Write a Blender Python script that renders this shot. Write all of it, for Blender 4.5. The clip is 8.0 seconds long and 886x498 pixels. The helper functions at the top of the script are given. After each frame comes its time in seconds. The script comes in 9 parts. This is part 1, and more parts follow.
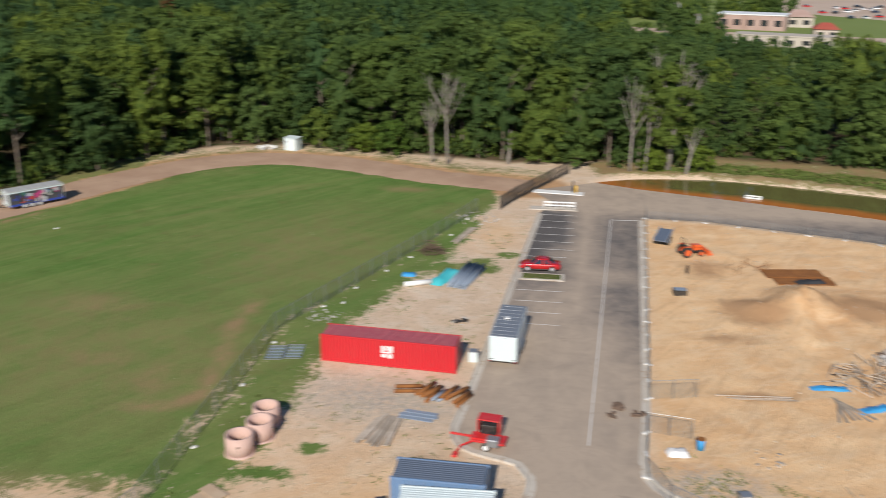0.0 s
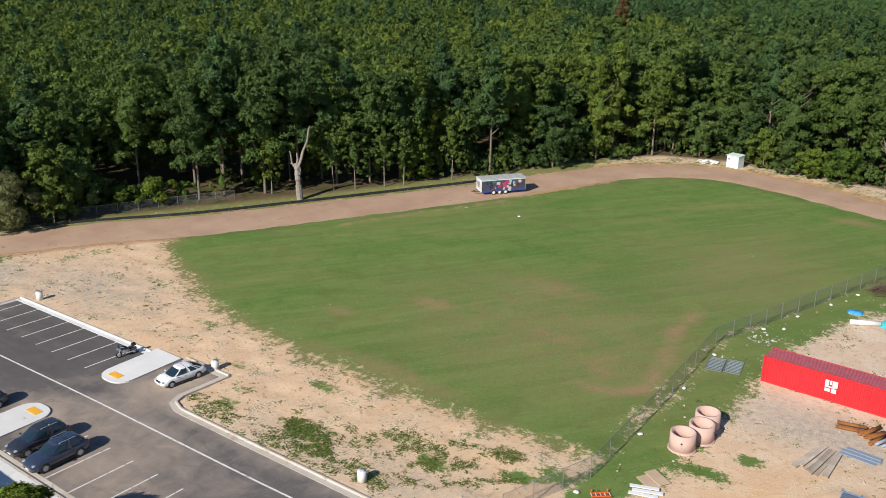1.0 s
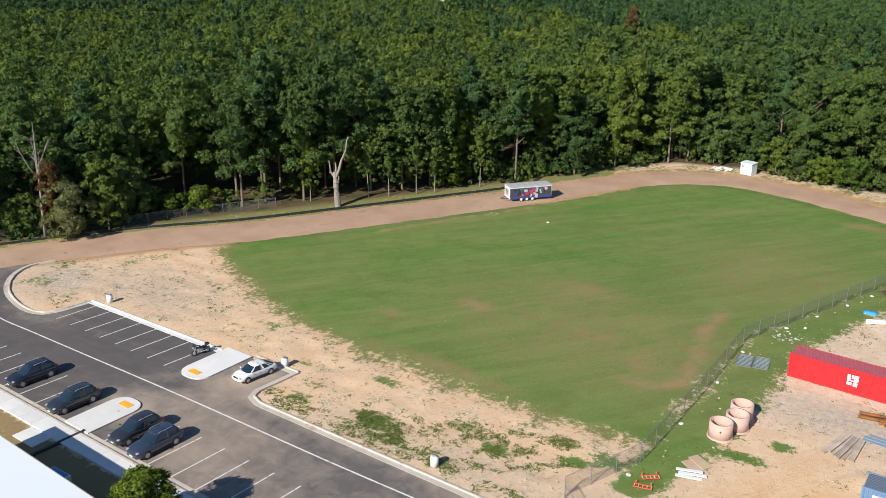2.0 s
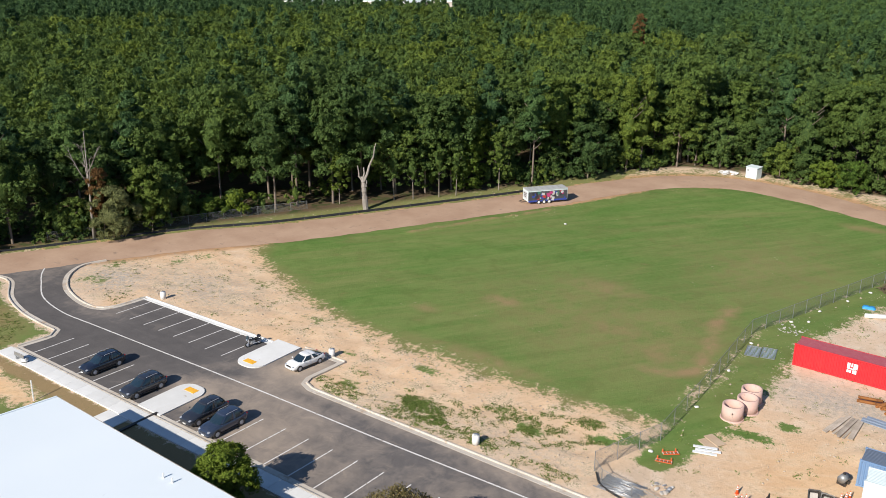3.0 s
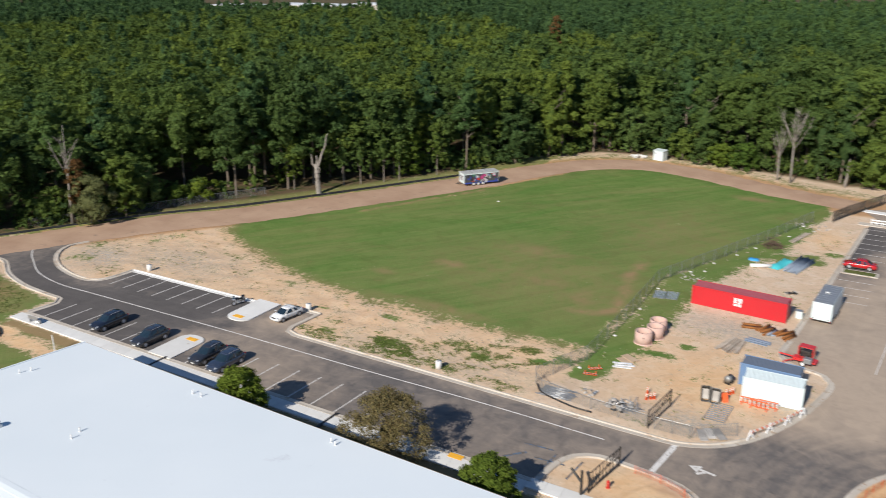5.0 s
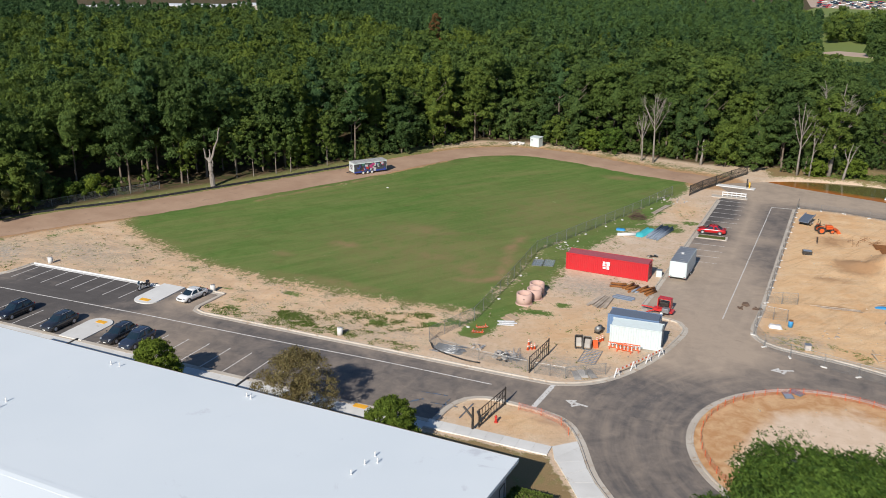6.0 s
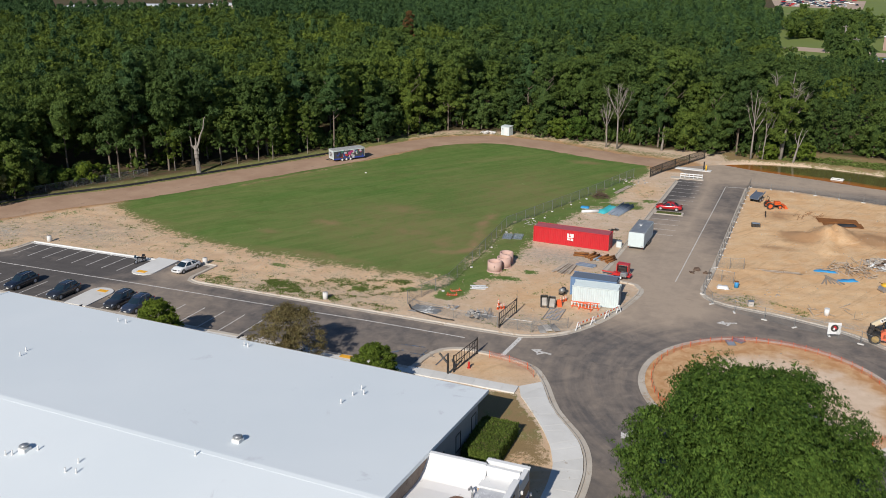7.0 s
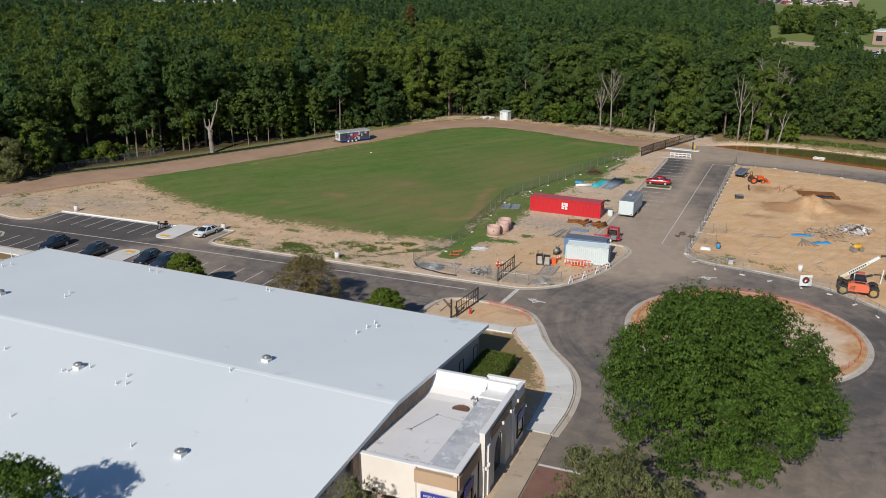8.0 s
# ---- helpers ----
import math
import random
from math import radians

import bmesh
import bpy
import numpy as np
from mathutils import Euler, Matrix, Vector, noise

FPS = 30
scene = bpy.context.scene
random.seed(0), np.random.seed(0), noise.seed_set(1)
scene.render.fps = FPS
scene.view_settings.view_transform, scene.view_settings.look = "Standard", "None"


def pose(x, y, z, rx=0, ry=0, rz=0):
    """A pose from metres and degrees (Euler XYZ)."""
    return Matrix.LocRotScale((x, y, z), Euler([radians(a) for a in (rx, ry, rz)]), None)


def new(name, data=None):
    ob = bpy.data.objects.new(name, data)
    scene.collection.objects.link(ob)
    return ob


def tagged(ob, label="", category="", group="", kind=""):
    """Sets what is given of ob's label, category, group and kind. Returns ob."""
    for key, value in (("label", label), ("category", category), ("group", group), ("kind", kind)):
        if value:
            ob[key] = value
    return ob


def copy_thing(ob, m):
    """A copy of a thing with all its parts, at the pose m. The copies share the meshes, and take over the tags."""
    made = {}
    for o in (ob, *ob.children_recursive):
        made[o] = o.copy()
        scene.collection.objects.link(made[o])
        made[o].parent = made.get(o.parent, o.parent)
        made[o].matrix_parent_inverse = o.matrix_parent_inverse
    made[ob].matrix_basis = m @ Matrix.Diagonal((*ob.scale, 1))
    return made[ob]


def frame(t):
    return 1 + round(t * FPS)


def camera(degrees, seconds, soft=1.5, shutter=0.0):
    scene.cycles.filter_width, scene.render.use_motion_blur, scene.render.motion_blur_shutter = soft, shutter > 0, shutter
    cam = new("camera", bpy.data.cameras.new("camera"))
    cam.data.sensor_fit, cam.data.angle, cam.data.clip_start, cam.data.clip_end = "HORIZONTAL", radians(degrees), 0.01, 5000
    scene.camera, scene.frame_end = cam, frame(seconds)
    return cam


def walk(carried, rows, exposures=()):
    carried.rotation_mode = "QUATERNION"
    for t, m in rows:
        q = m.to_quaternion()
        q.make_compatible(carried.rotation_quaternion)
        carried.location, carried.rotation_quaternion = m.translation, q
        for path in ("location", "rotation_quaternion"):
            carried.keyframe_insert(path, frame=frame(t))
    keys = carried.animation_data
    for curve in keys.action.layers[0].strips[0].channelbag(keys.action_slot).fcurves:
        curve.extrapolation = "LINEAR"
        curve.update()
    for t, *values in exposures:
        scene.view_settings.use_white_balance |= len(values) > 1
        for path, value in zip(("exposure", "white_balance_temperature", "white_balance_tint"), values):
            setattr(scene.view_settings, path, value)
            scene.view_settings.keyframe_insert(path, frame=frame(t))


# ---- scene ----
# camera and its flight
cam = camera(53.4, 8.0, soft=0.6, shutter=0.35)
# seconds, x, y, z, heading, pitch, roll
FLIGHT = [
    (0.0, 13.90, -31.60, 35.30, 10.10, -19.35, 0.15),
    (0.1, 13.44, -32.44, 35.66, 13.10, -19.38, 0.16),
    (0.2, 13.03, -33.28, 36.02, 18.10, -19.36, 0.17),
    (0.3, 12.61, -34.18, 36.34, 24.31, -19.39, 0.18),
    (0.4, 12.25, -35.07, 36.70, 30.11, -19.37, 0.19),
    (0.5, 11.89, -36.01, 37.06, 34.41, -19.40, 0.19),
    (0.6, 11.64, -36.80, 37.31, 35.97, -19.39, 0.18),
    (0.8, 11.24, -38.38, 37.80, 36.60, -19.36, 0.17),
    (1.0, 10.85, -39.91, 38.33, 36.69, -19.33, 0.19),
    (1.5, 10.11, -44.21, 39.72, 36.45, -19.29, 0.17),
    (3.0, 12.10, -57.02, 43.85, 36.57, -19.22, 0.08),
    (3.5, 13.62, -61.35, 44.60, 36.52, -19.14, 0.06),
    (4.0, 15.45, -65.92, 45.05, 36.55, -19.06, 0.00),
    (4.2, 16.25, -67.75, 45.15, 36.52, -19.04, -0.02),
    (4.6, 17.75, -71.30, 45.25, 35.60, -19.04, 0.06),
    (5.0, 19.15, -74.60, 45.25, 31.25, -19.05, 0.18),
    (5.3, 20.30, -77.15, 45.20, 27.10, -19.06, 0.26),
    (5.5, 21.15, -79.05, 45.22, 25.17, -19.06, 0.25),
    (6.0, 23.45, -83.65, 45.25, 23.66, -19.01, 0.22),
    (6.5, 25.62, -88.52, 45.10, 22.11, -18.96, 0.18),
    (7.0, 27.60, -93.46, 44.40, 21.98, -18.89, 0.13),
    (7.5, 29.43, -98.54, 43.30, 21.88, -18.83, 0.12),
    (8.0, 31.07, -103.57, 42.16, 21.91, -18.79, 0.10),
]
EXPOSURES = [(0.0, 0.3), (0.5, 0.4), (1.0, 0.54), (1.5, 0.67), (3.0, 0.66), (4.0, 0.55), (5.5, 0.41), (6.5, 0.26), (7.0, 0.15), (8.0, 0.0)]
walk(cam, [(t, pose(x, y, z, 90 + pitch, 0, yaw) @ pose(0, 0, 0, 0, 0, roll)) for t, x, y, z, yaw, pitch, roll in FLIGHT], EXPOSURES)

# daylight: clear sky and one sun, high behind the camera's left shoulder
SUN_FROM = 182.5     # compass bearing of the sun, degrees from +y through +x
SUN_UP = 32.5
world = bpy.data.worlds.new("sky")
scene.world = world
world.use_nodes = True
wn = world.node_tree.nodes
sky = wn.new("ShaderNodeTexSky")
sky.sky_type = "NISHITA"
sky.sun_disc = False
sky.sun_elevation = radians(SUN_UP)
sky.sun_rotation = radians(SUN_FROM)
sky.dust_density = 0.3
sky.ozone_density = 6.0
wn["Background"].inputs["Strength"].default_value = 0.07
world.node_tree.links.new(sky.outputs[0], wn["Background"].inputs[0])
sun_data = bpy.data.lights.new("sun", "SUN")
sun_data.energy, sun_data.angle, sun_data.color = 4.2, radians(0.55), (1.0, 0.94, 0.855)
sun = new("sun", sun_data)
_az, _el = radians(SUN_FROM), radians(SUN_UP)
_to = Vector((math.sin(_az) * math.cos(_el), math.cos(_az) * math.cos(_el), math.sin(_el)))
sun.matrix_world = Matrix.Translation(_to * 200) @ _to.to_track_quat("Z", "Y").to_matrix().to_4x4()


# ---------------------------------------------------------------- materials
def nodes_of(name):
    m = bpy.data.materials.new(name)
    m.use_nodes = True
    t = m.node_tree
    return m, t, t.nodes["Principled BSDF"]


def link(t, a, b):
    t.links.new(a, b)


def noise_tex(t, scale, detail=4.0, rough=0.55, coord=None, distortion=0.0):
    n = t.nodes.new("ShaderNodeTexNoise")
    n.inputs["Scale"].default_value = scale
    n.inputs["Detail"].default_value = detail
    n.inputs["Roughness"].default_value = rough
    n.inputs["Distortion"].default_value = distortion
    if coord is not None:
        link(t, coord, n.inputs["Vector"])
    return n.outputs["Fac"]


def ramp(t, fac, lo, hi, a=0.0, b=1.0):
    r = t.nodes.new("ShaderNodeMapRange")
    r.inputs["From Min"].default_value, r.inputs["From Max"].default_value = lo, hi
    r.inputs["To Min"].default_value, r.inputs["To Max"].default_value = a, b
    link(t, fac, r.inputs["Value"])
    return r.outputs["Result"]


def mix_col(t, fac, a, b, mode="MIX"):
    n = t.nodes.new("ShaderNodeMix")
    n.data_type, n.blend_type = "RGBA", mode
    ins = [i for i in n.inputs if i.type == "RGBA"]
    fs = n.inputs[0]
    if hasattr(fac, "links"):
        link(t, fac, fs)
    else:
        fs.default_value = fac
    for sock, v in zip(ins, (a, b)):
        if hasattr(v, "links"):
            link(t, v, sock)
        else:
            sock.default_value = (*v, 1.0)
    return [o for o in n.outputs if o.type == "RGBA"][0]


def maths(t, op, a, b=0.0, clamp=False):
    n = t.nodes.new("ShaderNodeMath")
    n.operation, n.use_clamp = op, clamp
    for sock, v in zip(n.inputs, (a, b)):
        if hasattr(v, "links"):
            link(t, v, sock)
        else:
            sock.default_value = v
    return n.outputs[0]


def position(t, sx=1.0, sy=1.0, sz=1.0, rz=0.0):
    g = t.nodes.new("ShaderNodeNewGeometry")
    if (sx, sy, sz, rz) == (1.0, 1.0, 1.0, 0.0):
        return g.outputs["Position"]
    m = t.nodes.new("ShaderNodeMapping")
    m.vector_type = "TEXTURE"
    m.inputs["Scale"].default_value = (1 / sx, 1 / sy, 1 / sz)
    m.inputs["Rotation"].default_value = (0, 0, radians(rz))
    link(t, g.outputs["Position"], m.inputs["Vector"])
    return m.outputs["Vector"]


def attribute(t, name):
    a = t.nodes.new("ShaderNodeAttribute")
    a.attribute_name = name
    return a


def bump(t, p, height, strength, distance=0.02):
    b = t.nodes.new("ShaderNodeBump")
    b.inputs["Strength"].default_value, b.inputs["Distance"].default_value = strength, distance
    link(t, height, b.inputs["Height"])
    link(t, b.outputs["Normal"], p.inputs["Normal"])


def surface(name, a, b, scale=3.0, rough=0.8, metal=0.0, bumps=0.2, wear=None, wear_at=0.62, grain=0.12, spec=0.4, random_tone=0.0):
    """Two tones mixed by a coarse and a fine noise, with worn or stained patches of a third."""
    m, t, p = nodes_of(name)
    tc = t.nodes.new("ShaderNodeTexCoord").outputs["Object"]
    coarse = noise_tex(t, scale * 0.35, 3.0, 0.6, tc)
    fine = noise_tex(t, scale * 6.0, 5.0, 0.65, tc)
    fac = maths(t, "ADD", ramp(t, coarse, 0.3, 0.7), maths(t, "MULTIPLY", maths(t, "SUBTRACT", fine, 0.5), grain * 6), True)
    col = mix_col(t, fac, a, b)
    if wear:
        w = noise_tex(t, scale * 1.3, 6.0, 0.7, tc, 0.6)
        col = mix_col(t, ramp(t, w, wear_at, wear_at + 0.08), col, wear)
    if random_tone:
        oi = t.nodes.new("ShaderNodeObjectInfo").outputs["Random"]
        v = ramp(t, oi, 0, 1, 1 - random_tone, 1 + random_tone)
        n = t.nodes.new("ShaderNodeHueSaturation")
        link(t, v, n.inputs["Value"])
        link(t, col, n.inputs["Color"])
        col = n.outputs["Color"]
    link(t, col, p.inputs["Base Color"])
    p.inputs["Roughness"].default_value, p.inputs["Metallic"].default_value = rough, metal
    p.inputs["Specular IOR Level"].default_value = spec
    if bumps:
        bump(t, p, fine, bumps, 0.01)
    return m


def ground_material():
    """Sandy soil, grass by the 'grass' weight, clay by the 'clay' weight, litter under the woods."""
    m, t, p = nodes_of("soil and grass")
    pos = position(t)
    n_big = noise_tex(t, 0.06, 4, 0.6, pos)
    n_mid = noise_tex(t, 0.35, 6, 0.65, pos, 0.4)
    n_fine = noise_tex(t, 1.7, 6, 0.72, pos)
    n_grit = noise_tex(t, 6.0, 5, 0.75, pos)
    rut = noise_tex(t, 0.5, 5, 0.7, position(t, 0.35, 2.0, 1, 28), 1.5)
    sand = mix_col(t, ramp(t, n_big, 0.35, 0.65), (0.64, 0.475, 0.335), (0.56, 0.42, 0.295))
    sand = mix_col(t, ramp(t, n_mid, 0.46, 0.66), sand, (0.71, 0.57, 0.44))
    sand = mix_col(t, ramp(t, rut, 0.56, 0.72, 0, 0.4), sand, (0.42, 0.305, 0.21))
    sand = mix_col(t, ramp(t, n_fine, 0.53, 0.68, 0, 0.65), sand, (0.35, 0.26, 0.18))
    sand = mix_col(t, ramp(t, n_grit, 0.6, 0.74, 0, 0.5), sand, (0.24, 0.185, 0.13))
    weeds = maths(t, "MULTIPLY", ramp(t, n_mid, 0.52, 0.66), ramp(t, n_grit, 0.47, 0.58))
    track = noise_tex(t, 0.7, 4, 0.6, position(t, 0.14, 1.5, 1, 62), 1.4)
    orange = mix_col(t, ramp(t, n_big, 0.35, 0.65), (0.63, 0.365, 0.175), (0.73, 0.475, 0.255))
    orange = mix_col(t, ramp(t, n_mid, 0.42, 0.62, 0, 0.7), orange, (0.75, 0.525, 0.305))
    orange = mix_col(t, ramp(t, track, 0.55, 0.66, 0, 0.5), orange, (0.47, 0.28, 0.145))
    orange = mix_col(t, ramp(t, rut, 0.5, 0.68, 0, 0.6), orange, (0.76, 0.565, 0.36))
    orange = mix_col(t, ramp(t, n_fine, 0.54, 0.72, 0, 0.5), orange, (0.42, 0.26, 0.14))
    orange = mix_col(t, ramp(t, n_grit, 0.6, 0.74, 0, 0.5), orange, (0.30, 0.19, 0.11))
    # brown soil weight, with the shade of dug hollows painted into it
    shade_brown_fac = maths(t, "ADD", attribute(t, "shade_and_brown").outputs["Fac"], maths(t, "MULTIPLY", maths(t, "SUBTRACT", n_mid, 0.5), 1.4))
    orange = mix_col(t, ramp(t, shade_brown_fac, 0.3, 0.75, 0, 0.9), orange, (0.40, 0.225, 0.11))
    a_or = attribute(t, "clay").outputs["Fac"]
    sand = mix_col(t, a_or, sand, orange)
    gravel = mix_col(t, ramp(t, n_grit, 0.35, 0.65), (0.24, 0.20, 0.155), (0.56, 0.51, 0.44))
    a_gv = attribute(t, "gravel").outputs["Fac"]
    sand = mix_col(t, maths(t, "MULTIPLY", a_gv, ramp(t, n_fine, 0.36, 0.55)), sand, gravel)
    sand = mix_col(t, maths(t, "MULTIPLY", weeds, maths(t, "ADD", maths(t, "MULTIPLY", attribute(t, "weed").outputs["Fac"], 0.85), 0.08)), sand, (0.13, 0.125, 0.045))
    # mown grass with dry swathes
    sw = noise_tex(t, 0.055, 5, 0.62, position(t, 0.5, 1.5, 1, 48), 1.2)
    sw2 = noise_tex(t, 0.16, 5, 0.68, position(t, 0.4, 1.6, 1, 52), 0.6)
    mow = noise_tex(t, 0.55, 3, 0.6, position(t, 0.07, 1.1, 1, 57), 0.8)
    green = mix_col(t, ramp(t, n_fine, 0.3, 0.7), (0.078, 0.152, 0.028), (0.122, 0.204, 0.048))
    green = mix_col(t, ramp(t, sw2, 0.42, 0.6, 0, 0.75), green, (0.150, 0.206, 0.056))
    green = mix_col(t, ramp(t, mow, 0.46, 0.66, 0, 0.34), green, (0.195, 0.240, 0.074))
    green = mix_col(t, ramp(t, n_mid, 0.5, 0.66, 0, 0.45), green, (0.075, 0.125, 0.024))
    dry = maths(t, "MAXIMUM", ramp(t, sw, 0.47, 0.66, 0, 0.62), ramp(t, maths(t, "MULTIPLY", sw, n_mid), 0.29, 0.40, 0, 0.75))
    a_dry = attribute(t, "dry").outputs["Fac"]
    a_dry = maths(t, "MULTIPLY", a_dry, ramp(t, n_mid, 0.3, 0.6, 0.35, 1.2))
    green = mix_col(t, maths(t, "MAXIMUM", maths(t, "MULTIPLY", dry, 0.42), a_dry), green, (0.285, 0.200, 0.100))
    green = mix_col(t, ramp(t, n_grit, 0.54, 0.74, 0, 0.45), green, (0.07, 0.105, 0.02))
    a_gr = attribute(t, "grass").outputs["Fac"]
    edge = maths(t, "ADD", a_gr, maths(t, "ADD", maths(t, "MULTIPLY", maths(t, "SUBTRACT", n_mid, 0.5), 1.3), maths(t, "ADD", maths(t, "MULTIPLY", maths(t, "SUBTRACT", n_fine, 0.5), 1.5), maths(t, "MULTIPLY", maths(t, "SUBTRACT", n_grit, 0.5), 0.8))))
    col = mix_col(t, ramp(t, edge, 0.42, 0.64), sand, green)
    # leaf litter of the woods
    litter = mix_col(t, n_fine, (0.07, 0.05, 0.028), (0.15, 0.105, 0.06))
    litter = mix_col(t, ramp(t, n_mid, 0.5, 0.6), litter, (0.05, 0.065, 0.02))
    col = mix_col(t, attribute(t, "wood").outputs["Fac"], col, litter)
    link(t, col, p.inputs["Base Color"])
    p.inputs["Roughness"].default_value = 0.95
    p.inputs["Specular IOR Level"].default_value = 0.15
    bump(t, p, maths(t, "ADD", maths(t, "ADD", n_fine, n_grit), maths(t, "MULTIPLY", rut, 0.4)), 0.5, 0.1)
    return m


def asphalt_material():
    """Worn asphalt: dark where fresh, tan where soil has been carried over it by tyres."""
    m, t, p = nodes_of("dusty asphalt")
    pos = position(t)
    grain = noise_tex(t, 14.0, 4, 0.7, pos)
    mid = noise_tex(t, 0.5, 6, 0.65, pos, 0.5)
    big = noise_tex(t, 0.05, 3, 0.55, pos)
    along_x = noise_tex(t, 0.6, 5, 0.6, position(t, 0.09, 1.3, 1))
    along_y = noise_tex(t, 0.6, 5, 0.6, position(t, 1.3, 0.08, 1, -2))
    dust_w = attribute(t, "dust").outputs["Fac"]
    fresh = mix_col(t, ramp(t, mid, 0.35, 0.7), (0.074, 0.067, 0.064), (0.102, 0.091, 0.086))
    worn = mix_col(t, ramp(t, mid, 0.35, 0.7), (0.112, 0.100, 0.094), (0.152, 0.135, 0.125))
    base = mix_col(t, ramp(t, maths(t, "ADD", dust_w, maths(t, "MULTIPLY", maths(t, "SUBTRACT", along_x, 0.5), 0.5)), 0.02, 0.3), fresh, worn)
    base = mix_col(t, ramp(t, grain, 0.4, 0.75, 0, 0.6), base, (0.17, 0.155, 0.145))
    # tyre marks that run round the turning circle
    gap = t.nodes.new("ShaderNodeVectorMath")
    gap.operation = "SUBTRACT"
    link(t, pos, gap.inputs[0])
    gap.inputs[1].default_value = (28.6, -3.4, 0)
    size = t.nodes.new("ShaderNodeVectorMath")
    size.operation = "LENGTH"
    link(t, gap.outputs[0], size.inputs[0])
    sp = t.nodes.new("ShaderNodeSeparateXYZ")
    link(t, gap.outputs[0], sp.inputs[0])
    polar = t.nodes.new("ShaderNodeCombineXYZ")
    link(t, size.outputs["Value"], polar.inputs[0])
    link(t, maths(t, "MULTIPLY", maths(t, "ARCTAN2", sp.outputs[1], sp.outputs[0]), 1.3), polar.inputs[1])
    round_it = noise_tex(t, 0.9, 4, 0.6, polar.outputs[0])
    near = maths(t, "MULTIPLY", ramp(t, size.outputs["Value"], 30.0, 22.0), ramp(t, sp.outputs[1], 17.0, 11.0))
    straight = maths(t, "MAXIMUM", ramp(t, along_x, 0, 1, 0.28, 0.72), ramp(t, along_y, 0, 1, 0.25, 0.75))
    streak = maths(t, "ADD", maths(t, "MULTIPLY", near, maths(t, "SUBTRACT", round_it, straight)), straight)
    d = maths(t, "ADD", dust_w, maths(t, "ADD", maths(t, "MULTIPLY", maths(t, "SUBTRACT", streak, 0.5), 0.9), maths(t, "MULTIPLY", maths(t, "SUBTRACT", big, 0.5), 0.9)))
    d = maths(t, "ADD", d, maths(t, "MULTIPLY", maths(t, "SUBTRACT", mid, 0.5), 0.7))
    col = mix_col(t, ramp(t, d, 0.16, 1.02, 0, 0.9), base, (0.45, 0.355, 0.268))
    stain = noise_tex(t, 0.28, 5, 0.7, pos, 1.0)
    col = mix_col(t, ramp(t, stain, 0.63, 0.72, 0, 0.3), col, (0.05, 0.046, 0.044))
    scrub = noise_tex(t, 0.11, 2, 0.5, pos, 2.6)
    line = maths(t, "ABSOLUTE", maths(t, "SUBTRACT", maths(t, "FRACT", maths(t, "MULTIPLY", scrub, 9.0)), 0.5))
    line = maths(t, "MULTIPLY", ramp(t, line, 0.14, 0.0), ramp(t, mid, 0.42, 0.62))
    col = mix_col(t, maths(t, "MULTIPLY", line, ramp(t, dust_w, 0.1, 0.5, 0, 0.45)), col, (0.34, 0.27, 0.21))
    link(t, col, p.inputs["Base Color"])
    p.inputs["Roughness"].default_value = 0.88
    p.inputs["Specular IOR Level"].default_value = 0.3
    bump(t, p, grain, 0.3, 0.01)
    return m


def leaf_material(name, a, b, sunlit_tone, random_tone=0.2, holes=0.44, fine=5.0):
    """Foliage: each spray is broken into leaves by holes, with a tone of its own for each tree; sunlit tips and shaded
    gaps are painted in.
    """
    m, t, p = nodes_of(name)
    tint = attribute(t, "tint").outputs["Fac"]
    pos = position(t)
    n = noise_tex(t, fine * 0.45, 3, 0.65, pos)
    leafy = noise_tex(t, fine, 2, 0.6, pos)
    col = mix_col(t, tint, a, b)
    # sunlit leaf tips, then shade beside the holes, mixed into the colour
    col = mix_col(t, ramp(t, n, 0.42, 0.72, 0, 0.75), col, sunlit_tone)
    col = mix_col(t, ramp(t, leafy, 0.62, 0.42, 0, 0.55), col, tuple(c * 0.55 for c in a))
    oi = t.nodes.new("ShaderNodeObjectInfo").outputs["Random"]
    kin = maths(t, "FRACT", maths(t, "ADD", attribute(t, "kin").outputs["Fac"], oi))
    cr = t.nodes.new("ShaderNodeValToRGB")
    link(t, kin, cr.inputs[0])
    stops = [(0.0, (0.60, 0.70, 0.85)), (0.3, (0.92, 0.94, 0.97)), (0.6, (1.18, 1.13, 0.95)), (0.86, (1.78, 1.48, 0.85)), (1.0, (1.30, 1.26, 1.35))]
    while len(cr.color_ramp.elements) < len(stops):
        cr.color_ramp.elements.new(0.5)
    for e, (at, c) in zip(cr.color_ramp.elements, stops):
        e.position, e.color = at, (*c, 1)
    col = mix_col(t, random_tone * 4, col, mix_col(t, 1.0, col, cr.outputs["Color"], "MULTIPLY"))
    link(t, col, p.inputs["Base Color"])
    p.inputs["Roughness"].default_value = 0.6
    p.inputs["Specular IOR Level"].default_value = 0.15
    bump(t, p, leafy, 0.9, 0.25)
    tr = t.nodes.new("ShaderNodeBsdfTranslucent")
    link(t, col, tr.inputs["Color"])
    mx = t.nodes.new("ShaderNodeMixShader")
    mx.inputs[0].default_value = 0.32
    link(t, p.outputs[0], mx.inputs[1])
    link(t, tr.outputs[0], mx.inputs[2])
    gap = t.nodes.new("ShaderNodeBsdfTransparent")
    cut = t.nodes.new("ShaderNodeMixShader")
    solid = attribute(t, "solid").outputs["Fac"]
    link(t, maths(t, "GREATER_THAN", maths(t, "ADD", leafy, solid), holes), cut.inputs[0])
    link(t, gap.outputs[0], cut.inputs[1])
    link(t, mx.outputs[0], cut.inputs[2])
    link(t, cut.outputs[0], t.nodes["Material Output"].inputs["Surface"])
    return m


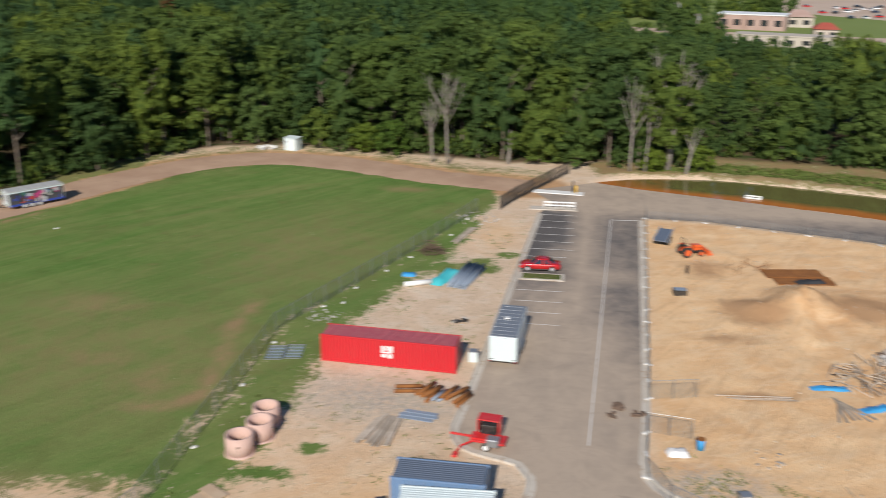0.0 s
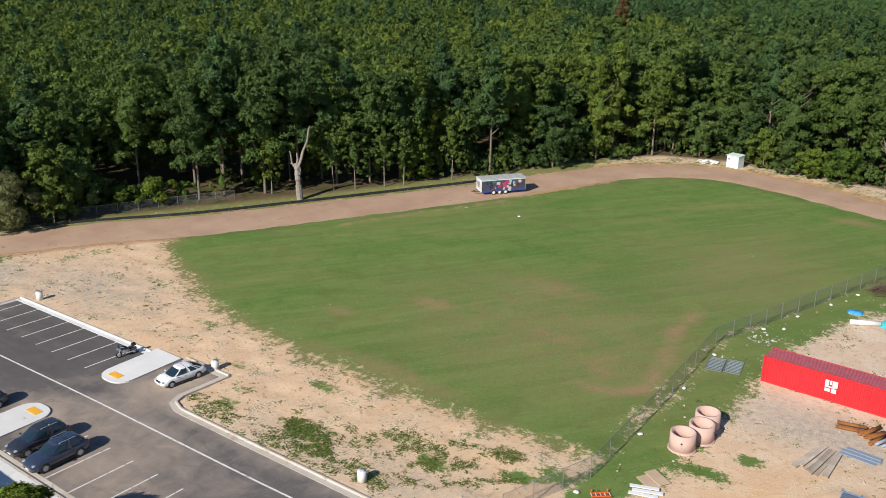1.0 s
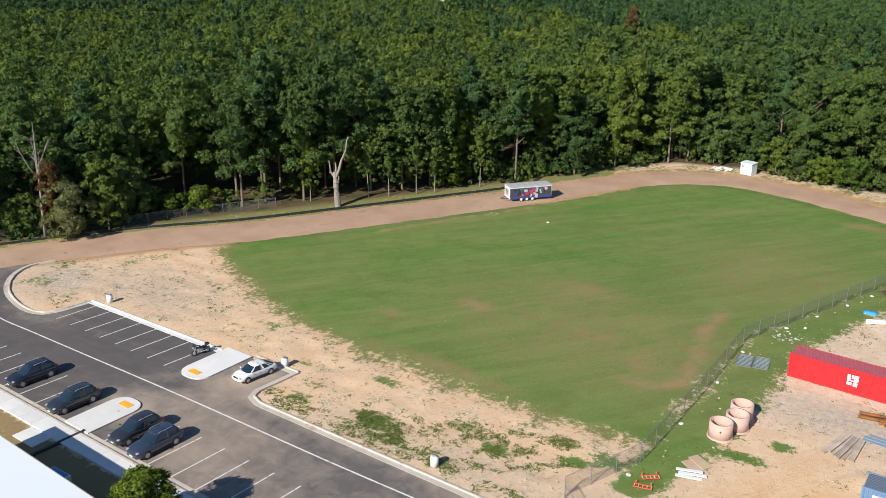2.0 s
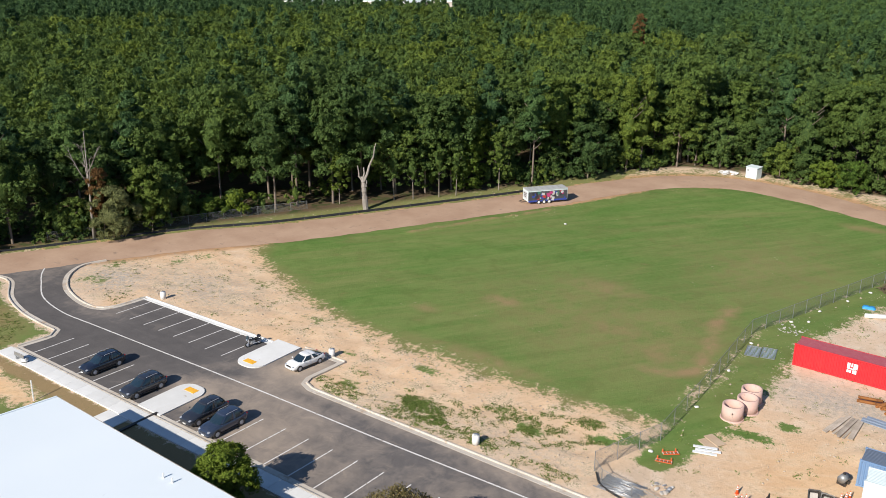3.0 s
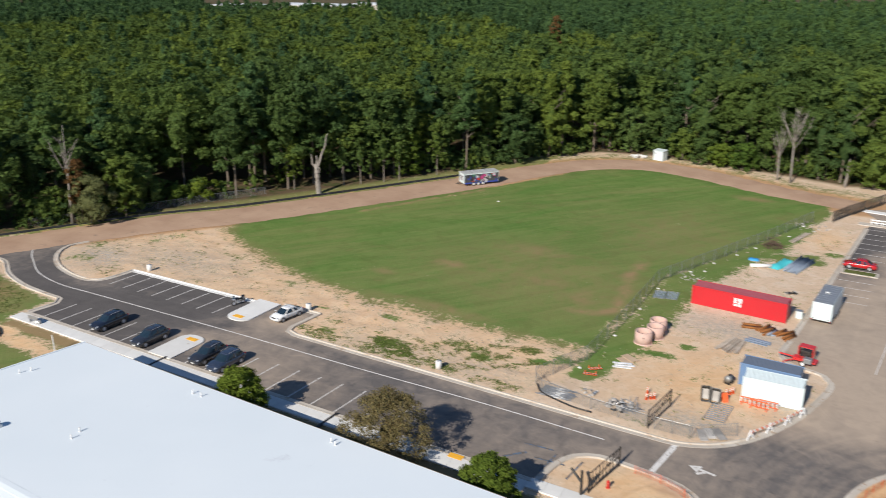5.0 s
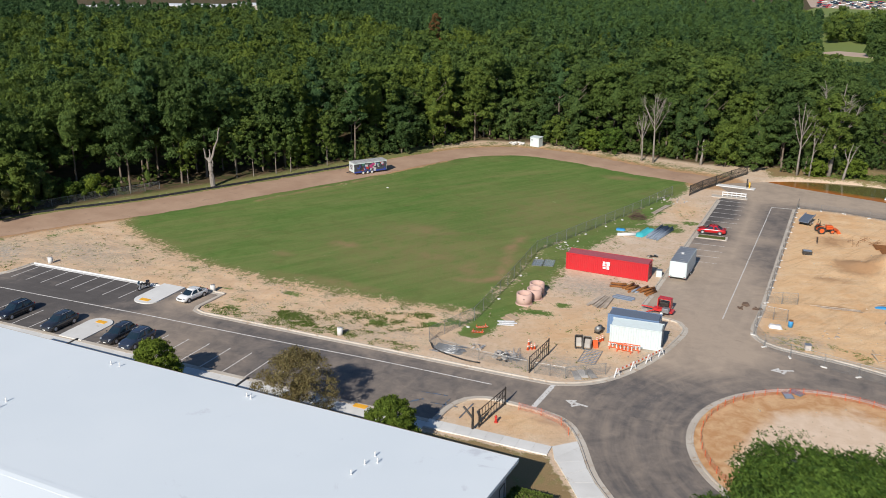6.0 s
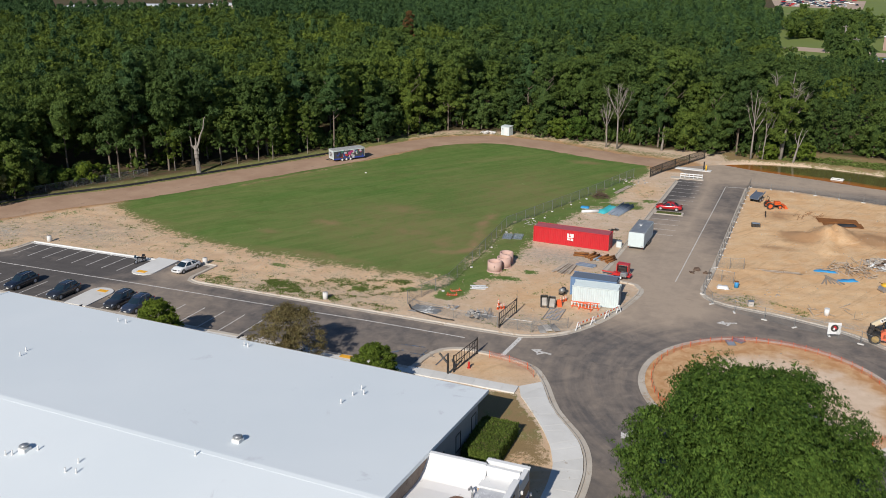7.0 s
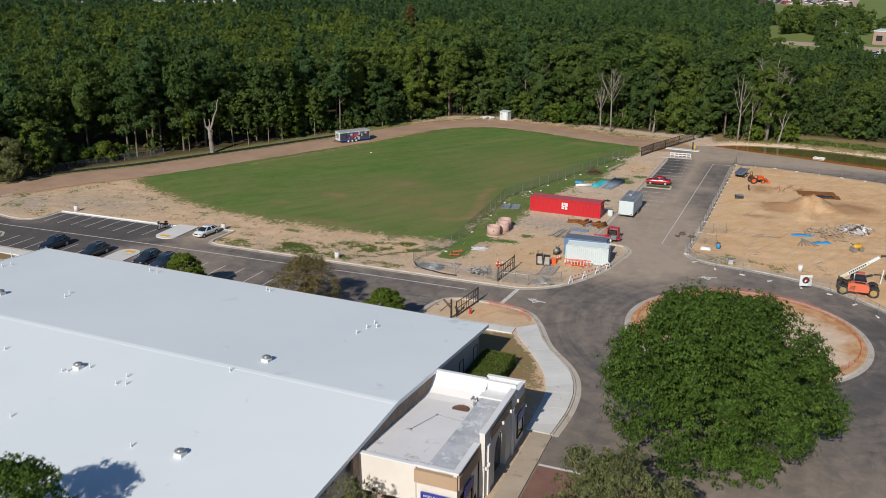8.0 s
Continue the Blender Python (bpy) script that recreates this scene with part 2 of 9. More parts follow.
def water_material():
    m, t, p = nodes_of("muddy pond water")
    pos = position(t)
    n = noise_tex(t, 0.12, 4, 0.6, pos, 0.5)
    w = attribute(t, "shallow").outputs["Fac"]
    f = maths(t, "ADD", w, maths(t, "MULTIPLY", maths(t, "SUBTRACT", n, 0.5), 0.7))
    col = mix_col(t, ramp(t, f, 0.35, 0.7), (0.115, 0.108, 0.036), (0.40, 0.14, 0.035))
    link(t, col, p.inputs["Base Color"])
    p.inputs["Roughness"].default_value = 0.06
    p.inputs["IOR"].default_value = 1.33
    bump(t, p, noise_tex(t, 3.0, 3, 0.5, pos), 0.08, 0.03)
    return m


def paint(name, col, rough=0.35, coat=0.0, metal=0.0, dirt=0.25, dirt_col=(0.35, 0.28, 0.2), spec=0.5):
    """Painted metal or plastic with a thin uneven film of dust."""
    m, t, p = nodes_of(name)
    tc = t.nodes.new("ShaderNodeTexCoord").outputs["Object"]
    a = noise_tex(t, 1.7, 5, 0.7, tc, 0.3)
    b = noise_tex(t, 9.0, 4, 0.6, tc)
    c = mix_col(t, ramp(t, maths(t, "MULTIPLY", a, maths(t, "ADD", b, 0.5)), 0.42, 0.75, 0, dirt), col, dirt_col)
    link(t, c, p.inputs["Base Color"])
    p.inputs["Roughness"].default_value = rough
    p.inputs["Metallic"].default_value = metal
    p.inputs["Coat Weight"].default_value = coat
    p.inputs["Specular IOR Level"].default_value = spec
    return m


M_GROUND = ground_material()
M_ASPHALT = asphalt_material()
M_WATER = water_material()
M_CLAYROAD = surface("packed clay road", (0.36, 0.235, 0.160), (0.45, 0.31, 0.215), 0.5, 0.95, 0, 0.4, (0.28, 0.20, 0.145), 0.60, 0.14, 0.15)
M_CONCRETE = surface("pale concrete", (0.61, 0.60, 0.57), (0.71, 0.70, 0.67), 0.8, 0.9, 0, 0.2, (0.42, 0.35, 0.27), 0.63, 0.1, 0.3, 0.05)
M_KERB = surface("kerb concrete", (0.44, 0.385, 0.32), (0.56, 0.51, 0.44), 0.7, 0.9, 0, 0.2, (0.40, 0.31, 0.23), 0.55, 0.12, 0.3)
M_STRIPE = surface("worn white road paint", (0.60, 0.57, 0.53), (0.70, 0.68, 0.65), 2.0, 0.8, 0, 0.1, (0.30, 0.26, 0.22), 0.56, 0.2, 0.3)
M_ROOF = surface("white roof membrane", (0.74, 0.795, 0.815), (0.80, 0.845, 0.855), 0.12, 0.6, 0, 0.05, (0.64, 0.665, 0.69), 0.62, 0.03, 0.3)
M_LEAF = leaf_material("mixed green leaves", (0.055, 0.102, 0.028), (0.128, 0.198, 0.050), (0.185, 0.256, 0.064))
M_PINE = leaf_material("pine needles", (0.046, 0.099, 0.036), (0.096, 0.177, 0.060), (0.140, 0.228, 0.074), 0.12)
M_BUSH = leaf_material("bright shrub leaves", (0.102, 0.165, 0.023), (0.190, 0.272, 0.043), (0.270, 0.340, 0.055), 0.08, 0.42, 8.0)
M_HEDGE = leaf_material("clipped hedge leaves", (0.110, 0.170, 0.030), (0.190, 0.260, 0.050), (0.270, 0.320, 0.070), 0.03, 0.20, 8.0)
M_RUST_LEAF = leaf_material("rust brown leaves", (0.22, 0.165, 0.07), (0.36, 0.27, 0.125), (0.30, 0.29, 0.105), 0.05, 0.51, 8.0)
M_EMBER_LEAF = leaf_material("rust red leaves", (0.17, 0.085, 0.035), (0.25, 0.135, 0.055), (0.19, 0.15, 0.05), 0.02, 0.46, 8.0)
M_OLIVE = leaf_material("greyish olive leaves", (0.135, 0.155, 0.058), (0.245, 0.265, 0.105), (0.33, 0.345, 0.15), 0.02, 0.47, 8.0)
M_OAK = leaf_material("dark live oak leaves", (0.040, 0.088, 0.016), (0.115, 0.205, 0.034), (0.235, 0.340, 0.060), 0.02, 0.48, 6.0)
M_BARK = surface("grey brown bark", (0.13, 0.10, 0.075), (0.24, 0.20, 0.16), 1.2, 0.95, 0, 0.5, (0.09, 0.07, 0.05), 0.6, 0.2, 0.2)
M_DEADWOOD = surface("bleached dead wood", (0.20, 0.175, 0.15), (0.34, 0.305, 0.27), 1.2, 0.95, 0, 0.4, (0.20, 0.17, 0.14), 0.62, 0.2, 0.2)


# ---------------------------------------------------------------- mesh helpers
class Geo:
    """Collects simple solids into one mesh."""

    def __init__(self):
        self.v, self.f = [], []

    def add(self, verts, faces):
        o = len(self.v)
        self.v += [tuple(p) for p in verts]
        self.f += [tuple(i + o for i in f) for f in faces]
        return self

    def box(self, c, s, r=(0, 0, 0), bev=0.0):
        m = pose(*c, *r)
        x, y, z = s[0] / 2, s[1] / 2, s[2] / 2
        b = min(bev, x * 0.9, y * 0.9, z * 0.9)
        if b <= 0:
            vs = [(i * x, j * y, k * z) for i in (-1, 1) for j in (-1, 1) for k in (-1, 1)]
            fs = [(0, 1, 3, 2), (4, 6, 7, 5), (0, 4, 5, 1), (2, 3, 7, 6), (0, 2, 6, 4), (1, 5, 7, 3)]
        else:
            def ring(w, d, h):
                return [(-w, -d + b, h), (-w + b, -d, h), (w - b, -d, h), (w, -d + b, h), (w, d - b, h), (w - b, d, h), (-w + b, d, h), (-w, d - b, h)]
            vs = ring(x - b, y - b, -z) + ring(x, y, -z + b) + ring(x, y, z - b) + ring(x - b, y - b, z)
            fs = [tuple(range(7, -1, -1)), tuple(range(24, 32))]
            for k in range(3):
                fs += [(k * 8 + i, k * 8 + (i + 1) % 8, k * 8 + 8 + (i + 1) % 8, k * 8 + 8 + i) for i in range(8)]
        return self.add([m @ Vector(p) for p in vs], fs)

    def cyl(self, c, r, h, n=12, r2=None, rot=(0, 0, 0), inner=0.0):
        """A cylinder or cone standing on c; inner > 0 makes it a pipe."""
        m = pose(*c, *rot)
        r2 = r if r2 is None else r2
        ang = [2 * math.pi * i / n for i in range(n)]
        lo = [(r * math.cos(a), r * math.sin(a), 0) for a in ang]
        hi = [(r2 * math.cos(a), r2 * math.sin(a), h) for a in ang]
        if inner:
            k, k2 = inner, inner * r2 / r
            li = [(k * math.cos(a), k * math.sin(a), 0) for a in ang]
            ui = [(k2 * math.cos(a), k2 * math.sin(a), h) for a in ang]
            vs = lo + hi + ui + li
            fs = []
            for q in range(4):
                p0, p1 = q * n, ((q + 1) % 4) * n
                fs += [(p0 + i, p0 + (i + 1) % n, p1 + (i + 1) % n, p1 + i) for i in range(n)]
        else:
            vs = lo + hi
            fs = [tuple(range(n - 1, -1, -1)), tuple(range(n, 2 * n))]
            fs += [(i, (i + 1) % n, n + (i + 1) % n, n + i) for i in range(n)]
        return self.add([m @ Vector(p) for p in vs], fs)

    def tube(self, pts, r, n=6, r2=None):
        pts = [Vector(p) for p in pts]
        r2 = r if r2 is None else r2
        vs, fs = [], []
        for i, p in enumerate(pts):
            d = (pts[min(i + 1, len(pts) - 1)] - pts[max(i - 1, 0)]).normalized()
            u = d.orthogonal().normalized() if i == 0 else (u - d * u.dot(d)).normalized()
            w = d.cross(u)
            k = r + (r2 - r) * i / max(1, len(pts) - 1)
            vs += [p + (u * math.cos(a) + w * math.sin(a)) * k for a in [2 * math.pi * j / n for j in range(n)]]
            if i:
                o = (i - 1) * n
                fs += [(o + j, o + (j + 1) % n, o + n + (j + 1) % n, o + n + j) for j in range(n)]
        fs += [tuple(range(n - 1, -1, -1)), tuple(range(len(vs) - n, len(vs)))]
        return self.add(vs, fs)

    def prism(self, poly, z0, z1):
        """An upright prism over an outline that runs anticlockwise."""
        n = len(poly)
        vs = [(x, y, z0) for x, y in poly] + [(x, y, z1) for x, y in poly]
        fs = [tuple(range(n - 1, -1, -1)), tuple(range(n, 2 * n))]
        fs += [(i, (i + 1) % n, n + (i + 1) % n, n + i) for i in range(n)]
        return self.add(vs, fs)

    def loft(self, rings, caps=True):
        n = len(rings[0])
        vs = [p for r in rings for p in r]
        fs = [(k * n + i, k * n + (i + 1) % n, k * n + n + (i + 1) % n, k * n + n + i) for k in range(len(rings) - 1) for i in range(n)]
        if caps:
            fs += [tuple(range(n - 1, -1, -1)), tuple(range(len(vs) - n, len(vs)))]
        return self.add(vs, fs)

    def mesh(self, name, smooth=False):
        me = bpy.data.meshes.new(name)
        me.from_pydata(self.v, [], self.f)
        if smooth:
            me.polygons.foreach_set("use_smooth", [True] * len(me.polygons))
        me.update()
        return me


def part(name, geo, material, parent=None, label="", smooth=False):
    """One mesh object under a thing or under a part."""
    me = geo.mesh(name, smooth)
    me.materials.append(material)
    ob = new(name, me)
    if parent is not None:
        ob.parent = parent
    if label:
        tagged(ob, label)
    return ob


def thing(name, label, category, m=None, group="", kind=""):
    ob = new(name)
    if m is not None:
        ob.matrix_basis = m
    return tagged(ob, label, category, group, kind)


def structure(name, geo, material, label, category, smooth=False):
    return tagged(part(name, geo, material, None, "", smooth), label, category, "", "structure")


def curve_through(pts, step=1.0, closed=False):
    """A smooth line through a few plan points, as evenly spaced points."""
    p = [np.array(q, float) for q in pts]
    n = len(p)
    out = []
    for i in range(n if closed else n - 1):
        if closed:
            a, b, c, d = p[i - 1], p[i], p[(i + 1) % n], p[(i + 2) % n]
        else:
            b, c = p[i], p[i + 1]
            a = p[i - 1] if i else 2 * b - c
            d = p[i + 2] if i + 2 < n else 2 * c - b
        k = max(1, int(np.linalg.norm(c - b) / step))
        for s in range(k):
            t = s / k
            out.append(0.5 * (2 * b + (c - a) * t + (2 * a - 5 * b + 4 * c - d) * t * t + (3 * b - a - 3 * c + d) * t ** 3))
    if not closed:
        out.append(p[-1])
    return [tuple(q) for q in out]


def offset_line(pts, d, closed=False):
    """The line moved d to its left."""
    q = np.array(pts)[:, :2]
    if closed:
        tan = np.roll(q, -1, 0) - np.roll(q, 1, 0)
    else:
        tan = np.gradient(q, axis=0)
    tan /= np.linalg.norm(tan, axis=1)[:, None] + 1e-9
    return q + d * np.stack([-tan[:, 1], tan[:, 0]], 1)


def ribbon(pts, section, closed=False):
    """A section of (sideways to the left, height) pairs swept along a plan line."""
    g = Geo()
    lines = [offset_line(pts, s, closed) for s, _ in section]
    n, k = len(pts), len(section)
    vs = [(lines[j][i][0], lines[j][i][1], section[j][1]) for i in range(n) for j in range(k)]
    fs = []
    for i in range(n if closed else n - 1):
        a, b = i * k, ((i + 1) % n) * k
        fs += [(a + j, b + j, b + j + 1, a + j + 1) for j in range(k - 1)]
    if not closed:
        fs += [tuple(range(k)), tuple(range((n - 1) * k + k - 1, (n - 1) * k - 1, -1))]
    return g.add(vs, fs)


def inside(poly, x, y):
    """Which of the points x, y lie inside an outline."""
    res = np.zeros(x.shape, bool)
    n = len(poly)
    for i in range(n):
        (x0, y0), (x1, y1) = poly[i], poly[i - 1]
        if y0 == y1:
            continue
        res ^= ((y0 > y) != (y1 > y)) & (x < (x1 - x0) * (y - y0) / (y1 - y0) + x0)
    return res


def line_distance(pts, x, y):
    best = np.full(x.shape, 1e9)
    for (ax, ay), (bx, by) in zip(pts[:-1], pts[1:]):
        dx, dy = bx - ax, by - ay
        t = np.clip(((x - ax) * dx + (y - ay) * dy) / (dx * dx + dy * dy + 1e-9), 0, 1)
        best = np.minimum(best, np.hypot(x - ax - t * dx, y - ay - t * dy))
    return best


def soft_in(poly, x, y, width):
    """1 well inside an outline, 0 well outside, 0.5 on it."""
    d = line_distance(list(poly) + [poly[0]], x, y)
    return np.clip(0.5 + np.where(inside(poly, x, y), d, -d) / (2 * width), 0, 1)


def blob(cx, cy, rx, ry, x, y):
    return np.clip(1.25 - np.hypot((x - cx) / rx, (y - cy) / ry), 0, 1)


# ---------------------------------------------------------------- plan
CLAY_LINE = curve_through([(-150, -66), (-125, -24), (-111, -1.8), (-103.2, 12.5), (-96.5, 24), (-88.5, 34.5), (-80.0, 49), (-70.0, 67), (-64.6, 77), (-59.6, 89), (-53, 100), (-47.2, 105.2), (-38.5, 108.2), (-26.3, 106.4), (-12.4, 101.4), (4, 97.8)], 1.5)
FIELD = curve_through([(-86, 30), (-70.3, 57.5), (-58.4, 77), (-52.5, 92), (-45, 100.5), (-35, 103), (-20.4, 100.2), (-4, 94.5), (0.5, 88), (-4.5, 74), (-11.5, 52), (-15, 42), (-14.6, 28), (-14.0, 16), (-20, 14.2), (-32.3, 13.6), (-47.5, 14.2), (-60.7, 16.0), (-72, 20)], 1.5, True)
POND = curve_through([(14.0, 102.2), (20, 100.4), (33.6, 97.0), (46, 93.2), (62, 88), (90, 80), (94, 88), (70, 97), (56, 102), (44, 105.2), (33, 107.4), (22, 106.5)], 2.0, True)
FAR_S = [(20.4, 84.6), (28.5, 84.6), (45, 80.4), (62, 75), (100, 62)]
RING = (28.6, -3.4)


def arc(cx, cy, r, a0, a1, n=14):
    return [(cx + r * math.cos(radians(a0 + (a1 - a0) * i / n)), cy + r * math.sin(radians(a0 + (a1 - a0) * i / n))) for i in range(n + 1)]


YARD_EDGE = curve_through([(-48.9, 6.9), (-49.05, 4.0), (-49.2, 1.9), (-48.8, 0.9), (-47.6, 0.45), (-44, 0.35), (-20, 0.3), (-4, 0.25), (1.2, 0.8), (5.3, 4.0), (8.6, 10.5), (10.4, 17.8), (10.6, 21.0), (9.6, 22.6), (7.6, 23.2), (5.2, 24.2), (4.3, 26.5), (4.5, 30), (5.1, 45), (6.6, 84.2)], 1.0)
SITE_EDGE = curve_through([(20.4, 83.4), (19.9, 62), (19.2, 33.5), (18.7, 24.5), (19.4, 21.6), (21.6, 20.0), (25.1, 19.3), (30, 18.4), (36.3, 16.2), (41.5, 12.5), (46.5, 7.0), (51, -1.5), (55, -12)], 1.0)
WALK_EDGE = curve_through([(-8.6, -12.4), (-8.3, -9.2), (-7.4, -7.0), (-5.5, -5.9), (-2.8, -5.9), (1.0, -6.3), (3.7, -7.4), (5.8, -10.3), (8.5, -15.6), (12.2, -20.4), (13.8, -24.4), (14.3, -29), (14.0, -34.1)], 1.0)
HOOK_EDGE = curve_through([(-82.4, 5.3), (-83.0, 1.0), (-84.6, -0.5), (-88.7, -0.4), (-93.9, 1.2), (-98.1, 4.2), (-99.9, 7.6), (-99.0, 10.6)], 0.8)
SW_EDGE = curve_through([(-111, -6), (-107.5, -3.3), (-105.1, -2.2), (-102.0, -2.3), (-96.7, -5.2), (-90.9, -6.8), (-85.1, -7.3), (-82.2, -7.4), (-81.2, -8.6), (-81.6, -12.4)], 0.8)
ASPHALT = (
    YARD_EDGE + [(8.2, 90), (4.5, 96), (14, 102.0), (20.2, 99.4), (33.6, 95.6), (46, 91.5), (62, 86), (104, 70)] + FAR_S[::-1]
    + SITE_EDGE[1:] + [(75, -40), (75, -95), (14, -95)] + WALK_EDGE[::-1] + SW_EDGE[::-1] + [(-114, 1.5), (-107, 10.5)]
    + HOOK_EDGE[::-1] + [(-59.0, 5.6), (-59.0, 6.6), (-55.0, 6.6), (-55.0, 6.95), (-48.95, 6.95)]
)


# ---------------------------------------------------------------- ground
def grid_lines(lo, hi, step, reach):
    mid = np.arange(lo, hi + step * 0.5, step)
    grow = []
    d = step
    s = 0.0
    while s < reach:
        d *= 1.22
        s += d
        grow.append(s)
    grow = np.array(grow)
    return np.concatenate([(lo - grow)[::-1], mid, hi + grow])


def lumps(x, y, size, seed):
    """Soft random relief from a few crossed waves."""
    rng = np.random.default_rng(seed)
    z = np.zeros(x.shape)
    for k in range(9):
        a, ph = rng.uniform(0, math.pi * 2, 2)
        w = 2 * math.pi / (size * rng.uniform(0.5, 1.6))
        z += np.sin((x * math.cos(a) + y * math.sin(a)) * w + ph)
    return z / 9


def add_attribute(me, name, values):
    at = me.attributes.new(name, "FLOAT", "POINT")
    at.data.foreach_set("value", np.asarray(values, np.float32).ravel())


HEIGHTS = {}


def height_at(x, y):
    """The ground's height at the points x, y."""
    gx, gy, z = HEIGHTS["x"], HEIGHTS["y"], HEIGHTS["z"]
    i = np.clip(np.searchsorted(gx, x) - 1, 0, len(gx) - 2)
    j = np.clip(np.searchsorted(gy, y) - 1, 0, len(gy) - 2)
    u, v = (x - gx[i]) / (gx[i + 1] - gx[i]), (y - gy[j]) / (gy[j + 1] - gy[j])
    return (z[j, i] * (1 - u) + z[j, i + 1] * u) * (1 - v) + (z[j + 1, i] * (1 - u) + z[j + 1, i + 1] * u) * v


def build_ground():
    gx, gy = grid_lines(-122, 62, 0.8, 3200), grid_lines(-20, 118, 0.8, 3200)
    X, Y = np.meshgrid(gx, gy)
    x, y = X.ravel(), Y.ravel()
    road = line_distance(CLAY_LINE, x, y)
    grass = soft_in(FIELD, x, y, np.where((y < 32) & (x < -14), 3.4, 1.4))
    grass = np.maximum(grass, np.clip(1.5 - (road - 4.9) / 2.4, 0, 0.85) * soft_in([(-89, 30), (-58, 79), (-50, 99), (-38, 106), (-20, 104), (-1, 97), (0, 90), (-40, 70), (-70, 30)], x, y, 1.0))
    strip = np.clip(1.2 - np.abs(x - np.interp(y, [5, 16, 28, 42, 52, 68, 84], [-13.8, -12.3, -12.0, -12.6, -9.6, -4.6, -1.4])) / np.interp(y, [5, 16, 40, 66, 84], [1.8, 4.2, 4.8, 4.4, 1.8]), 0, 1) * (y > 8) * (y < 80)
    grass = np.maximum(grass, strip * 0.98)
    for c in ((-36.8, 4.4, 1.9, 1.2), (-33.4, 3.0, 2.0, 0.7), (-29.0, 8.4, 1.5, 0.7), (-25.2, 7.0, 2.4, 1.2), (-18.5, 9.5, 2.4, 1.0), (-50, 8.8, 1.8, 0.9), (-45, 3.5, 2.2, 1.0), (-8, 18.5, 3.6, 1.2), (-5.5, 22, 1.6, 1.2), (-3, 61, 4, 3.2), (1.5, 64, 2.4, 1.6), (9.3, 58.9, 2.4, 0.9), (1.0, 61.5, 4.6, 3.0), (4.2, 66.5, 2.4, 1.6), (-40, 10.8, 3, 0.8), (-16.5, 11, 2.2, 1.4), (-45.5, 6.0, 1.6, 0.8)):
        grass = np.maximum(grass, 0.88 * blob(*c, x, y))
    for c in ((-93.5, 5.0, 4.5, 2.6), (-97, 11, 3.0, 3.2), (-89.0, 20.5, 3.4, 2.4), (-85.2, 26.6, 2.4, 2.8), (-90.8, 16.6, 2.2, 2.2), (-60, 13.5, 4, 1.6), (-75, 18, 5, 1.6)):
        grass = np.maximum(grass, 0.5 * blob(*c, x, y))
    lawn = soft_in([(-140, -60), (-58, -60), (-58, -17), (-80, -15.2), (-82.4, -14.6), (-82, -8.2), (-86, -7.8), (-97, -6), (-103, -3), (-112, -6), (-122, -20)], x, y, 1.2)
    grass = np.maximum(grass, lawn * 0.98)
    bare = np.maximum(blob(-73, -18.6, 7.5, 2.0, x, y), blob(-79, -17.4, 4, 1.6, x, y))
    grass = grass * (1 - 0.9 * bare)
    verge_strip = soft_in([(-81, -16.4), (-57.5, -17.2), (-57.5, -14.8), (-81, -14.8)], x, y, 0.5)
    grass = np.maximum(grass, verge_strip * 0.95)
    school_lawn = soft_in([(-58.5, -14.9), (-9, -14.6), (3.6, -14.0), (8.6, -20.2), (10.6, -24.3), (11.2, -34.5), (3, -34.5), (3, -22), (-58.5, -22)], x, y, 0.6)
    grass = np.maximum(grass, school_lawn * 0.95) * (1 - 0.75 * blob(9.0, -29.5, 3.2, 7.5, x, y))
    bank = soft_in([(14, 106.2), (30, 108.4), (50, 104.4), (66, 99), (95, 89), (120, 100), (64, 124), (20, 126), (12, 114)], x, y, 1.5)
    grass = np.maximum(grass, bank * 0.82)
    verge = np.clip(1.6 - np.abs(road - 7.6) / 3.2, 0, 1) * inside([(-150, -60), (-124, -20), (-109, 6), (-101, 17.5), (-90.3, 36), (-75.2, 61.5), (-62.5, 82.5), (-55.3, 98), (-48, 106.5), (-38, 109.5), (-26, 108.2), (-8, 101.5), (4, 99), (14, 120), (-60, 140), (-200, 0)], x, y)
    grass = np.maximum(grass, verge * np.where(x > -60, 0.5, 0.8))
    # low ridge of scraped soil between the track and the field
    ridge = np.clip(1.1 - line_distance([(-71.8, 47.5), (-66.9, 58.1), (-63.3, 64.9), (-59.9, 72.1)], x, y) / 0.9, 0, 1) * np.clip(0.7 + lumps(x, y, 2.2, 41), 0, 1)
    grass = grass * (1 - 0.3 * ridge)
    wood = np.ones(x.shape)
    wood = 1 - np.clip(soft_in([(-135, -80), (-117, -12), (-113, 8), (-103, 27), (-92, 46), (-82, 64), (-71.5, 84), (-64, 103), (-53, 115), (-40, 118), (-18, 115), (0, 112), (14, 115), (30, 122), (48, 120), (64, 117), (100, 105), (220, 60), (220, -200), (-135, -200)], x, y, 1.5) * 2 - 0.4, 0, 1)
    clay = soft_in([(20.5, 84), (19.3, 33), (19, 23), (22, 20), (30, 19), (42, 13), (55, -5), (140, -40), (140, 60), (45, 80), (28, 84)], x, y, 1.0) * 0.95
    clay = np.maximum(clay, np.clip((13.0 - np.hypot(x - RING[0], y - RING[1])) / 1.0, 0, 1) * 0.65)
    clay = np.maximum(clay, 0.75 * blob(-1, 14, 11, 13, x, y))
    clay = np.maximum(clay, 0.6 * blob(2, 74, 4, 8, x, y))
    trackside = np.clip(1.8 - (road - 4.2) / 1.8, 0, 1) * (y > 8)
    clay = np.maximum.reduce([clay, 0.9 * trackside, 0.9 * ridge])
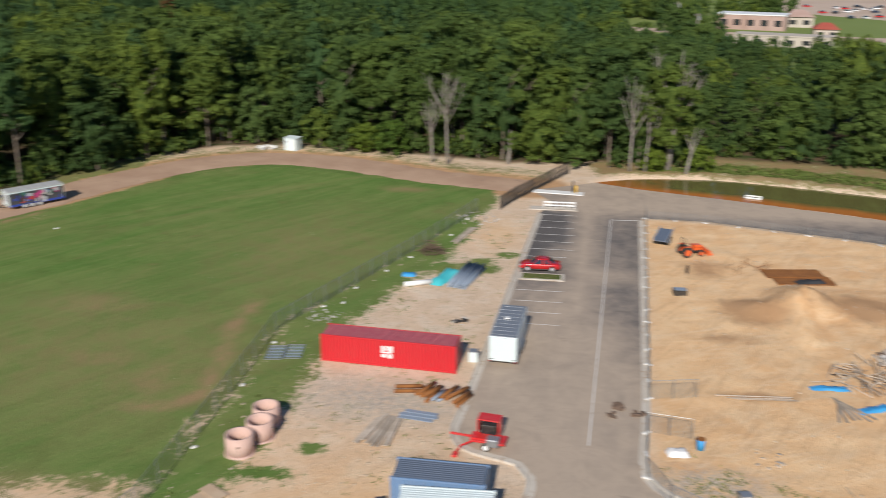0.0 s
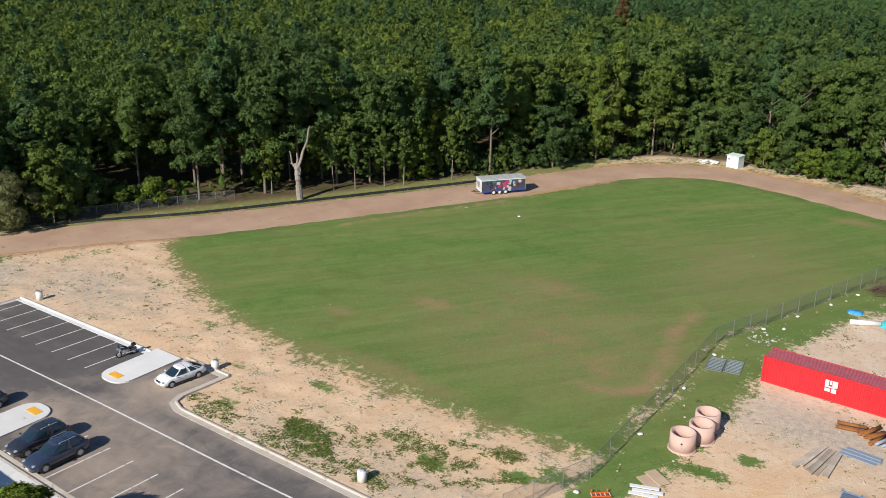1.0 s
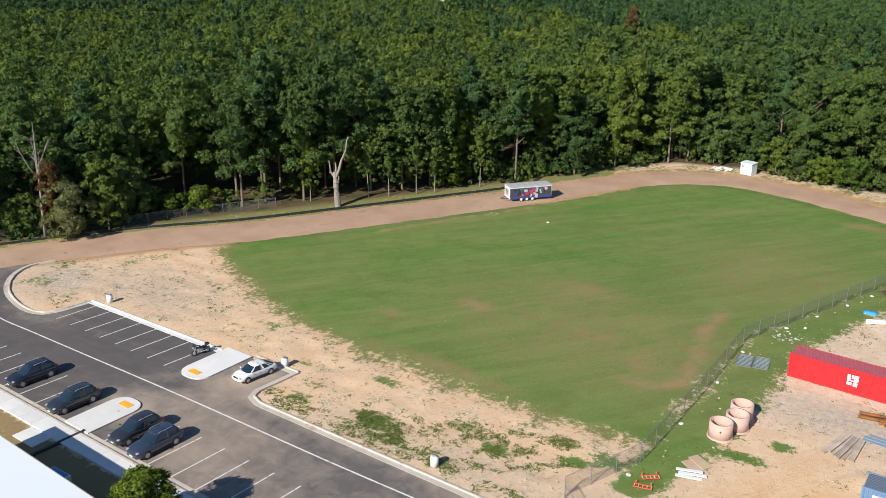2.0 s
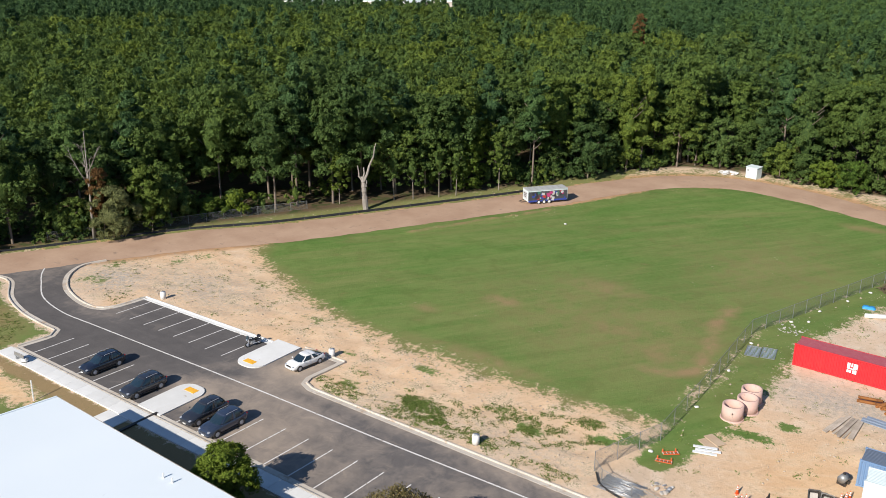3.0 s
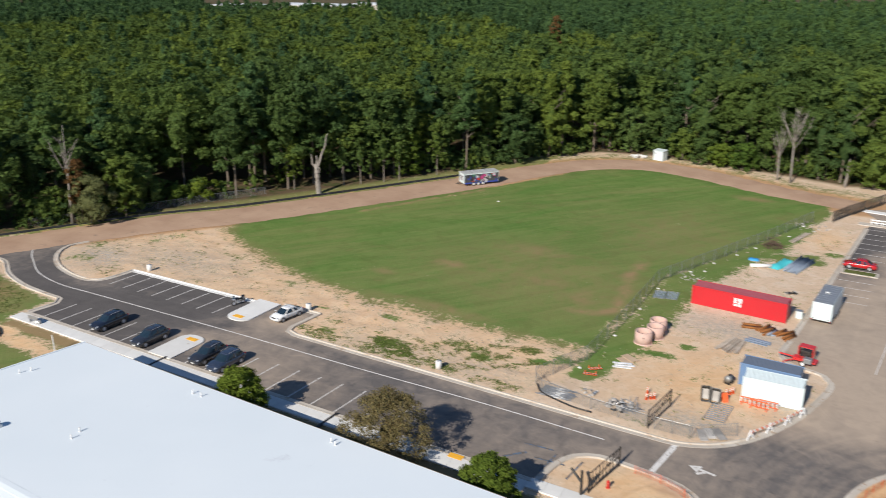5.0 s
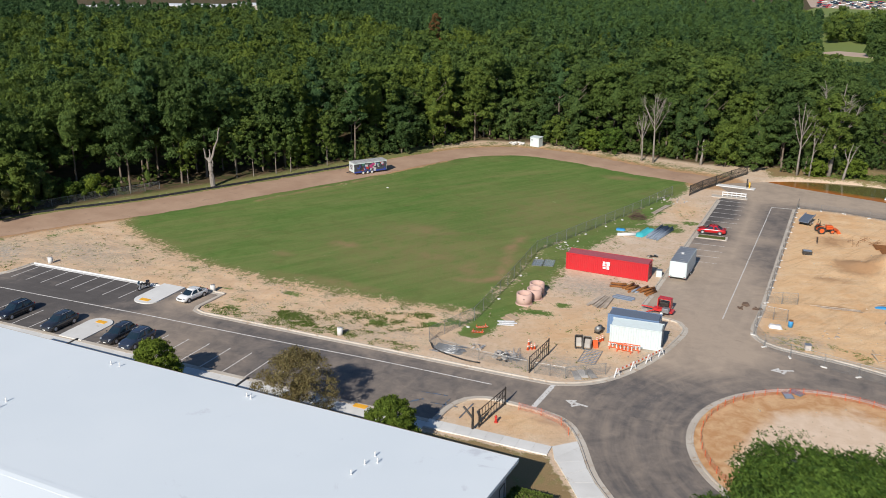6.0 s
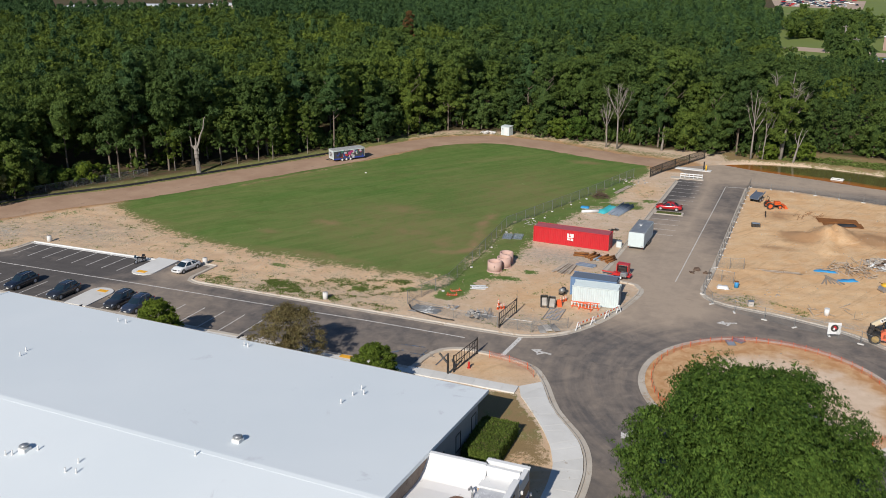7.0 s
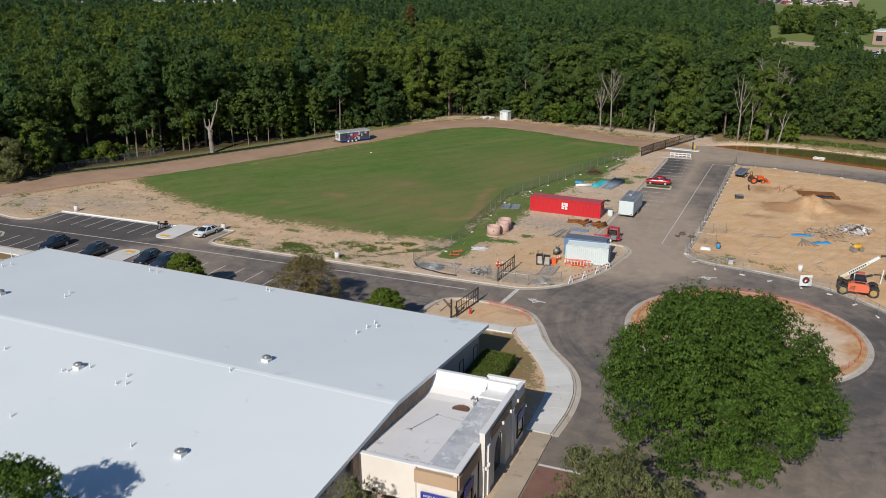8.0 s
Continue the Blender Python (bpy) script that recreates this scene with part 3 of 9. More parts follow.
    west = soft_in([(-100, 3), (-84, 0), (-50, 7), (-48, 1), (-16, 1), (-15, 13), (-62, 16), (-92, 26)], x, y, 1.5)
    margin = np.clip(1.25 - line_distance(FIELD + FIELD[:1], x, y) / 2.6, 0, 1) * (y < 30) * (x < -16)
    clay = np.maximum.reduce([clay, 0.45 * west, 0.85 * blob(-2, -9.2, 7, 4, x, y), 0.5 * margin])
    clay = np.maximum.reduce([clay, 0.95 * bare, 0.9 * blob(9.0, -29.5, 3.2, 7.5, x, y)])
    gravel = np.maximum.reduce([0.7 * blob(-80, 12, 14, 7, x, y), blob(-92, 7, 8, 6, x, y), 0.5 * blob(-24, 4, 10, 4, x, y), 0.8 * blob(-2, 30, 9, 4, x, y), 0.6 * blob(-35, 3, 8, 3, x, y), 0.9 * blob(0, 4.6, 8, 3.2, x, y), 0.9 * blob(8.0, 15, 2.4, 6, x, y), 0.9 * blob(23, 22.5, 5, 2.6, x, y), 0.8 * blob(34, 18.6, 9, 1.6, x, y)])
    weed = np.maximum.reduce([0.25 * np.ones(x.shape), soft_in([(-100, 3), (-84, 0), (-50, 7), (-48, 1), (-16, 1), (-15, 13), (-62, 16), (-92, 26)], x, y, 1.5), 0.8 * blob(-2, 30, 9, 5, x, y), 0.9 * blob(24, 24, 5, 3, x, y), 0.6 * blob(2, 45, 6, 10, x, y)]) * (clay < 0.8)
    dry = np.maximum.reduce([
        0.8 * blob(-44.4, 32, 3.4, 2.4, x, y), 0.6 * blob(-51.5, 24.5, 3.2, 1.6, x, y), 0.6 * blob(-28.7, 32.8, 7, 3, x, y), 0.6 * blob(-36, 44, 9, 4, x, y), 0.6 * blob(-22, 30, 5, 6, x, y), 0.7 * blob(-14, 93, 4, 2, x, y), 0.42 * blob(-30, 34, 26, 18, x, y), 0.4 * blob(-20, 64, 15, 22, x, y),
        0.4 * margin, 0.55 * blob(-74, 20, 8, 4, x, y), 0.6 * blob(-38, 16.5, 14, 2.2, x, y), 0.45 * soft_in([(-98, 28), (-72, 70), (-80, 78), (-110, 34)], x, y, 3), 0.28 * lawn + 0.4 * blob(-92, -9, 6, 4, x, y) + 0.4 * blob(-88, -13, 5, 2, x, y), 1.0 * bank, 1.2 * ridge, 0.45 * verge, 1.35 * school_lawn, 1.5 * verge_strip, 0.95 * np.clip(1.1 - np.abs(line_distance([(-22, 25.5), (-19, 26), (-16.9, 28), (-17.8, 34.7), (-19.8, 41.6), (-19.6, 47.5)], x, y)) / 1.6, 0, 1)])
    # first two blobs paint the heap's hollow shade; the rest is browner soil
    shade_and_brown = np.maximum.reduce([blob(30.2, 54, 4.6, 4.5, x, y), blob(42, 56.5, 6, 4.6, x, y), 0.6 * blob(27, 47, 5, 2, x, y), 0.7 * blob(27, 66, 4, 5, x, y), 0.8 * blob(28, 36, 5, 1.2, x, y), 0.8 * trackside, 0.45 * margin, 1.0 * ridge, 0.9 * blob(2.2, -7.8, 3.2, 1.1, x, y), 0.6 * blob(50, 40, 6, 8, x, y)])
    z = 0.05 * lumps(x, y, 9, 3) + 0.03 * lumps(x, y, 3.4, 4)
    z += 0.25 * grass * np.clip(lumps(x, y, 40, 9), 0, 1)
    rough_sand = (1 - grass) * soft_in([(-98, 3), (-50, 7), (-16, 2), (-16, 14), (-62, 16), (-90, 26)], x, y, 1.5)
    z += rough_sand * (0.14 * lumps(x, y, 2.0, 5) + 0.2 * lumps(x, y, 4.4, 6))
    z += 0.35 * ridge * (1 + 0.6 * lumps(x, y, 1.7, 42))
    # spoil heap and dug soil of the building site
    z += 2.0 * np.clip(1 - np.hypot((x - 35.4) / 3.6, (y - 57.0) / 5.0), 0, 1) ** 0.8 * (1 + 0.55 * lumps(x, y, 1.7, 7))
    z += 1.1 * np.clip(1 - np.hypot((x - 34.5) / 1.9, (y - 51.5) / 6.0), 0, 1) * (1 + 0.4 * lumps(x, y, 1.6, 27))
    z += 0.7 * np.clip(1 - np.hypot((x - 31.5) / 4, (y - 55) / 3), 0, 1) * (1 + 0.6 * lumps(x, y, 1.8, 17))
    z += 0.4 * np.clip(1 - np.hypot((x - 41) / 5.5, (y - 57) / 5.5), 0, 1) * (1 + 0.4 * lumps(x, y, 2.6, 8))
    z += 0.16 * clay * lumps(x, y, 2.6, 13) * (x > 22) * (y > 20)
    z += 0.16 * clay * np.clip(lumps(x, y, 7, 12), 0, 1) * (x > 22) * (y > 20)
    z += 0.5 * np.clip(1 - np.hypot((x - 2.8) / 2.5, (y - 20.8) / 1.8), 0, 1)
    flat = np.maximum(soft_in(ASPHALT, x, y, 1.0), np.clip(1.2 - (road - 4.6) / 1.0, 0, 1))
    z = z * (1 - np.clip(flat * 1.6, 0, 1))
    z = np.where(flat > 0.35, -0.06, z)
    z -= 0.9 * soft_in(POND, x, y, 1.3)
    z += 0.35 * np.clip(1 - np.abs(line_distance([(18, 109), (34, 110.6), (50, 106.5), (68, 100)], x, y)) / 3.0, 0, 1) * (1 + lumps(x, y, 4, 2))
    z += wood * 0.15
    n, k = len(gx), len(gy)
    HEIGHTS.update(x=gx, y=gy, z=z.reshape(k, n))
    me = bpy.data.meshes.new("ground")
    idx = np.arange(n * k).reshape(k, n)
    quads = np.stack([idx[:-1, :-1], idx[:-1, 1:], idx[1:, 1:], idx[1:, :-1]], -1).reshape(-1, 4)
    co = np.stack([x, y, z], 1)
    fast_mesh(me, co, quads)
    me.polygons.foreach_set("use_smooth", [True] * len(me.polygons))
    for nm, val in (("grass", grass), ("clay", clay), ("gravel", gravel), ("dry", dry), ("wood", wood), ("weed", weed), ("shade_and_brown", shade_and_brown)):
        add_attribute(me, nm, val)
    me.materials.append(M_GROUND)
    return tagged(new("ground", me), "sandy construction ground with a mown grass field and wooded edge", "ground", "", "structure")


def fast_mesh(me, co, faces):
    """Fills a mesh from arrays: points, and faces that all have the same number of corners."""
    co, faces = np.asarray(co, np.float32), np.asarray(faces, np.int32)
    me.vertices.add(len(co))
    me.vertices.foreach_set("co", co.ravel())
    me.loops.add(faces.size)
    me.loops.foreach_set("vertex_index", faces.ravel())
    me.polygons.add(len(faces))
    me.polygons.foreach_set("loop_start", np.arange(0, faces.size, faces.shape[1], dtype=np.int32))
    me.update(calc_edges=True)
    me.validate()


ground = build_ground()


def build_asphalt():
    """The paved drive, car park and turning circle, as a grid cut to the outline so that it can carry a dust weight."""
    bm = bmesh.new()
    vs = [bm.verts.new((px, py, 0.0)) for px, py in ASPHALT]
    face = bm.faces.new(vs)
    bmesh.ops.triangulate(bm, faces=[face])
    for axis, lo, hi, step in ((0, -110, 70, 3.0), (1, -40, 100, 3.0)):
        c = lo
        while c < hi:
            co, no = [0, 0, 0], [0, 0, 0]
            co[axis], no[axis] = c, 1
            bmesh.ops.bisect_plane(bm, geom=bm.verts[:] + bm.edges[:] + bm.faces[:], plane_co=co, plane_no=no)
            c += step
    bmesh.ops.recalc_face_normals(bm, faces=bm.faces[:])
    if sum(f.normal.z for f in bm.faces) < 0:
        bmesh.ops.reverse_faces(bm, faces=bm.faces[:])
    me = bpy.data.meshes.new("road")
    bm.to_mesh(me)
    bm.free()
    co = np.zeros(len(me.vertices) * 3, np.float32)
    me.vertices.foreach_get("co", co)
    x, y = co.reshape(-1, 3)[:, 0], co.reshape(-1, 3)[:, 1]
    lane = 0.2 + 0.85 * np.exp(-((x - 12.9) / 2.0) ** 2) * np.clip((y - 14) / 14, 0, 1) - 0.5 * (x < 10.9) * np.clip((y - 54) / 8, 0, 1) - 0.22 * (x > 15.4) * (y > 40) + 0.45 * blob(11.2, 67.5, 3.2, 5, x, y) + 0.5 * blob(17.2, 61.5, 2.5, 3, x, y)
    lane += 0.55 * blob(12, 30, 9, 20, x, y) + 0.85 * blob(9.5, 36, 4.5, 12, x, y) + 0.35 * blob(12.5, 14, 9, 9, x, y) + 0.45 * blob(18, 28, 3, 7, x, y) + 0.3 * blob(13, 20, 7, 6, x, y) + 0.3 * blob(13, 47, 5, 6, x, y)
    dust = 0.04 + lane * np.clip((y - 1) / 12, 0, 1) * np.clip((x - 0) / 6, 0, 1)
    dust += 0.85 * blob(-52, 3.0, 3.6, 6, x, y) + 0.3 * blob(-48, -4.5, 14, 3, x, y) + 0.3 * blob(-84, 0, 6, 4, x, y) + 0.55 * np.clip((y - 84) / 5, 0, 1)
    dust += 0.45 * blob(-55.5, -7.5, 4, 3.5, x, y) + 0.35 * blob(-44, -10, 9, 4, x, y)
    dust += 0.26 * np.clip((x + 45) / 40, 0, 1) + 0.2 * blob(-32, -8, 34, 7, x, y)
    dust -= 0.2 * np.clip(1 - np.abs(np.hypot(x - RING[0], y - RING[1]) - 17) / 5, 0, 1) * (x > 18)
    dust += 0.25 * np.clip(-(x + 95) / 8, 0, 1) + 0.22 * np.clip((-y - 22) / 20, 0, 1)
    dust += 0.45 * np.exp(-((y - 0.4) / 1.3) ** 2) * (x > -50) * (x < 4) + 0.5 * blob(-57.2, -7.4, 3.2, 2.2, x, y) + 0.5 * blob(-57.2, 0.2, 3.0, 1.8, x, y)
    add_attribute(me, "dust", np.clip(dust * np.where((x > 4) & (y > 5), 1.2, 1.0), 0, 0.95))
    me.materials.append(M_ASPHALT)
    return tagged(new("road", me), "dusty grey asphalt drive with car park and turning circle", "road", "", "structure")


road = build_asphalt()


def build_clay_road():
    w = np.random.default_rng(5)
    pts = np.array(CLAY_LINE)
    g = Geo()
    jit = lambda: w.normal(0, 0.16, len(pts))
    wide = np.interp(np.arange(len(pts)), [0, len(pts) * 0.5, len(pts) * 0.8, len(pts) - 1], [4.7, 4.8, 4.3, 3.6])
    tan = np.gradient(pts, axis=0)
    tan /= np.linalg.norm(tan, axis=1)[:, None]
    nor = np.stack([-tan[:, 1], tan[:, 0]], 1)
    rows = []
    for s, z in ((-1.0, -0.03), (-0.85, 0.03), (-0.4, 0.02), (0, 0.05), (0.4, 0.02), (0.85, 0.03), (1.0, -0.03)):
        k = s * wide + (jit() if abs(s) > 0.8 else 0)
        rows.append([(px, py, z) for px, py in pts + nor * k[:, None]])
    n, k = len(pts), len(rows)
    g.add([rows[j][i] for i in range(n) for j in range(k)], [(i * k + j + 1, i * k + j, (i + 1) * k + j, (i + 1) * k + j + 1) for i in range(n - 1) for j in range(k - 1)])
    return structure("clay_road", g, M_CLAYROAD, "pinkish packed clay track along the woods", "dirt road", True)


build_clay_road()


def build_pond():
    """The water as a strip from the near to the far bank, with the depth told across it."""
    near = curve_through([(12.5, 103.2), (20, 99.6), (33.6, 96.0), (46, 92.2), (62, 87), (92, 78)], 2.0)
    far = curve_through([(12.5, 103.6), (22, 107.4), (33, 108.2), (44, 106.0), (56, 103), (94, 90)], 2.0)
    n, k = 40, 9
    co, sh = [], []
    for i in range(n):
        a, b = np.array(near[int(i * (len(near) - 1) / (n - 1))]), np.array(far[int(i * (len(far) - 1) / (n - 1))])
        for j in range(k):
            s = j / (k - 1)
            co.append((*(a + (b - a) * s), -0.28))
            sh.append(max(1.15 - 2.4 * s, 2.0 * (s - 0.8), 0.9 - i * 0.09))
    me = bpy.data.meshes.new("water")
    me.from_pydata(co, [], [(i * k + j, (i + 1) * k + j, (i + 1) * k + j + 1, i * k + j + 1) for i in range(n - 1) for j in range(k - 1)])
    me.update()
    add_attribute(me, "shallow", np.clip(sh, 0, 1))
    me.materials.append(M_WATER)
    return tagged(new("water", me), "still olive pond water with orange muddy margin", "water", "", "structure")


build_pond()


def kerb_line(pts, side=1, closed=False):
    """A kerb with its gutter; side 1 has the raised kerb to the line's left."""
    s = side
    sec = [(-0.52 * s, 0.0), (-0.52 * s, 0.03), (0.0, 0.015), (0.03 * s, 0.13), (0.06 * s, 0.15), (0.2 * s, 0.15), (0.22 * s, -0.05)]
    return ribbon(pts, sec, closed)


structure("kerb_yard", kerb_line(YARD_EDGE, 1), M_KERB, "pale concrete kerb and gutter round the works yard", "kerb")
structure("kerb_site", kerb_line(SITE_EDGE, 1), M_KERB, "pale concrete kerb and gutter beside the building site", "kerb")
structure("kerb_walk", kerb_line(WALK_EDGE, -1), M_KERB, "pale concrete kerb along the footpath", "kerb")
structure("kerb_hook", kerb_line(HOOK_EDGE, -1), M_KERB, "curved concrete kerb at the car park entrance", "kerb")
structure("kerb_west", kerb_line(SW_EDGE, -1), M_KERB, "curved concrete kerb beside the lawn", "kerb")
structure("kerb_circle", kerb_line(arc(*RING, 13.2, 0, 360, 71)[:-1], 1, True), M_KERB, "round concrete kerb of the traffic island", "kerb")
structure("kerb_lot", kerb_line([(-59.0, 5.7), (-70, 5.5), (-82.4, 5.3)], -1), M_CONCRETE, "straight white concrete kerb of the car park", "kerb")
structure("kerb_path", kerb_line([(-81.6, -12.75), (-60, -12.75), (-30, -12.75), (-9.0, -12.75)], -1), M_KERB, "pale concrete kerb and gutter along the footpath", "kerb")
structure("kerb_bay", kerb_line([(-55, 6.95), (-52, 6.95), (-48.9, 6.95)], 1), M_KERB, "concrete kerb round a parking bay", "kerb")


def island_material():
    """Bare sand, pale where it is driven over and orange clay along the rim."""
    m, t, p = nodes_of("orange sand")
    pos = position(t)
    gap = t.nodes.new("ShaderNodeVectorMath")
    gap.operation = "DISTANCE"
    link(t, pos, gap.inputs[0])
    gap.inputs[1].default_value = (RING[0] + 1.4, RING[1] - 1.2, 0)
    big = noise_tex(t, 0.16, 4, 0.6, pos, 0.6)
    mid = noise_tex(t, 0.7, 5, 0.65, pos, 0.4)
    grit = noise_tex(t, 6.0, 5, 0.75, pos)
    rim = maths(t, "ADD", gap.outputs["Value"], maths(t, "MULTIPLY", maths(t, "SUBTRACT", big, 0.5), 9.0))
    pale = mix_col(t, ramp(t, mid, 0.4, 0.65), (0.66, 0.50, 0.36), (0.73, 0.57, 0.43))
    clay = mix_col(t, ramp(t, mid, 0.4, 0.62), (0.50, 0.27, 0.125), (0.62, 0.40, 0.22))
    col = mix_col(t, ramp(t, rim, 9.2, 11.2), pale, clay)
    col = mix_col(t, ramp(t, grit, 0.6, 0.75, 0, 0.5), col, (0.36, 0.25, 0.15))
    link(t, col, p.inputs["Base Color"])
    p.inputs["Roughness"].default_value = 0.95
    p.inputs["Specular IOR Level"].default_value = 0.15
    bump(t, p, maths(t, "ADD", mid, grit), 0.5, 0.06)
    return m


M_ISLAND = island_material()
structure("traffic_island", Geo().prism(arc(*RING, 13.0, 0, 360, 60)[:-1], -0.02, 0.11), M_ISLAND, "round island of bare orange sand", "traffic island")


# ---------------------------------------------------------------- trees
def leaf_quads(rng, centre, normal, size, spread=0.5):
    """Small leaf sprays as quads that face about along normal."""
    n = len(centre)
    nor = normal + rng.normal(0, spread, (n, 3))
    nor /= np.linalg.norm(nor, axis=1)[:, None] + 1e-9
    ref = rng.normal(0, 1, (n, 3))
    u = np.cross(nor, ref)
    u /= np.linalg.norm(u, axis=1)[:, None] + 1e-9
    w = np.cross(nor, u)
    s = (size * rng.uniform(0.6, 1.3, n))[:, None]
    k = rng.uniform(0.55, 1.0, n)[:, None]
    a, b = u * s, w * s * k
    co = np.stack([centre - a * 0.9 - b * 0.5, centre + a * 0.1 - b, centre + a, centre - a * 0.2 + b], 1).reshape(-1, 3)
    return co, np.arange(4 * n).reshape(n, 4)


def leaf_tris(rng, centre, normal, size, spread=0.5):
    """Small pointed leaf sprays as triangles that face about along normal."""
    n = len(centre)
    nor = normal + rng.normal(0, spread, (n, 3))
    nor /= np.linalg.norm(nor, axis=1)[:, None] + 1e-9
    u = np.cross(nor, rng.normal(0, 1, (n, 3)))
    u /= np.linalg.norm(u, axis=1)[:, None] + 1e-9
    w = np.cross(nor, u)
    s = (size * rng.uniform(0.6, 1.4, n))[:, None]
    k = rng.uniform(0.6, 1.1, n)[:, None]
    co = np.stack([centre - u * s - w * s * k * 0.8, centre + u * s * 0.9 - w * s * k * 0.6, centre + w * s * k * 1.1 + u * s * 0.2], 1).reshape(-1, 3)
    return co, np.arange(3 * n).reshape(n, 3)


def ball_quads(centre, radii, nu=8, nv=5):
    """A coarse closed ball of quads, added to block the view through a crown."""
    us, vs = np.meshgrid(np.arange(nu) * 2 * math.pi / nu, np.linspace(-1.35, 1.35, nv))
    co = np.stack([np.cos(us) * np.cos(vs), np.sin(us) * np.cos(vs), np.sin(vs)], -1).reshape(-1, 3) * radii + centre
    f = [(j * nu + i, j * nu + (i + 1) % nu, (j + 1) * nu + (i + 1) % nu, (j + 1) * nu + i) for j in range(nv - 1) for i in range(nu)]
    f = np.array(f)
    return co, np.concatenate([f[:, [0, 1, 2]], f[:, [0, 2, 3]]])


def outline_radius(kind, h, a, ph):
    """How far a crown reaches at the height h (0 to 1) towards the angle a, as a share of its radius."""
    if kind == "pine":
        r = (1.0 - h) ** 0.55 * (0.6 + 0.4 * np.minimum(1, h * 5))
    elif kind == "spire":
        r = (1.0 - h) ** 0.75 * (0.6 + 0.4 * np.minimum(1, h * 6))
    else:
        m = {"oak": 0.36, "tall": 0.55}.get(kind, 0.48)
        r = np.where(h > m, np.sqrt(np.maximum(0.0, 1 - ((h - m) / (1 - m)) ** 2)), 1 - (0.22 if kind == "oak" else 0.4) * ((m - h) / m) ** 2)
    lump = 0.10 * np.sin(3 * a + ph[0] + 2.1 * h) + 0.09 * np.sin(5 * a + ph[1] - 5 * h) + 0.06 * np.sin(7 * a + ph[2] + 9 * h)
    return r * (0.94 + (0.5 if kind == "oak" else 0.7) * lump)


def crown(seed, height, radius, kind, clumps, per_clump, leaf, lowest=0.0, core=(8, 5)):
    """Arrays of a crown: points, triangles, a tone for each point, and which points belong to its dark filler ball.
    Limbs end in rounded billows on a lumpy outline; each billow is covered with small clumps of leaves."""
    rng = np.random.default_rng(seed)
    low = {"broad": 0.05, "tall": 0.26, "pine": 0.40, "spire": 0.10, "bush": 0.0, "oak": 0.05}[kind]
    base, top = height * low, height
    ph = rng.uniform(0, 6.28, 4)
    lop = rng.uniform(-0.12, 0.12, 2) * min(radius, 5)
    # billows
    n_b = {"oak": 30 + int(radius * 7), "pine": 20, "spire": 28, "bush": 8}.get(kind, 34)
    share = {"oak": 0.25 if radius < 6 else 0.17, "pine": 0.29, "spire": 0.26, "bush": 0.4}.get(kind, 0.265)
    hb = lowest + (1 - lowest) * ((np.arange(n_b) + rng.uniform(0, 1, n_b)) / n_b) ** 0.8
    ab = np.arange(n_b) * 2.4 + rng.uniform(-0.5, 0.5, n_b)
    great = kind == "oak" and radius > 9
    rb = radius * share * (rng.uniform(0.5, 1.45, n_b) if great else rng.uniform(0.7, 1.25, n_b))
    if kind in ("pine", "spire"):
        rb *= 1.1 - 0.6 * hb
    reach = np.maximum(0.0, radius * outline_radius(kind, hb, ab, ph) - rb * 0.8)
    reach *= np.where(np.arange(n_b) % 3 == 0, rng.uniform(0.3, 0.8, n_b), 1.0)
    zb = np.minimum(base + (top - base) * hb, top - rb * 0.62)
    zb = np.maximum(zb, base + rb * 0.5)
    cb = np.stack([reach * np.cos(ab) + lop[0] * hb, reach * np.sin(ab) + lop[1] * hb, zb], 1)
    # clumps on the billows, most on their outer and upper sides
    own = rng.integers(0, n_b, clumps)
    d = rng.normal(0, 1, (clumps, 3))
    d /= np.linalg.norm(d, axis=1)[:, None]
    d += np.stack([np.cos(ab[own]) * 0.45, np.sin(ab[own]) * 0.45, np.full(clumps, 0.45)], 1)
    d /= np.linalg.norm(d, axis=1)[:, None]
    flat = np.array([1.0, 1.0, 0.55 if kind == "pine" else 0.95 if great else 0.72])
    c = cb[own] + d * flat * (rb[own] * rng.uniform(0.55, 1.0, clumps) ** 0.5 * rng.uniform(0.85, 1.5 if great else 1.2, clumps))[:, None]
    size = np.clip(radius * 0.08, 0.16, 0.5 if great else 0.42) * rng.uniform(0.6, 1.5, clumps)
    n = clumps * per_clump
    e = rng.normal(0, 1, (n, 3))
    e[:, 2] = np.abs(e[:, 2]) * 0.9 - 0.4
    e /= np.linalg.norm(e, axis=1)[:, None]
    p = np.repeat(c, per_clump, 0) + e * np.repeat(size, per_clump)[:, None] * np.array([1.1, 1.1, 0.7]) * rng.uniform(0.2, 1.15, (n, 1))
    out = e * 0.6 + 0.7 * np.repeat(d, per_clump, 0)
    co, f = leaf_tris(rng, p, out, np.full(n, leaf), 0.5)
    tone = np.clip(rng.uniform(0.15, 0.75, n_b)[own] + rng.normal(0, 0.16, clumps), 0, 1)
    tone = np.repeat(np.clip(np.repeat(tone, per_clump) + rng.normal(0, 0.12, n), 0, 1), 3)
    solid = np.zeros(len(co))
    # added ball blocks see-through; its darkest tone paints shade into the gaps
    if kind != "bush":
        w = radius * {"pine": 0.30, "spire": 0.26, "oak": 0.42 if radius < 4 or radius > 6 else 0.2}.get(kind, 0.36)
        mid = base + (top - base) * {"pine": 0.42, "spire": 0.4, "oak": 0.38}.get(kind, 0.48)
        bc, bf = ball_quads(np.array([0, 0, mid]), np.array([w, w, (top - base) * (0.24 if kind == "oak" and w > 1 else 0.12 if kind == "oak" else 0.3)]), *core)
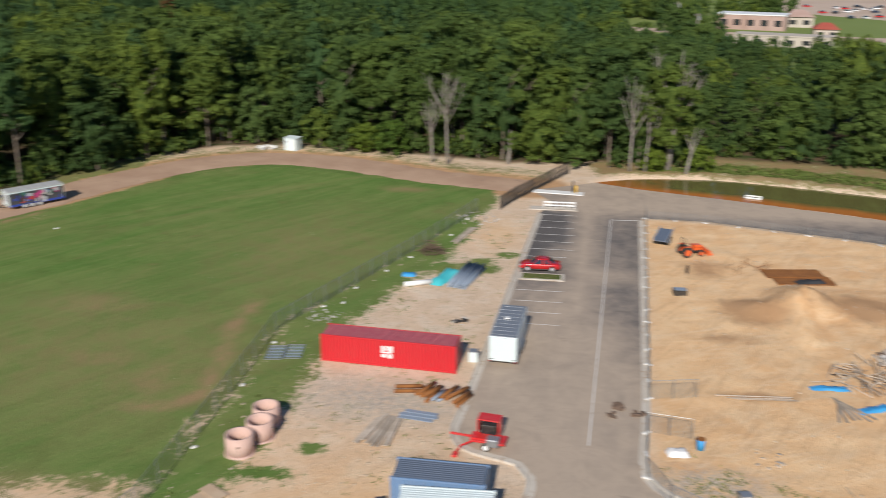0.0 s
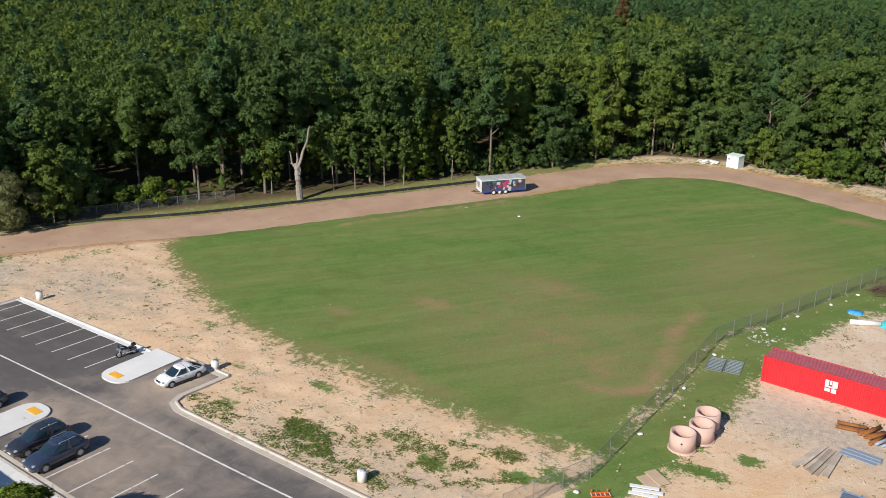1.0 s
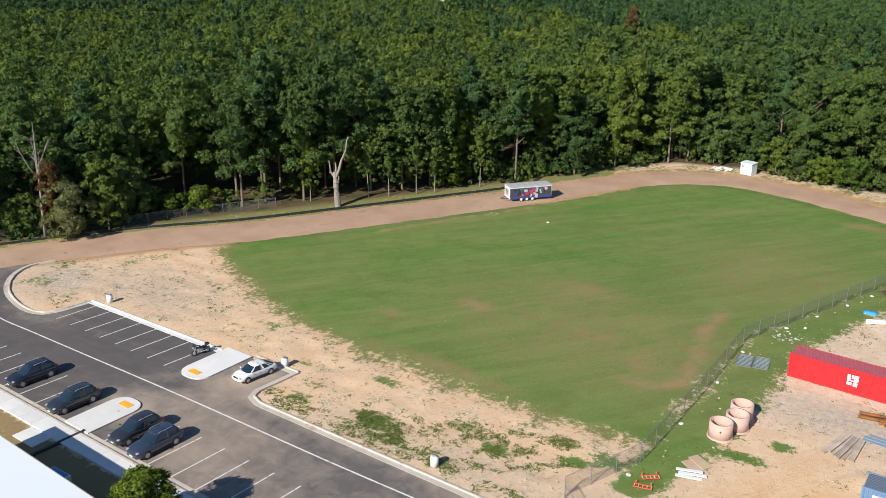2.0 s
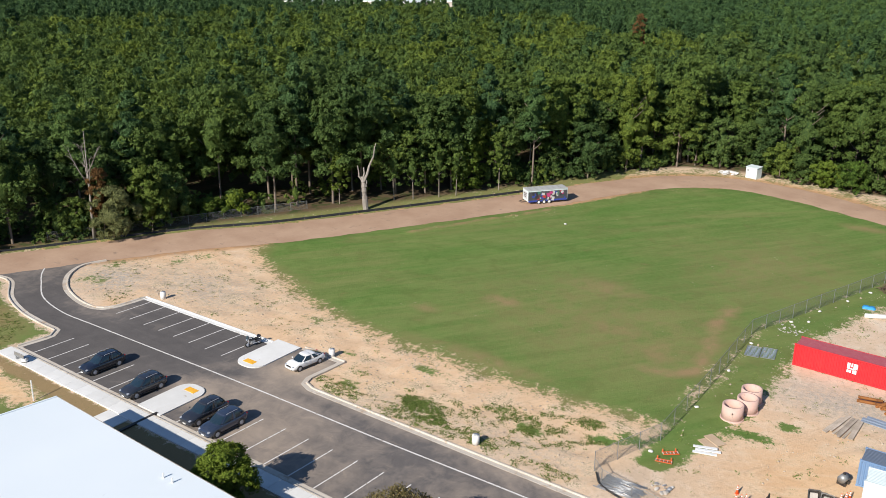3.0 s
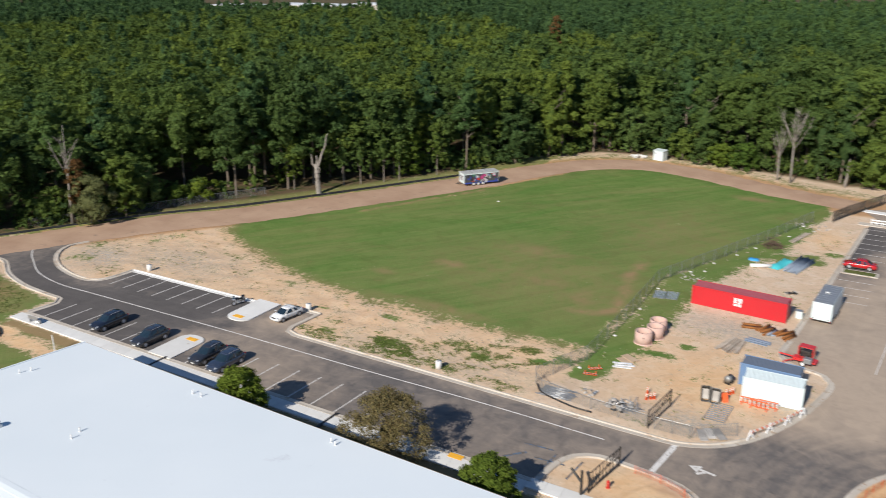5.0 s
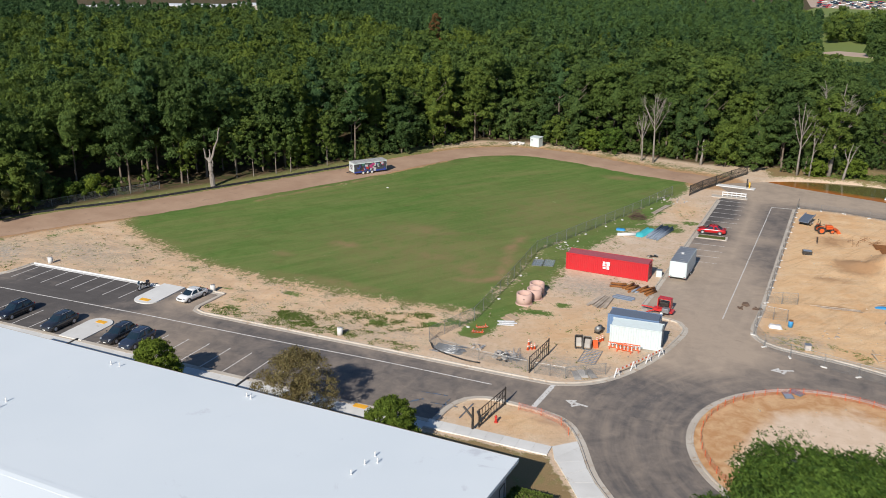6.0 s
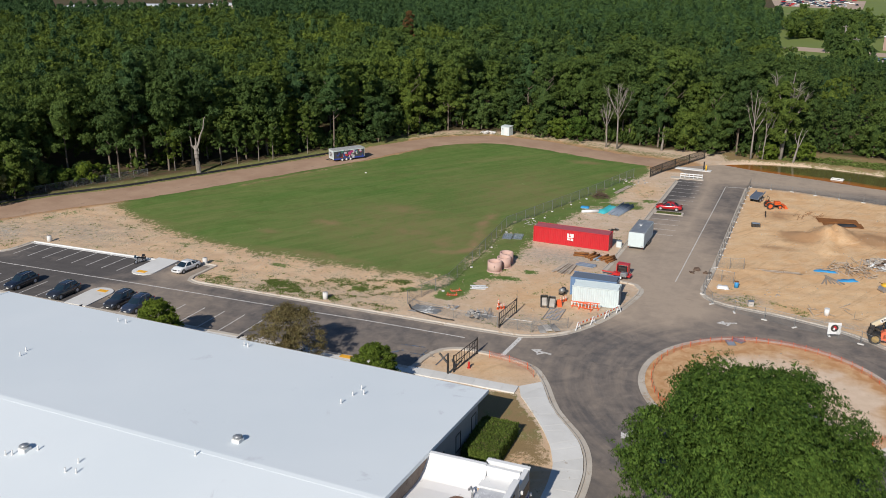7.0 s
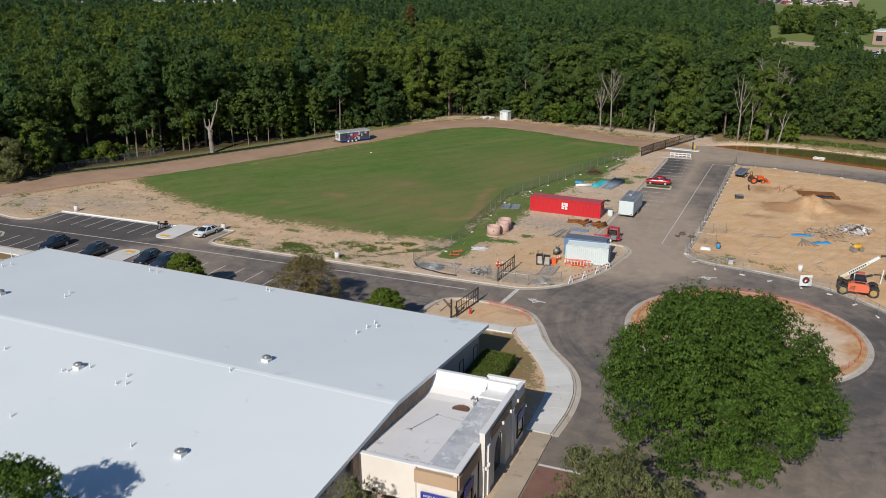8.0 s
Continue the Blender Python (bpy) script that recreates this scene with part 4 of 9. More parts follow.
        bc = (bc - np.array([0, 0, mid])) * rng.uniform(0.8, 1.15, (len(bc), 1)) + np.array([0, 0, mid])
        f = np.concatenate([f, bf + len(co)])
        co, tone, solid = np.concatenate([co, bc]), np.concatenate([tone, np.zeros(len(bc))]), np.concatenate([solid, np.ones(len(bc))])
    return co, f, tone, solid


def crown_mesh(name, arrays, material):
    me = bpy.data.meshes.new(name)
    co, f, tone, solid = arrays[:4]
    fast_mesh(me, co, f)
    add_attribute(me, "tint", tone)
    add_attribute(me, "solid", solid)
    if len(arrays) > 4:
        add_attribute(me, "kin", arrays[4])
    me.materials.append(material)
    return me


def trunk_geo(rng, height, r, limbs=5, reach=2.0, lean=0.03):
    rise = min(0.4, height * 0.1 / max(reach, 0.1))
    g = Geo()
    top = Vector((rng.uniform(-lean, lean) * height, rng.uniform(-lean, lean) * height, height))
    pts = [Vector((0, 0, -0.2)), Vector((0, 0, 0.25)), top * 0.3 + Vector((rng.uniform(-0.1, 0.1), rng.uniform(-0.1, 0.1), 0)), top * 0.65, top]
    g.tube(pts[:2] + pts[2:], r, 7, r * 0.25)
    for i in range(limbs):
        h = rng.uniform(0.4, 0.85)
        a = rng.uniform(0, 6.28)
        p = top * h
        k = reach * rng.uniform(0.6, 1.1)
        q = p + Vector((math.cos(a) * k * 0.5, math.sin(a) * k * 0.5, k * rise))
        g.tube([p, q, q + Vector((math.cos(a + 0.3) * k * 0.4, math.sin(a + 0.3) * k * 0.4, k * rise))], r * 0.4, 5, r * 0.1)
    return g


def make_tree(name, label, m, seed, height, radius, kind, lobes, per_lobe, leaf, material, trunk_r=0.2, bark=None):
    rng = random.Random(seed)
    ob = thing(name, label, "tree", m)
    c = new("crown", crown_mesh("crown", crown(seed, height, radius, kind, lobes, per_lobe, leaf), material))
    c.parent = ob
    part("trunk", trunk_geo(rng, height * (0.6 if kind == "oak" else 0.8), trunk_r, 6, radius * 0.6), bark or M_BARK, ob, "", True)
    return ob


WOOD_EDGE = [(-170, -90), (-140, -45), (-122, -14), (-114.5, 4), (-108.5, 15.5), (-105.5, 22), (-101, 36), (-95.5, 46), (-90, 56), (-82.5, 66.5), (-72, 81), (-67.5, 90), (-62, 101), (-56.5, 109), (-50, 116), (-44, 119.5), (-39, 119.5), (-30, 117), (-18, 114.5), (-9, 111.5), (2, 112), (18.8, 110.5), (26, 113.5), (34, 121), (48, 119), (60, 116), (85, 108), (130, 95)]
WOOD_LINE = curve_through(WOOD_EDGE, 1.0)
VARIANTS = []
for seed, height, radius, kind, mat, label in (
    (11, 13.5, 4.9, "broad", M_LEAF, "leafy green broadleaf tree at the edge of the woods"),
    (12, 17.5, 5.2, "tall", M_LEAF, "tall green broadleaf tree at the edge of the woods"),
    (13, 20.0, 4.0, "pine", M_PINE, "tall dark green pine at the edge of the woods"),
    (14, 11.0, 4.2, "broad", M_LEAF, "small round green tree at the edge of the woods"),
    (15, 16.0, 4.2, "spire", M_LEAF, "tapering green sweetgum at the edge of the woods"),
    (16, 19.0, 6.2, "tall", M_LEAF, "large spreading oak at the edge of the woods"),
    (17, 8.0, 3.4, "broad", M_LEAF, "young green tree beside the clay track"),
):
    tree = make_tree("tree", label, pose(0, 0, -500), seed, height, radius, kind, int(34 * radius * math.sqrt(height)), 9, 0.30, mat, 0.14 + height * 0.007)
    VARIANTS.append((tree, height, radius))


def woods():
    """Trees of the front rows one by one; the deep woods as one mesh of many crowns."""
    rng = np.random.default_rng(77)
    line = np.array(WOOD_LINE)
    made = 0
    step = 0
    spots = []
    while step < len(line) - 1:
        p = line[step]
        tan = line[step + 1] - line[step]
        tan /= np.linalg.norm(tan)
        nor = np.array([-tan[1], tan[0]])
        for row, (depth, odds) in enumerate(((1.2, 0.8), (6.0, 0.9))):
            if rng.uniform() < odds:
                q = p + nor * (depth + rng.uniform(-1.0, 2.2)) + tan * rng.uniform(-1.5, 1.5)
                if 100 < step < len(line) - 45:
                    spots.append((*q, row))
        step += int(rng.integers(4, 7))
    for x, y, row in spots:
        open_foot = x < -64 and 40 < y < 84
        pick = rng.choice([1, 5, 1, 2] if open_foot else ([0, 3, 4, 6, 1] if row == 0 else [0, 1, 1, 2, 5, 4, 5]) if x < 28 else [0, 3, 0])
        tree, height, radius = VARIANTS[int(pick)]
        s = rng.uniform(0.8, 1.25) * (0.78 if 28 < x < 52 else 1.0)
        ob = copy_thing(tree, pose(x, y, 0, 0, 0, rng.uniform(0, 360)))
        ob.scale = (s * rng.uniform(0.9, 1.1), s, s * rng.uniform(0.92, 1.12))
        tagged(ob, group="trees along the edge of the woods")
        made += 1
    # deep woods: mixed broadleaf crowns first, then a close-set pine plantation
    kinds = ((17, 5.0, "tall"), (18.5, 3.8, "pine"), (16, 5.4, "broad"), (19.0, 2.8, "pine"), (17.5, 5.8, "tall"), (18.0, 2.4, "pine"), (16.5, 3.9, "spire"))
    sets = {}
    # farther crowns are coarser and lack lower parts hidden from the camera
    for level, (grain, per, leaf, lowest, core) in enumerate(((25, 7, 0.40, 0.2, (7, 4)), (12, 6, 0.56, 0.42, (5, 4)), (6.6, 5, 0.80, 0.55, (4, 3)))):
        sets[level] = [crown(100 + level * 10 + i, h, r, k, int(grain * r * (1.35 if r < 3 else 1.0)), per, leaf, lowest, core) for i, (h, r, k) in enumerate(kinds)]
    cos, fcs, tns, sol, kin = ({0: [], 1: []} for _ in range(5))
    count = {0: 0, 1: 0}
    # plan point on the camera's flight; range, bearing and detail fit its view
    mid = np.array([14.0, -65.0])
    closed = list(map(tuple, WOOD_LINE)) + [(700, 60), (700, 1000), (-1000, 1000), (-1000, -90)]

    def spread(gap):
        x, y = np.meshgrid(np.arange(-560, 170, gap), np.arange(-20, 560, gap))
        x = x.ravel() + rng.uniform(-0.42, 0.42, x.size) * gap
        y = y.ravel() + rng.uniform(-0.42, 0.42, y.size) * gap
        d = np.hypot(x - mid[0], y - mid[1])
        bear = np.degrees(np.arctan2(-(x - mid[0]), y - mid[1]))
        ok = (bear > -22) & (bear < 68) & (d < 510)
        ok &= ~((bear > 35.5) & (bear < 46.5) & (d > 440))
        x, y, d = x[ok], y[ok], d[ok]
        ok = inside(closed, x, y) & (line_distance(WOOD_LINE, x, y) > 8.0)
        ok &= ~inside([(8, 338), (34, 328), (44, 258), (56, 228), (120, 180), (300, 160), (300, 700), (4, 700), (4, 400)], x, y)
        ok &= ~((np.hypot(x + 62, y - 175) < 11) | (np.hypot(x + 25, y - 205) < 9))
        return x[ok], y[ok], d[ok]

    # the plantation begins about 120 m behind the edge of the woods, along an uneven line
    xa, ya, da = spread(5.4)
    xb, yb, db = spread(4.1)
    pine_from = lambda x, y: line_distance(WOOD_LINE[::6], x, y) > 105 + 28 * lumps(x, y, 90, 61) + 70 * np.clip((-110 - x) / 60, 0, 2)
    pa, pb = ~pine_from(xa, ya), pine_from(xb, yb)
    gx, gy, dist = np.concatenate([xa[pa], xb[pb]]), np.concatenate([ya[pa], yb[pb]]), np.concatenate([da[pa], db[pb]])
    planted = np.concatenate([np.zeros(pa.sum(), bool), np.ones(pb.sum(), bool)])
    # tree heights capped under the camera's sightline so the far meadow shows
    sight_gap = (gx > 25.0 - 0.0306 * gy) & (gy > 205) & (gy < 340) & (gx < 60)
    tall = np.where(sight_gap, np.clip((34.0 - 0.1037 * gy) / 19.0, 0, 1), 1.0)
    for x, y, d, cap, rows in zip(gx, gy, dist, tall, planted):
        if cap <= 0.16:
            continue
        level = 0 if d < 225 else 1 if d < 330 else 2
        i = int(rng.choice([3, 5, 3, 5, 5, 1] if rows else [0, 2, 4, 0, 1, 2, 6, 4]))
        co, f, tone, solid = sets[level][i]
        a, s = rng.uniform(0, 6.28), rng.choice([0.94, 0.98, 1.0, 1.04] if rows else [0.8, 0.9, 1.0, 1.06, 1.16]) * rng.uniform(0.95, 1.05)
        if x > 20 and not (x > 52 and y < 150):
            s *= 0.55 if x > 36 else 0.75
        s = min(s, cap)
        c, sn = math.cos(a) * s, math.sin(a) * s
        q = np.stack([co[:, 0] * c - co[:, 1] * sn + x, co[:, 0] * sn + co[:, 1] * c + y, co[:, 2] * s * rng.uniform(0.92, 1.1)], 1)
        k = 1 if i in (1, 3, 5) else 0
        cos[k].append(q), fcs[k].append(f + count[k]), tns[k].append(np.clip(tone + rng.normal(0, 0.2), 0, 1)), sol[k].append(solid), kin[k].append(np.full(len(q), rng.uniform(0.4, 0.97) if x < -62 - 0.25 * (y - 110) else rng.uniform(0, 0.55) if rng.uniform() < 0.8 else rng.uniform(0.55, 0.97)))
        count[k] += len(q)
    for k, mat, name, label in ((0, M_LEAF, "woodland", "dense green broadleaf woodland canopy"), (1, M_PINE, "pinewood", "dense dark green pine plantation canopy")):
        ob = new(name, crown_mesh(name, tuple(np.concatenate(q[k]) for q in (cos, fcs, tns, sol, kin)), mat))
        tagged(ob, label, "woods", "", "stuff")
    for tree, _, _ in VARIANTS:
        for o in (*tree.children, tree):
            bpy.data.objects.remove(o)


woods()


def undergrowth():
    """Low leafy thicket that closes the foot of the woods, one mesh."""
    rng = np.random.default_rng(141)
    line = np.array(WOOD_LINE)
    base = [crown(600 + i, h, r, "broad", 40, 7, 0.3, 0.0, (5, 3)) for i, (h, r) in enumerate(((3.0, 2.2), (4.2, 2.4), (2.2, 2.0), (5.5, 2.6)))]
    cos, fcs, tns, sol, kin, n = [], [], [], [], [], 0
    for step in range(90, len(line) - 30, 2):
        tan = line[step + 1] - line[step]
        nor = np.array([-tan[1], tan[0]]) / np.linalg.norm(tan)
        for depth in (2.4, 5.5, 9.0):
            if rng.uniform() < 0.25:
                continue
            x, y = line[step] + nor * (depth + rng.uniform(-1.2, 1.2))
            if x < -64 and 40 < y < 82 and rng.uniform() < 0.75:
                continue
            co, f, t, so = base[int(rng.integers(0, 4))]
            s, a = rng.uniform(0.7, 1.2), rng.uniform(0, 6.28)
            q = np.stack([(co[:, 0] * math.cos(a) - co[:, 1] * math.sin(a)) * s + x, (co[:, 0] * math.sin(a) + co[:, 1] * math.cos(a)) * s + y, co[:, 2] * s], 1)
            cos.append(q), fcs.append(f + n), tns.append(np.clip(t * 0.8 + rng.normal(0, 0.15), 0, 1)), sol.append(so), kin.append(np.full(len(q), rng.uniform(0, 0.97)))
            n += len(q)
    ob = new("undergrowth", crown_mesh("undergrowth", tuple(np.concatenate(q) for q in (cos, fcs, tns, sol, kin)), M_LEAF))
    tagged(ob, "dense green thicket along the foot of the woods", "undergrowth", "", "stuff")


undergrowth()

# ---------------------------------------------------------------- school building
M_WALL = surface("grey painted wall panels", (0.30, 0.31, 0.33), (0.36, 0.37, 0.38), 0.6, 0.8, 0, 0.1, (0.26, 0.25, 0.24), 0.64, 0.08, 0.3)
M_FASCIA = surface("tan metal fascia", (0.34, 0.29, 0.24), (0.42, 0.37, 0.31), 0.8, 0.6, 0, 0.1, None, 0.6, 0.08)
M_GABLE = surface("brown brick", (0.20, 0.15, 0.12), (0.30, 0.24, 0.19), 3.0, 0.9, 0, 0.3, (0.14, 0.10, 0.08), 0.58, 0.2, 0.3)
M_GLASS = paint("dark window glass", (0.02, 0.025, 0.03), 0.05, 0.0, 0.0, 0.1)
E_X, W_X, N_Y, S_Y, RIDGE_Y, EAVE, RIDGE_Z = 3.6, -59.0, -22.3, -66.5, -43.75, 4.55, 6.15


def build_school():
    ob = thing("school_building", "long low school building with a white membrane roof", "building", pose(E_X, N_Y, 0, 0, 0, -1.6) @ pose(-E_X, -N_Y, 0))
    g = Geo()
    prof = [(N_Y, EAVE), (RIDGE_Y, RIDGE_Z), (S_Y, EAVE), (S_Y, EAVE - 0.3), (RIDGE_Y, RIDGE_Z - 0.35), (N_Y, EAVE - 0.3)]
    g.loft([[(x, y + (RIDGE_Y - y == 0) * dy, z) for y, z in prof] for x, dy in ((W_X, 0.0), (E_X, 0.0))])
    part("roof", g, M_ROOF, ob, "white membrane roof with a low ridge")
    cap = [(RIDGE_Y - 0.5, RIDGE_Z - 0.07), (RIDGE_Y - 0.45, RIDGE_Z - 0.02), (RIDGE_Y, RIDGE_Z + 0.012), (RIDGE_Y + 0.45, RIDGE_Z - 0.02), (RIDGE_Y + 0.5, RIDGE_Z - 0.07)]
    part("ridge_cap", Geo().loft([[(x, y, z) for y, z in cap] for x in (W_X + 0.02, E_X - 0.02)]), M_ROOF, ob, "raised white ridge seam")
    for x in (W_X + 0.08, E_X - 0.08):
        part("edge_trim", Geo().loft([[(x + s, y, z + d) for y, z, d in ((N_Y, EAVE, -0.1), (RIDGE_Y, RIDGE_Z, -0.1), (S_Y, EAVE, -0.1), (S_Y, EAVE, 0.06), (RIDGE_Y, RIDGE_Z, 0.06), (N_Y, EAVE, 0.06))] for s in (-0.1, 0.1)]), M_ROOF, ob)
    under = lambda y: RIDGE_Z - 0.36 + (EAVE - RIDGE_Z + 0.06) * abs(y - RIDGE_Y) / (N_Y - RIDGE_Y)
    ys = [-36.0, -40.0, RIDGE_Y, -47.0, -51.5]
    part("gable_wall", Geo().loft([[(E_X - s, y, 3.2) for y in ys] + [(E_X - s, y, under(y)) for y in ys[::-1]] for s in (0.12, 0.3)]), M_GABLE, ob, "brown brick gable above the entrance roof")
    for y in (N_Y + 0.03, S_Y - 0.03):
        part("fascia", Geo().box(((E_X + W_X) / 2, y, EAVE - 0.16), (E_X - W_X, 0.06, 0.34)), M_FASCIA, ob, "tan metal fascia along the eaves")
    g = Geo()
    y0, y1, x0, x1, h = S_Y + 1.0, N_Y - 0.9, W_X + 0.9, E_X - 0.9, EAVE - 0.3
    g.box(((x0 + x1) / 2, y1, h / 2 - 0.1), (x1 - x0, 0.3, h + 0.2)).box(((x0 + x1) / 2, y0, h / 2 - 0.1), (x1 - x0, 0.3, h + 0.2))
    for x in (x0, x1):
        g.loft([[(x + s, y0, -0.1), (x + s, y1, -0.1), (x + s, y1, h), (x + s, RIDGE_Y, RIDGE_Z - 0.36), (x + s, y0, h)] for s in (-0.15, 0.15)])
    part("wall", g, M_WALL, ob, "grey painted walls")
    return ob


school = build_school()

# ---------------------------------------------------------------- pavement, islands, road paint
M_YELLOW = surface("yellow tactile paving", (0.75, 0.36, 0.02), (0.82, 0.44, 0.05), 3.0, 0.8, 0, 0.3, (0.45, 0.25, 0.06), 0.62, 0.1)
M_BRICKPAVE = surface("reddish brick paving", (0.20, 0.105, 0.08), (0.26, 0.14, 0.105), 1.5, 0.9, 0, 0.3, (0.13, 0.085, 0.07), 0.6, 0.15)
M_TANCONC = surface("tan stained concrete", (0.42, 0.34, 0.26), (0.52, 0.43, 0.33), 0.8, 0.9, 0, 0.2, (0.32, 0.25, 0.19), 0.58, 0.1)

PAVE = tagged(new("pavement"), "pale concrete footpath beside the school and car park", "pavement", "", "structure")


def slab_run(x0, x1, y0, y1, step, z=0.14):
    """Footpath slabs with open joints, one object each on shared meshes."""
    n = max(1, round((x1 - x0) / step))
    w = (x1 - x0) / n
    me = Geo().box((0, 0, 0), (w - 0.012, y1 - y0, 0.16), bev=0.006).mesh("slab")
    me.materials.append(M_CONCRETE)
    for i in range(n):
        ob = new("slab", me)
        ob.parent = PAVE
        ob.matrix_basis = pose(x0 + w * (i + 0.5), (y0 + y1) / 2, z - 0.08)


slab_run(-82.0, -58.9, -14.7, -13.0, 1.9)
slab_run(-58.9, -9.2, -14.8, -13.0, 1.9)
slab_run(-9.2, 3.6, -13.9, -12.3, 1.6)
slab_run(-60.4, -57.2, -16.6, -14.75, 1.6, 0.07)

_edge = [p for p in WALK_EDGE if p[0] > 5.4 and p[1] < -9.9]
_in = offset_line(_edge, -0.24)
_back = curve_through([(11.4, -34.0), (11.2, -27.4), (10.5, -24.2), (8.6, -20.2), (4.4, -14.2), (3.62, -13.9), (3.62, -12.3)], 1.0)
_n = 15
_front = [tuple(_in[int(i * (len(_in) - 1) / _n)]) for i in range(_n + 1)]
_rear = [tuple(_back[int((1 - i / _n) * (len(_back) - 1))]) for i in range(_n + 1)]
for a, b, c, d in zip(_rear[:-1], _front[:-1], _front[1:], _rear[1:]):
    m = np.mean([a, b, c, d], axis=0)
    quad = [tuple(m + (np.array(p) - m) * 0.985) for p in (b, a, d, c)]
    part("slab", Geo().prism(quad, -0.02, 0.14), M_CONCRETE, PAVE)


def rounded_island(cx, cy, w, l, r, z, mat, name, label, flip=False):
    """A raised slab with one rounded end."""
    s = -1 if flip else 1
    pts = [(-w / 2, l / 2), (-w / 2, -l / 2 + r)] + [(-w / 2 + r - r * math.cos(radians(t)), -l / 2 + r - r * math.sin(radians(t))) for t in range(15, 91, 15)] + [(w / 2 - r + r * math.sin(radians(t)), -l / 2 + r - r * math.cos(radians(t))) for t in range(0, 91, 15)] + [(w / 2, l / 2)]
    pts = [(cx + x, cy + s * y) for x, y in pts]
    if flip:
        pts = pts[::-1]
    return structure(name, Geo().prism(pts, -0.03, z), mat, label, "traffic island")


rounded_island(-57.1, 3.1, 3.7, 6.9, 1.5, 0.14, M_CONCRETE, "island_north", "white concrete ramp island with a yellow tactile pad")
rounded_island(-57.1, -9.4, 3.6, 6.2, 1.5, 0.14, M_CONCRETE, "island_south", "white concrete ramp island beside the parked cars", True)
for x, y, r in ((-57.2, 0.7, 0), (-57.0, -7.4, 0), (-16.8, -12.95, 0)):
    pad = thing("tactile_pad", "yellow tactile warning pad set in pale concrete", "tactile paving", pose(x, y, 0.15, 0, 0, r), "tactile pads")
    g = Geo().box((0, 0, 0.0), (1.5, 0.75, 0.03), bev=0.008)
    part("plate", g, M_YELLOW, pad)
    g = Geo()
    for i in range(10):
        for j in range(5):
            g.cyl((-0.65 + i * 0.145, -0.29 + j * 0.145, 0.014), 0.035, 0.012, 6, 0.025)
    tagged(part("stud", g, M_YELLOW, pad), kind="stuff")
g = Geo().box((8.7, 60.0, 0.05), (5.0, 2.1, 0.16), (0, 0, 2), bev=0.06)
structure("island_grass_kerb", g, M_KERB, "kerbed parking island by the red car", "traffic island")
M_TURF = surface("rough turf", (0.06, 0.085, 0.02), (0.12, 0.13, 0.04), 2.0, 0.95, 0, 0.5, (0.30, 0.22, 0.13), 0.56, 0.2, 0.15)
structure("island_grass", Geo().box((8.7, 60.0, 0.1), (4.3, 1.5, 0.12), (0, 0, 2), bev=0.05), M_TURF, "patch of rough grass in the parking island", "grass")
structure("island_far", Geo().box((8.4, 86.7, 0.05), (6.6, 1.7, 0.18), (0, 0, 2), bev=0.08), M_KERB, "pale kerbed island at the end of the parking bays", "traffic island")
structure("pad_far", Geo().box((8.6, 95.2, 0.05), (7.4, 1.7, 0.16), (0, 0, -5), bev=0.06), M_CONCRETE, "white concrete pad by the far gate", "pavement")
structure("brick_paving", Geo().box((20.5, -51.0, 0.008), (12.8, 23.4, 0.02)), M_BRICKPAVE, "reddish brick paved crossing before the school entrance", "pavement")
structure("paving_band", Geo().box((20.5, -39.15, 0.012), (12.8, 0.25, 0.03)), M_CONCRETE, "pale concrete band across the drive", "pavement")
structure("entrance_apron", Geo().box((13.0, -42.5, 0.04), (1.9, 16.6, 0.2), bev=0.03), M_TANCONC, "tan concrete apron before the school entrance", "pavement")


def stripe(x0, y0, x1, y1, w=0.13, mat=None):
    l = math.hypot(x1 - x0, y1 - y0)
    ob = part("stripe", Geo().box((0, 0, 0), (l, w, 0.006)), mat or M_STRIPE, road)
    ob.matrix_basis = pose((x0 + x1) / 2, (y0 + y1) / 2, 0.006, 0, 0, math.degrees(math.atan2(y1 - y0, x1 - x0)))


part("stripe", ribbon(curve_through([(-103.4, 3.6), (-101.5, 2.0), (-98.7, 0.3), (-93.2, -2.6), (-86.6, -3.85), (-80, -3.75), (-70, -3.5), (-54, -3.1), (-35, -2.9), (-20, -2.55), (-6.2, -2.66)], 1.0), [(-0.08, 0.004), (-0.08, 0.009), (0.08, 0.009), (0.08, 0.004)]), M_STRIPE, road)
for i in range(8):
    stripe(-80.9 + 2.83 * i, -0.1, -80.6 + 2.83 * i, 5.2)
for i in range(6):
    stripe(-78.7 + 2.88 * i, -12.4, -78.5 + 2.88 * i, -7.3)
for i in range(10):
    stripe(-53.2 + 3.06 * i, -12.4, -53.0 + 3.06 * i, -6.8)
for i in range(6):
    stripe(6.5, 69.6 + 2.85 * i, 11.7, 69.7 + 2.85 * i, 0.09)
for y in (66.8, 56.0, 53.0, 50.1, 47.2):
    stripe(6.3, y, 11.2, y + 0.15, 0.09)
stripe(14.6, 26.1, 16.3, 83.0, 0.11)
stripe(16.3, 83.0, 19.8, 83.3, 0.2)
stripe(-0.45, -5.6, 0.05, 0.0, 0.55)


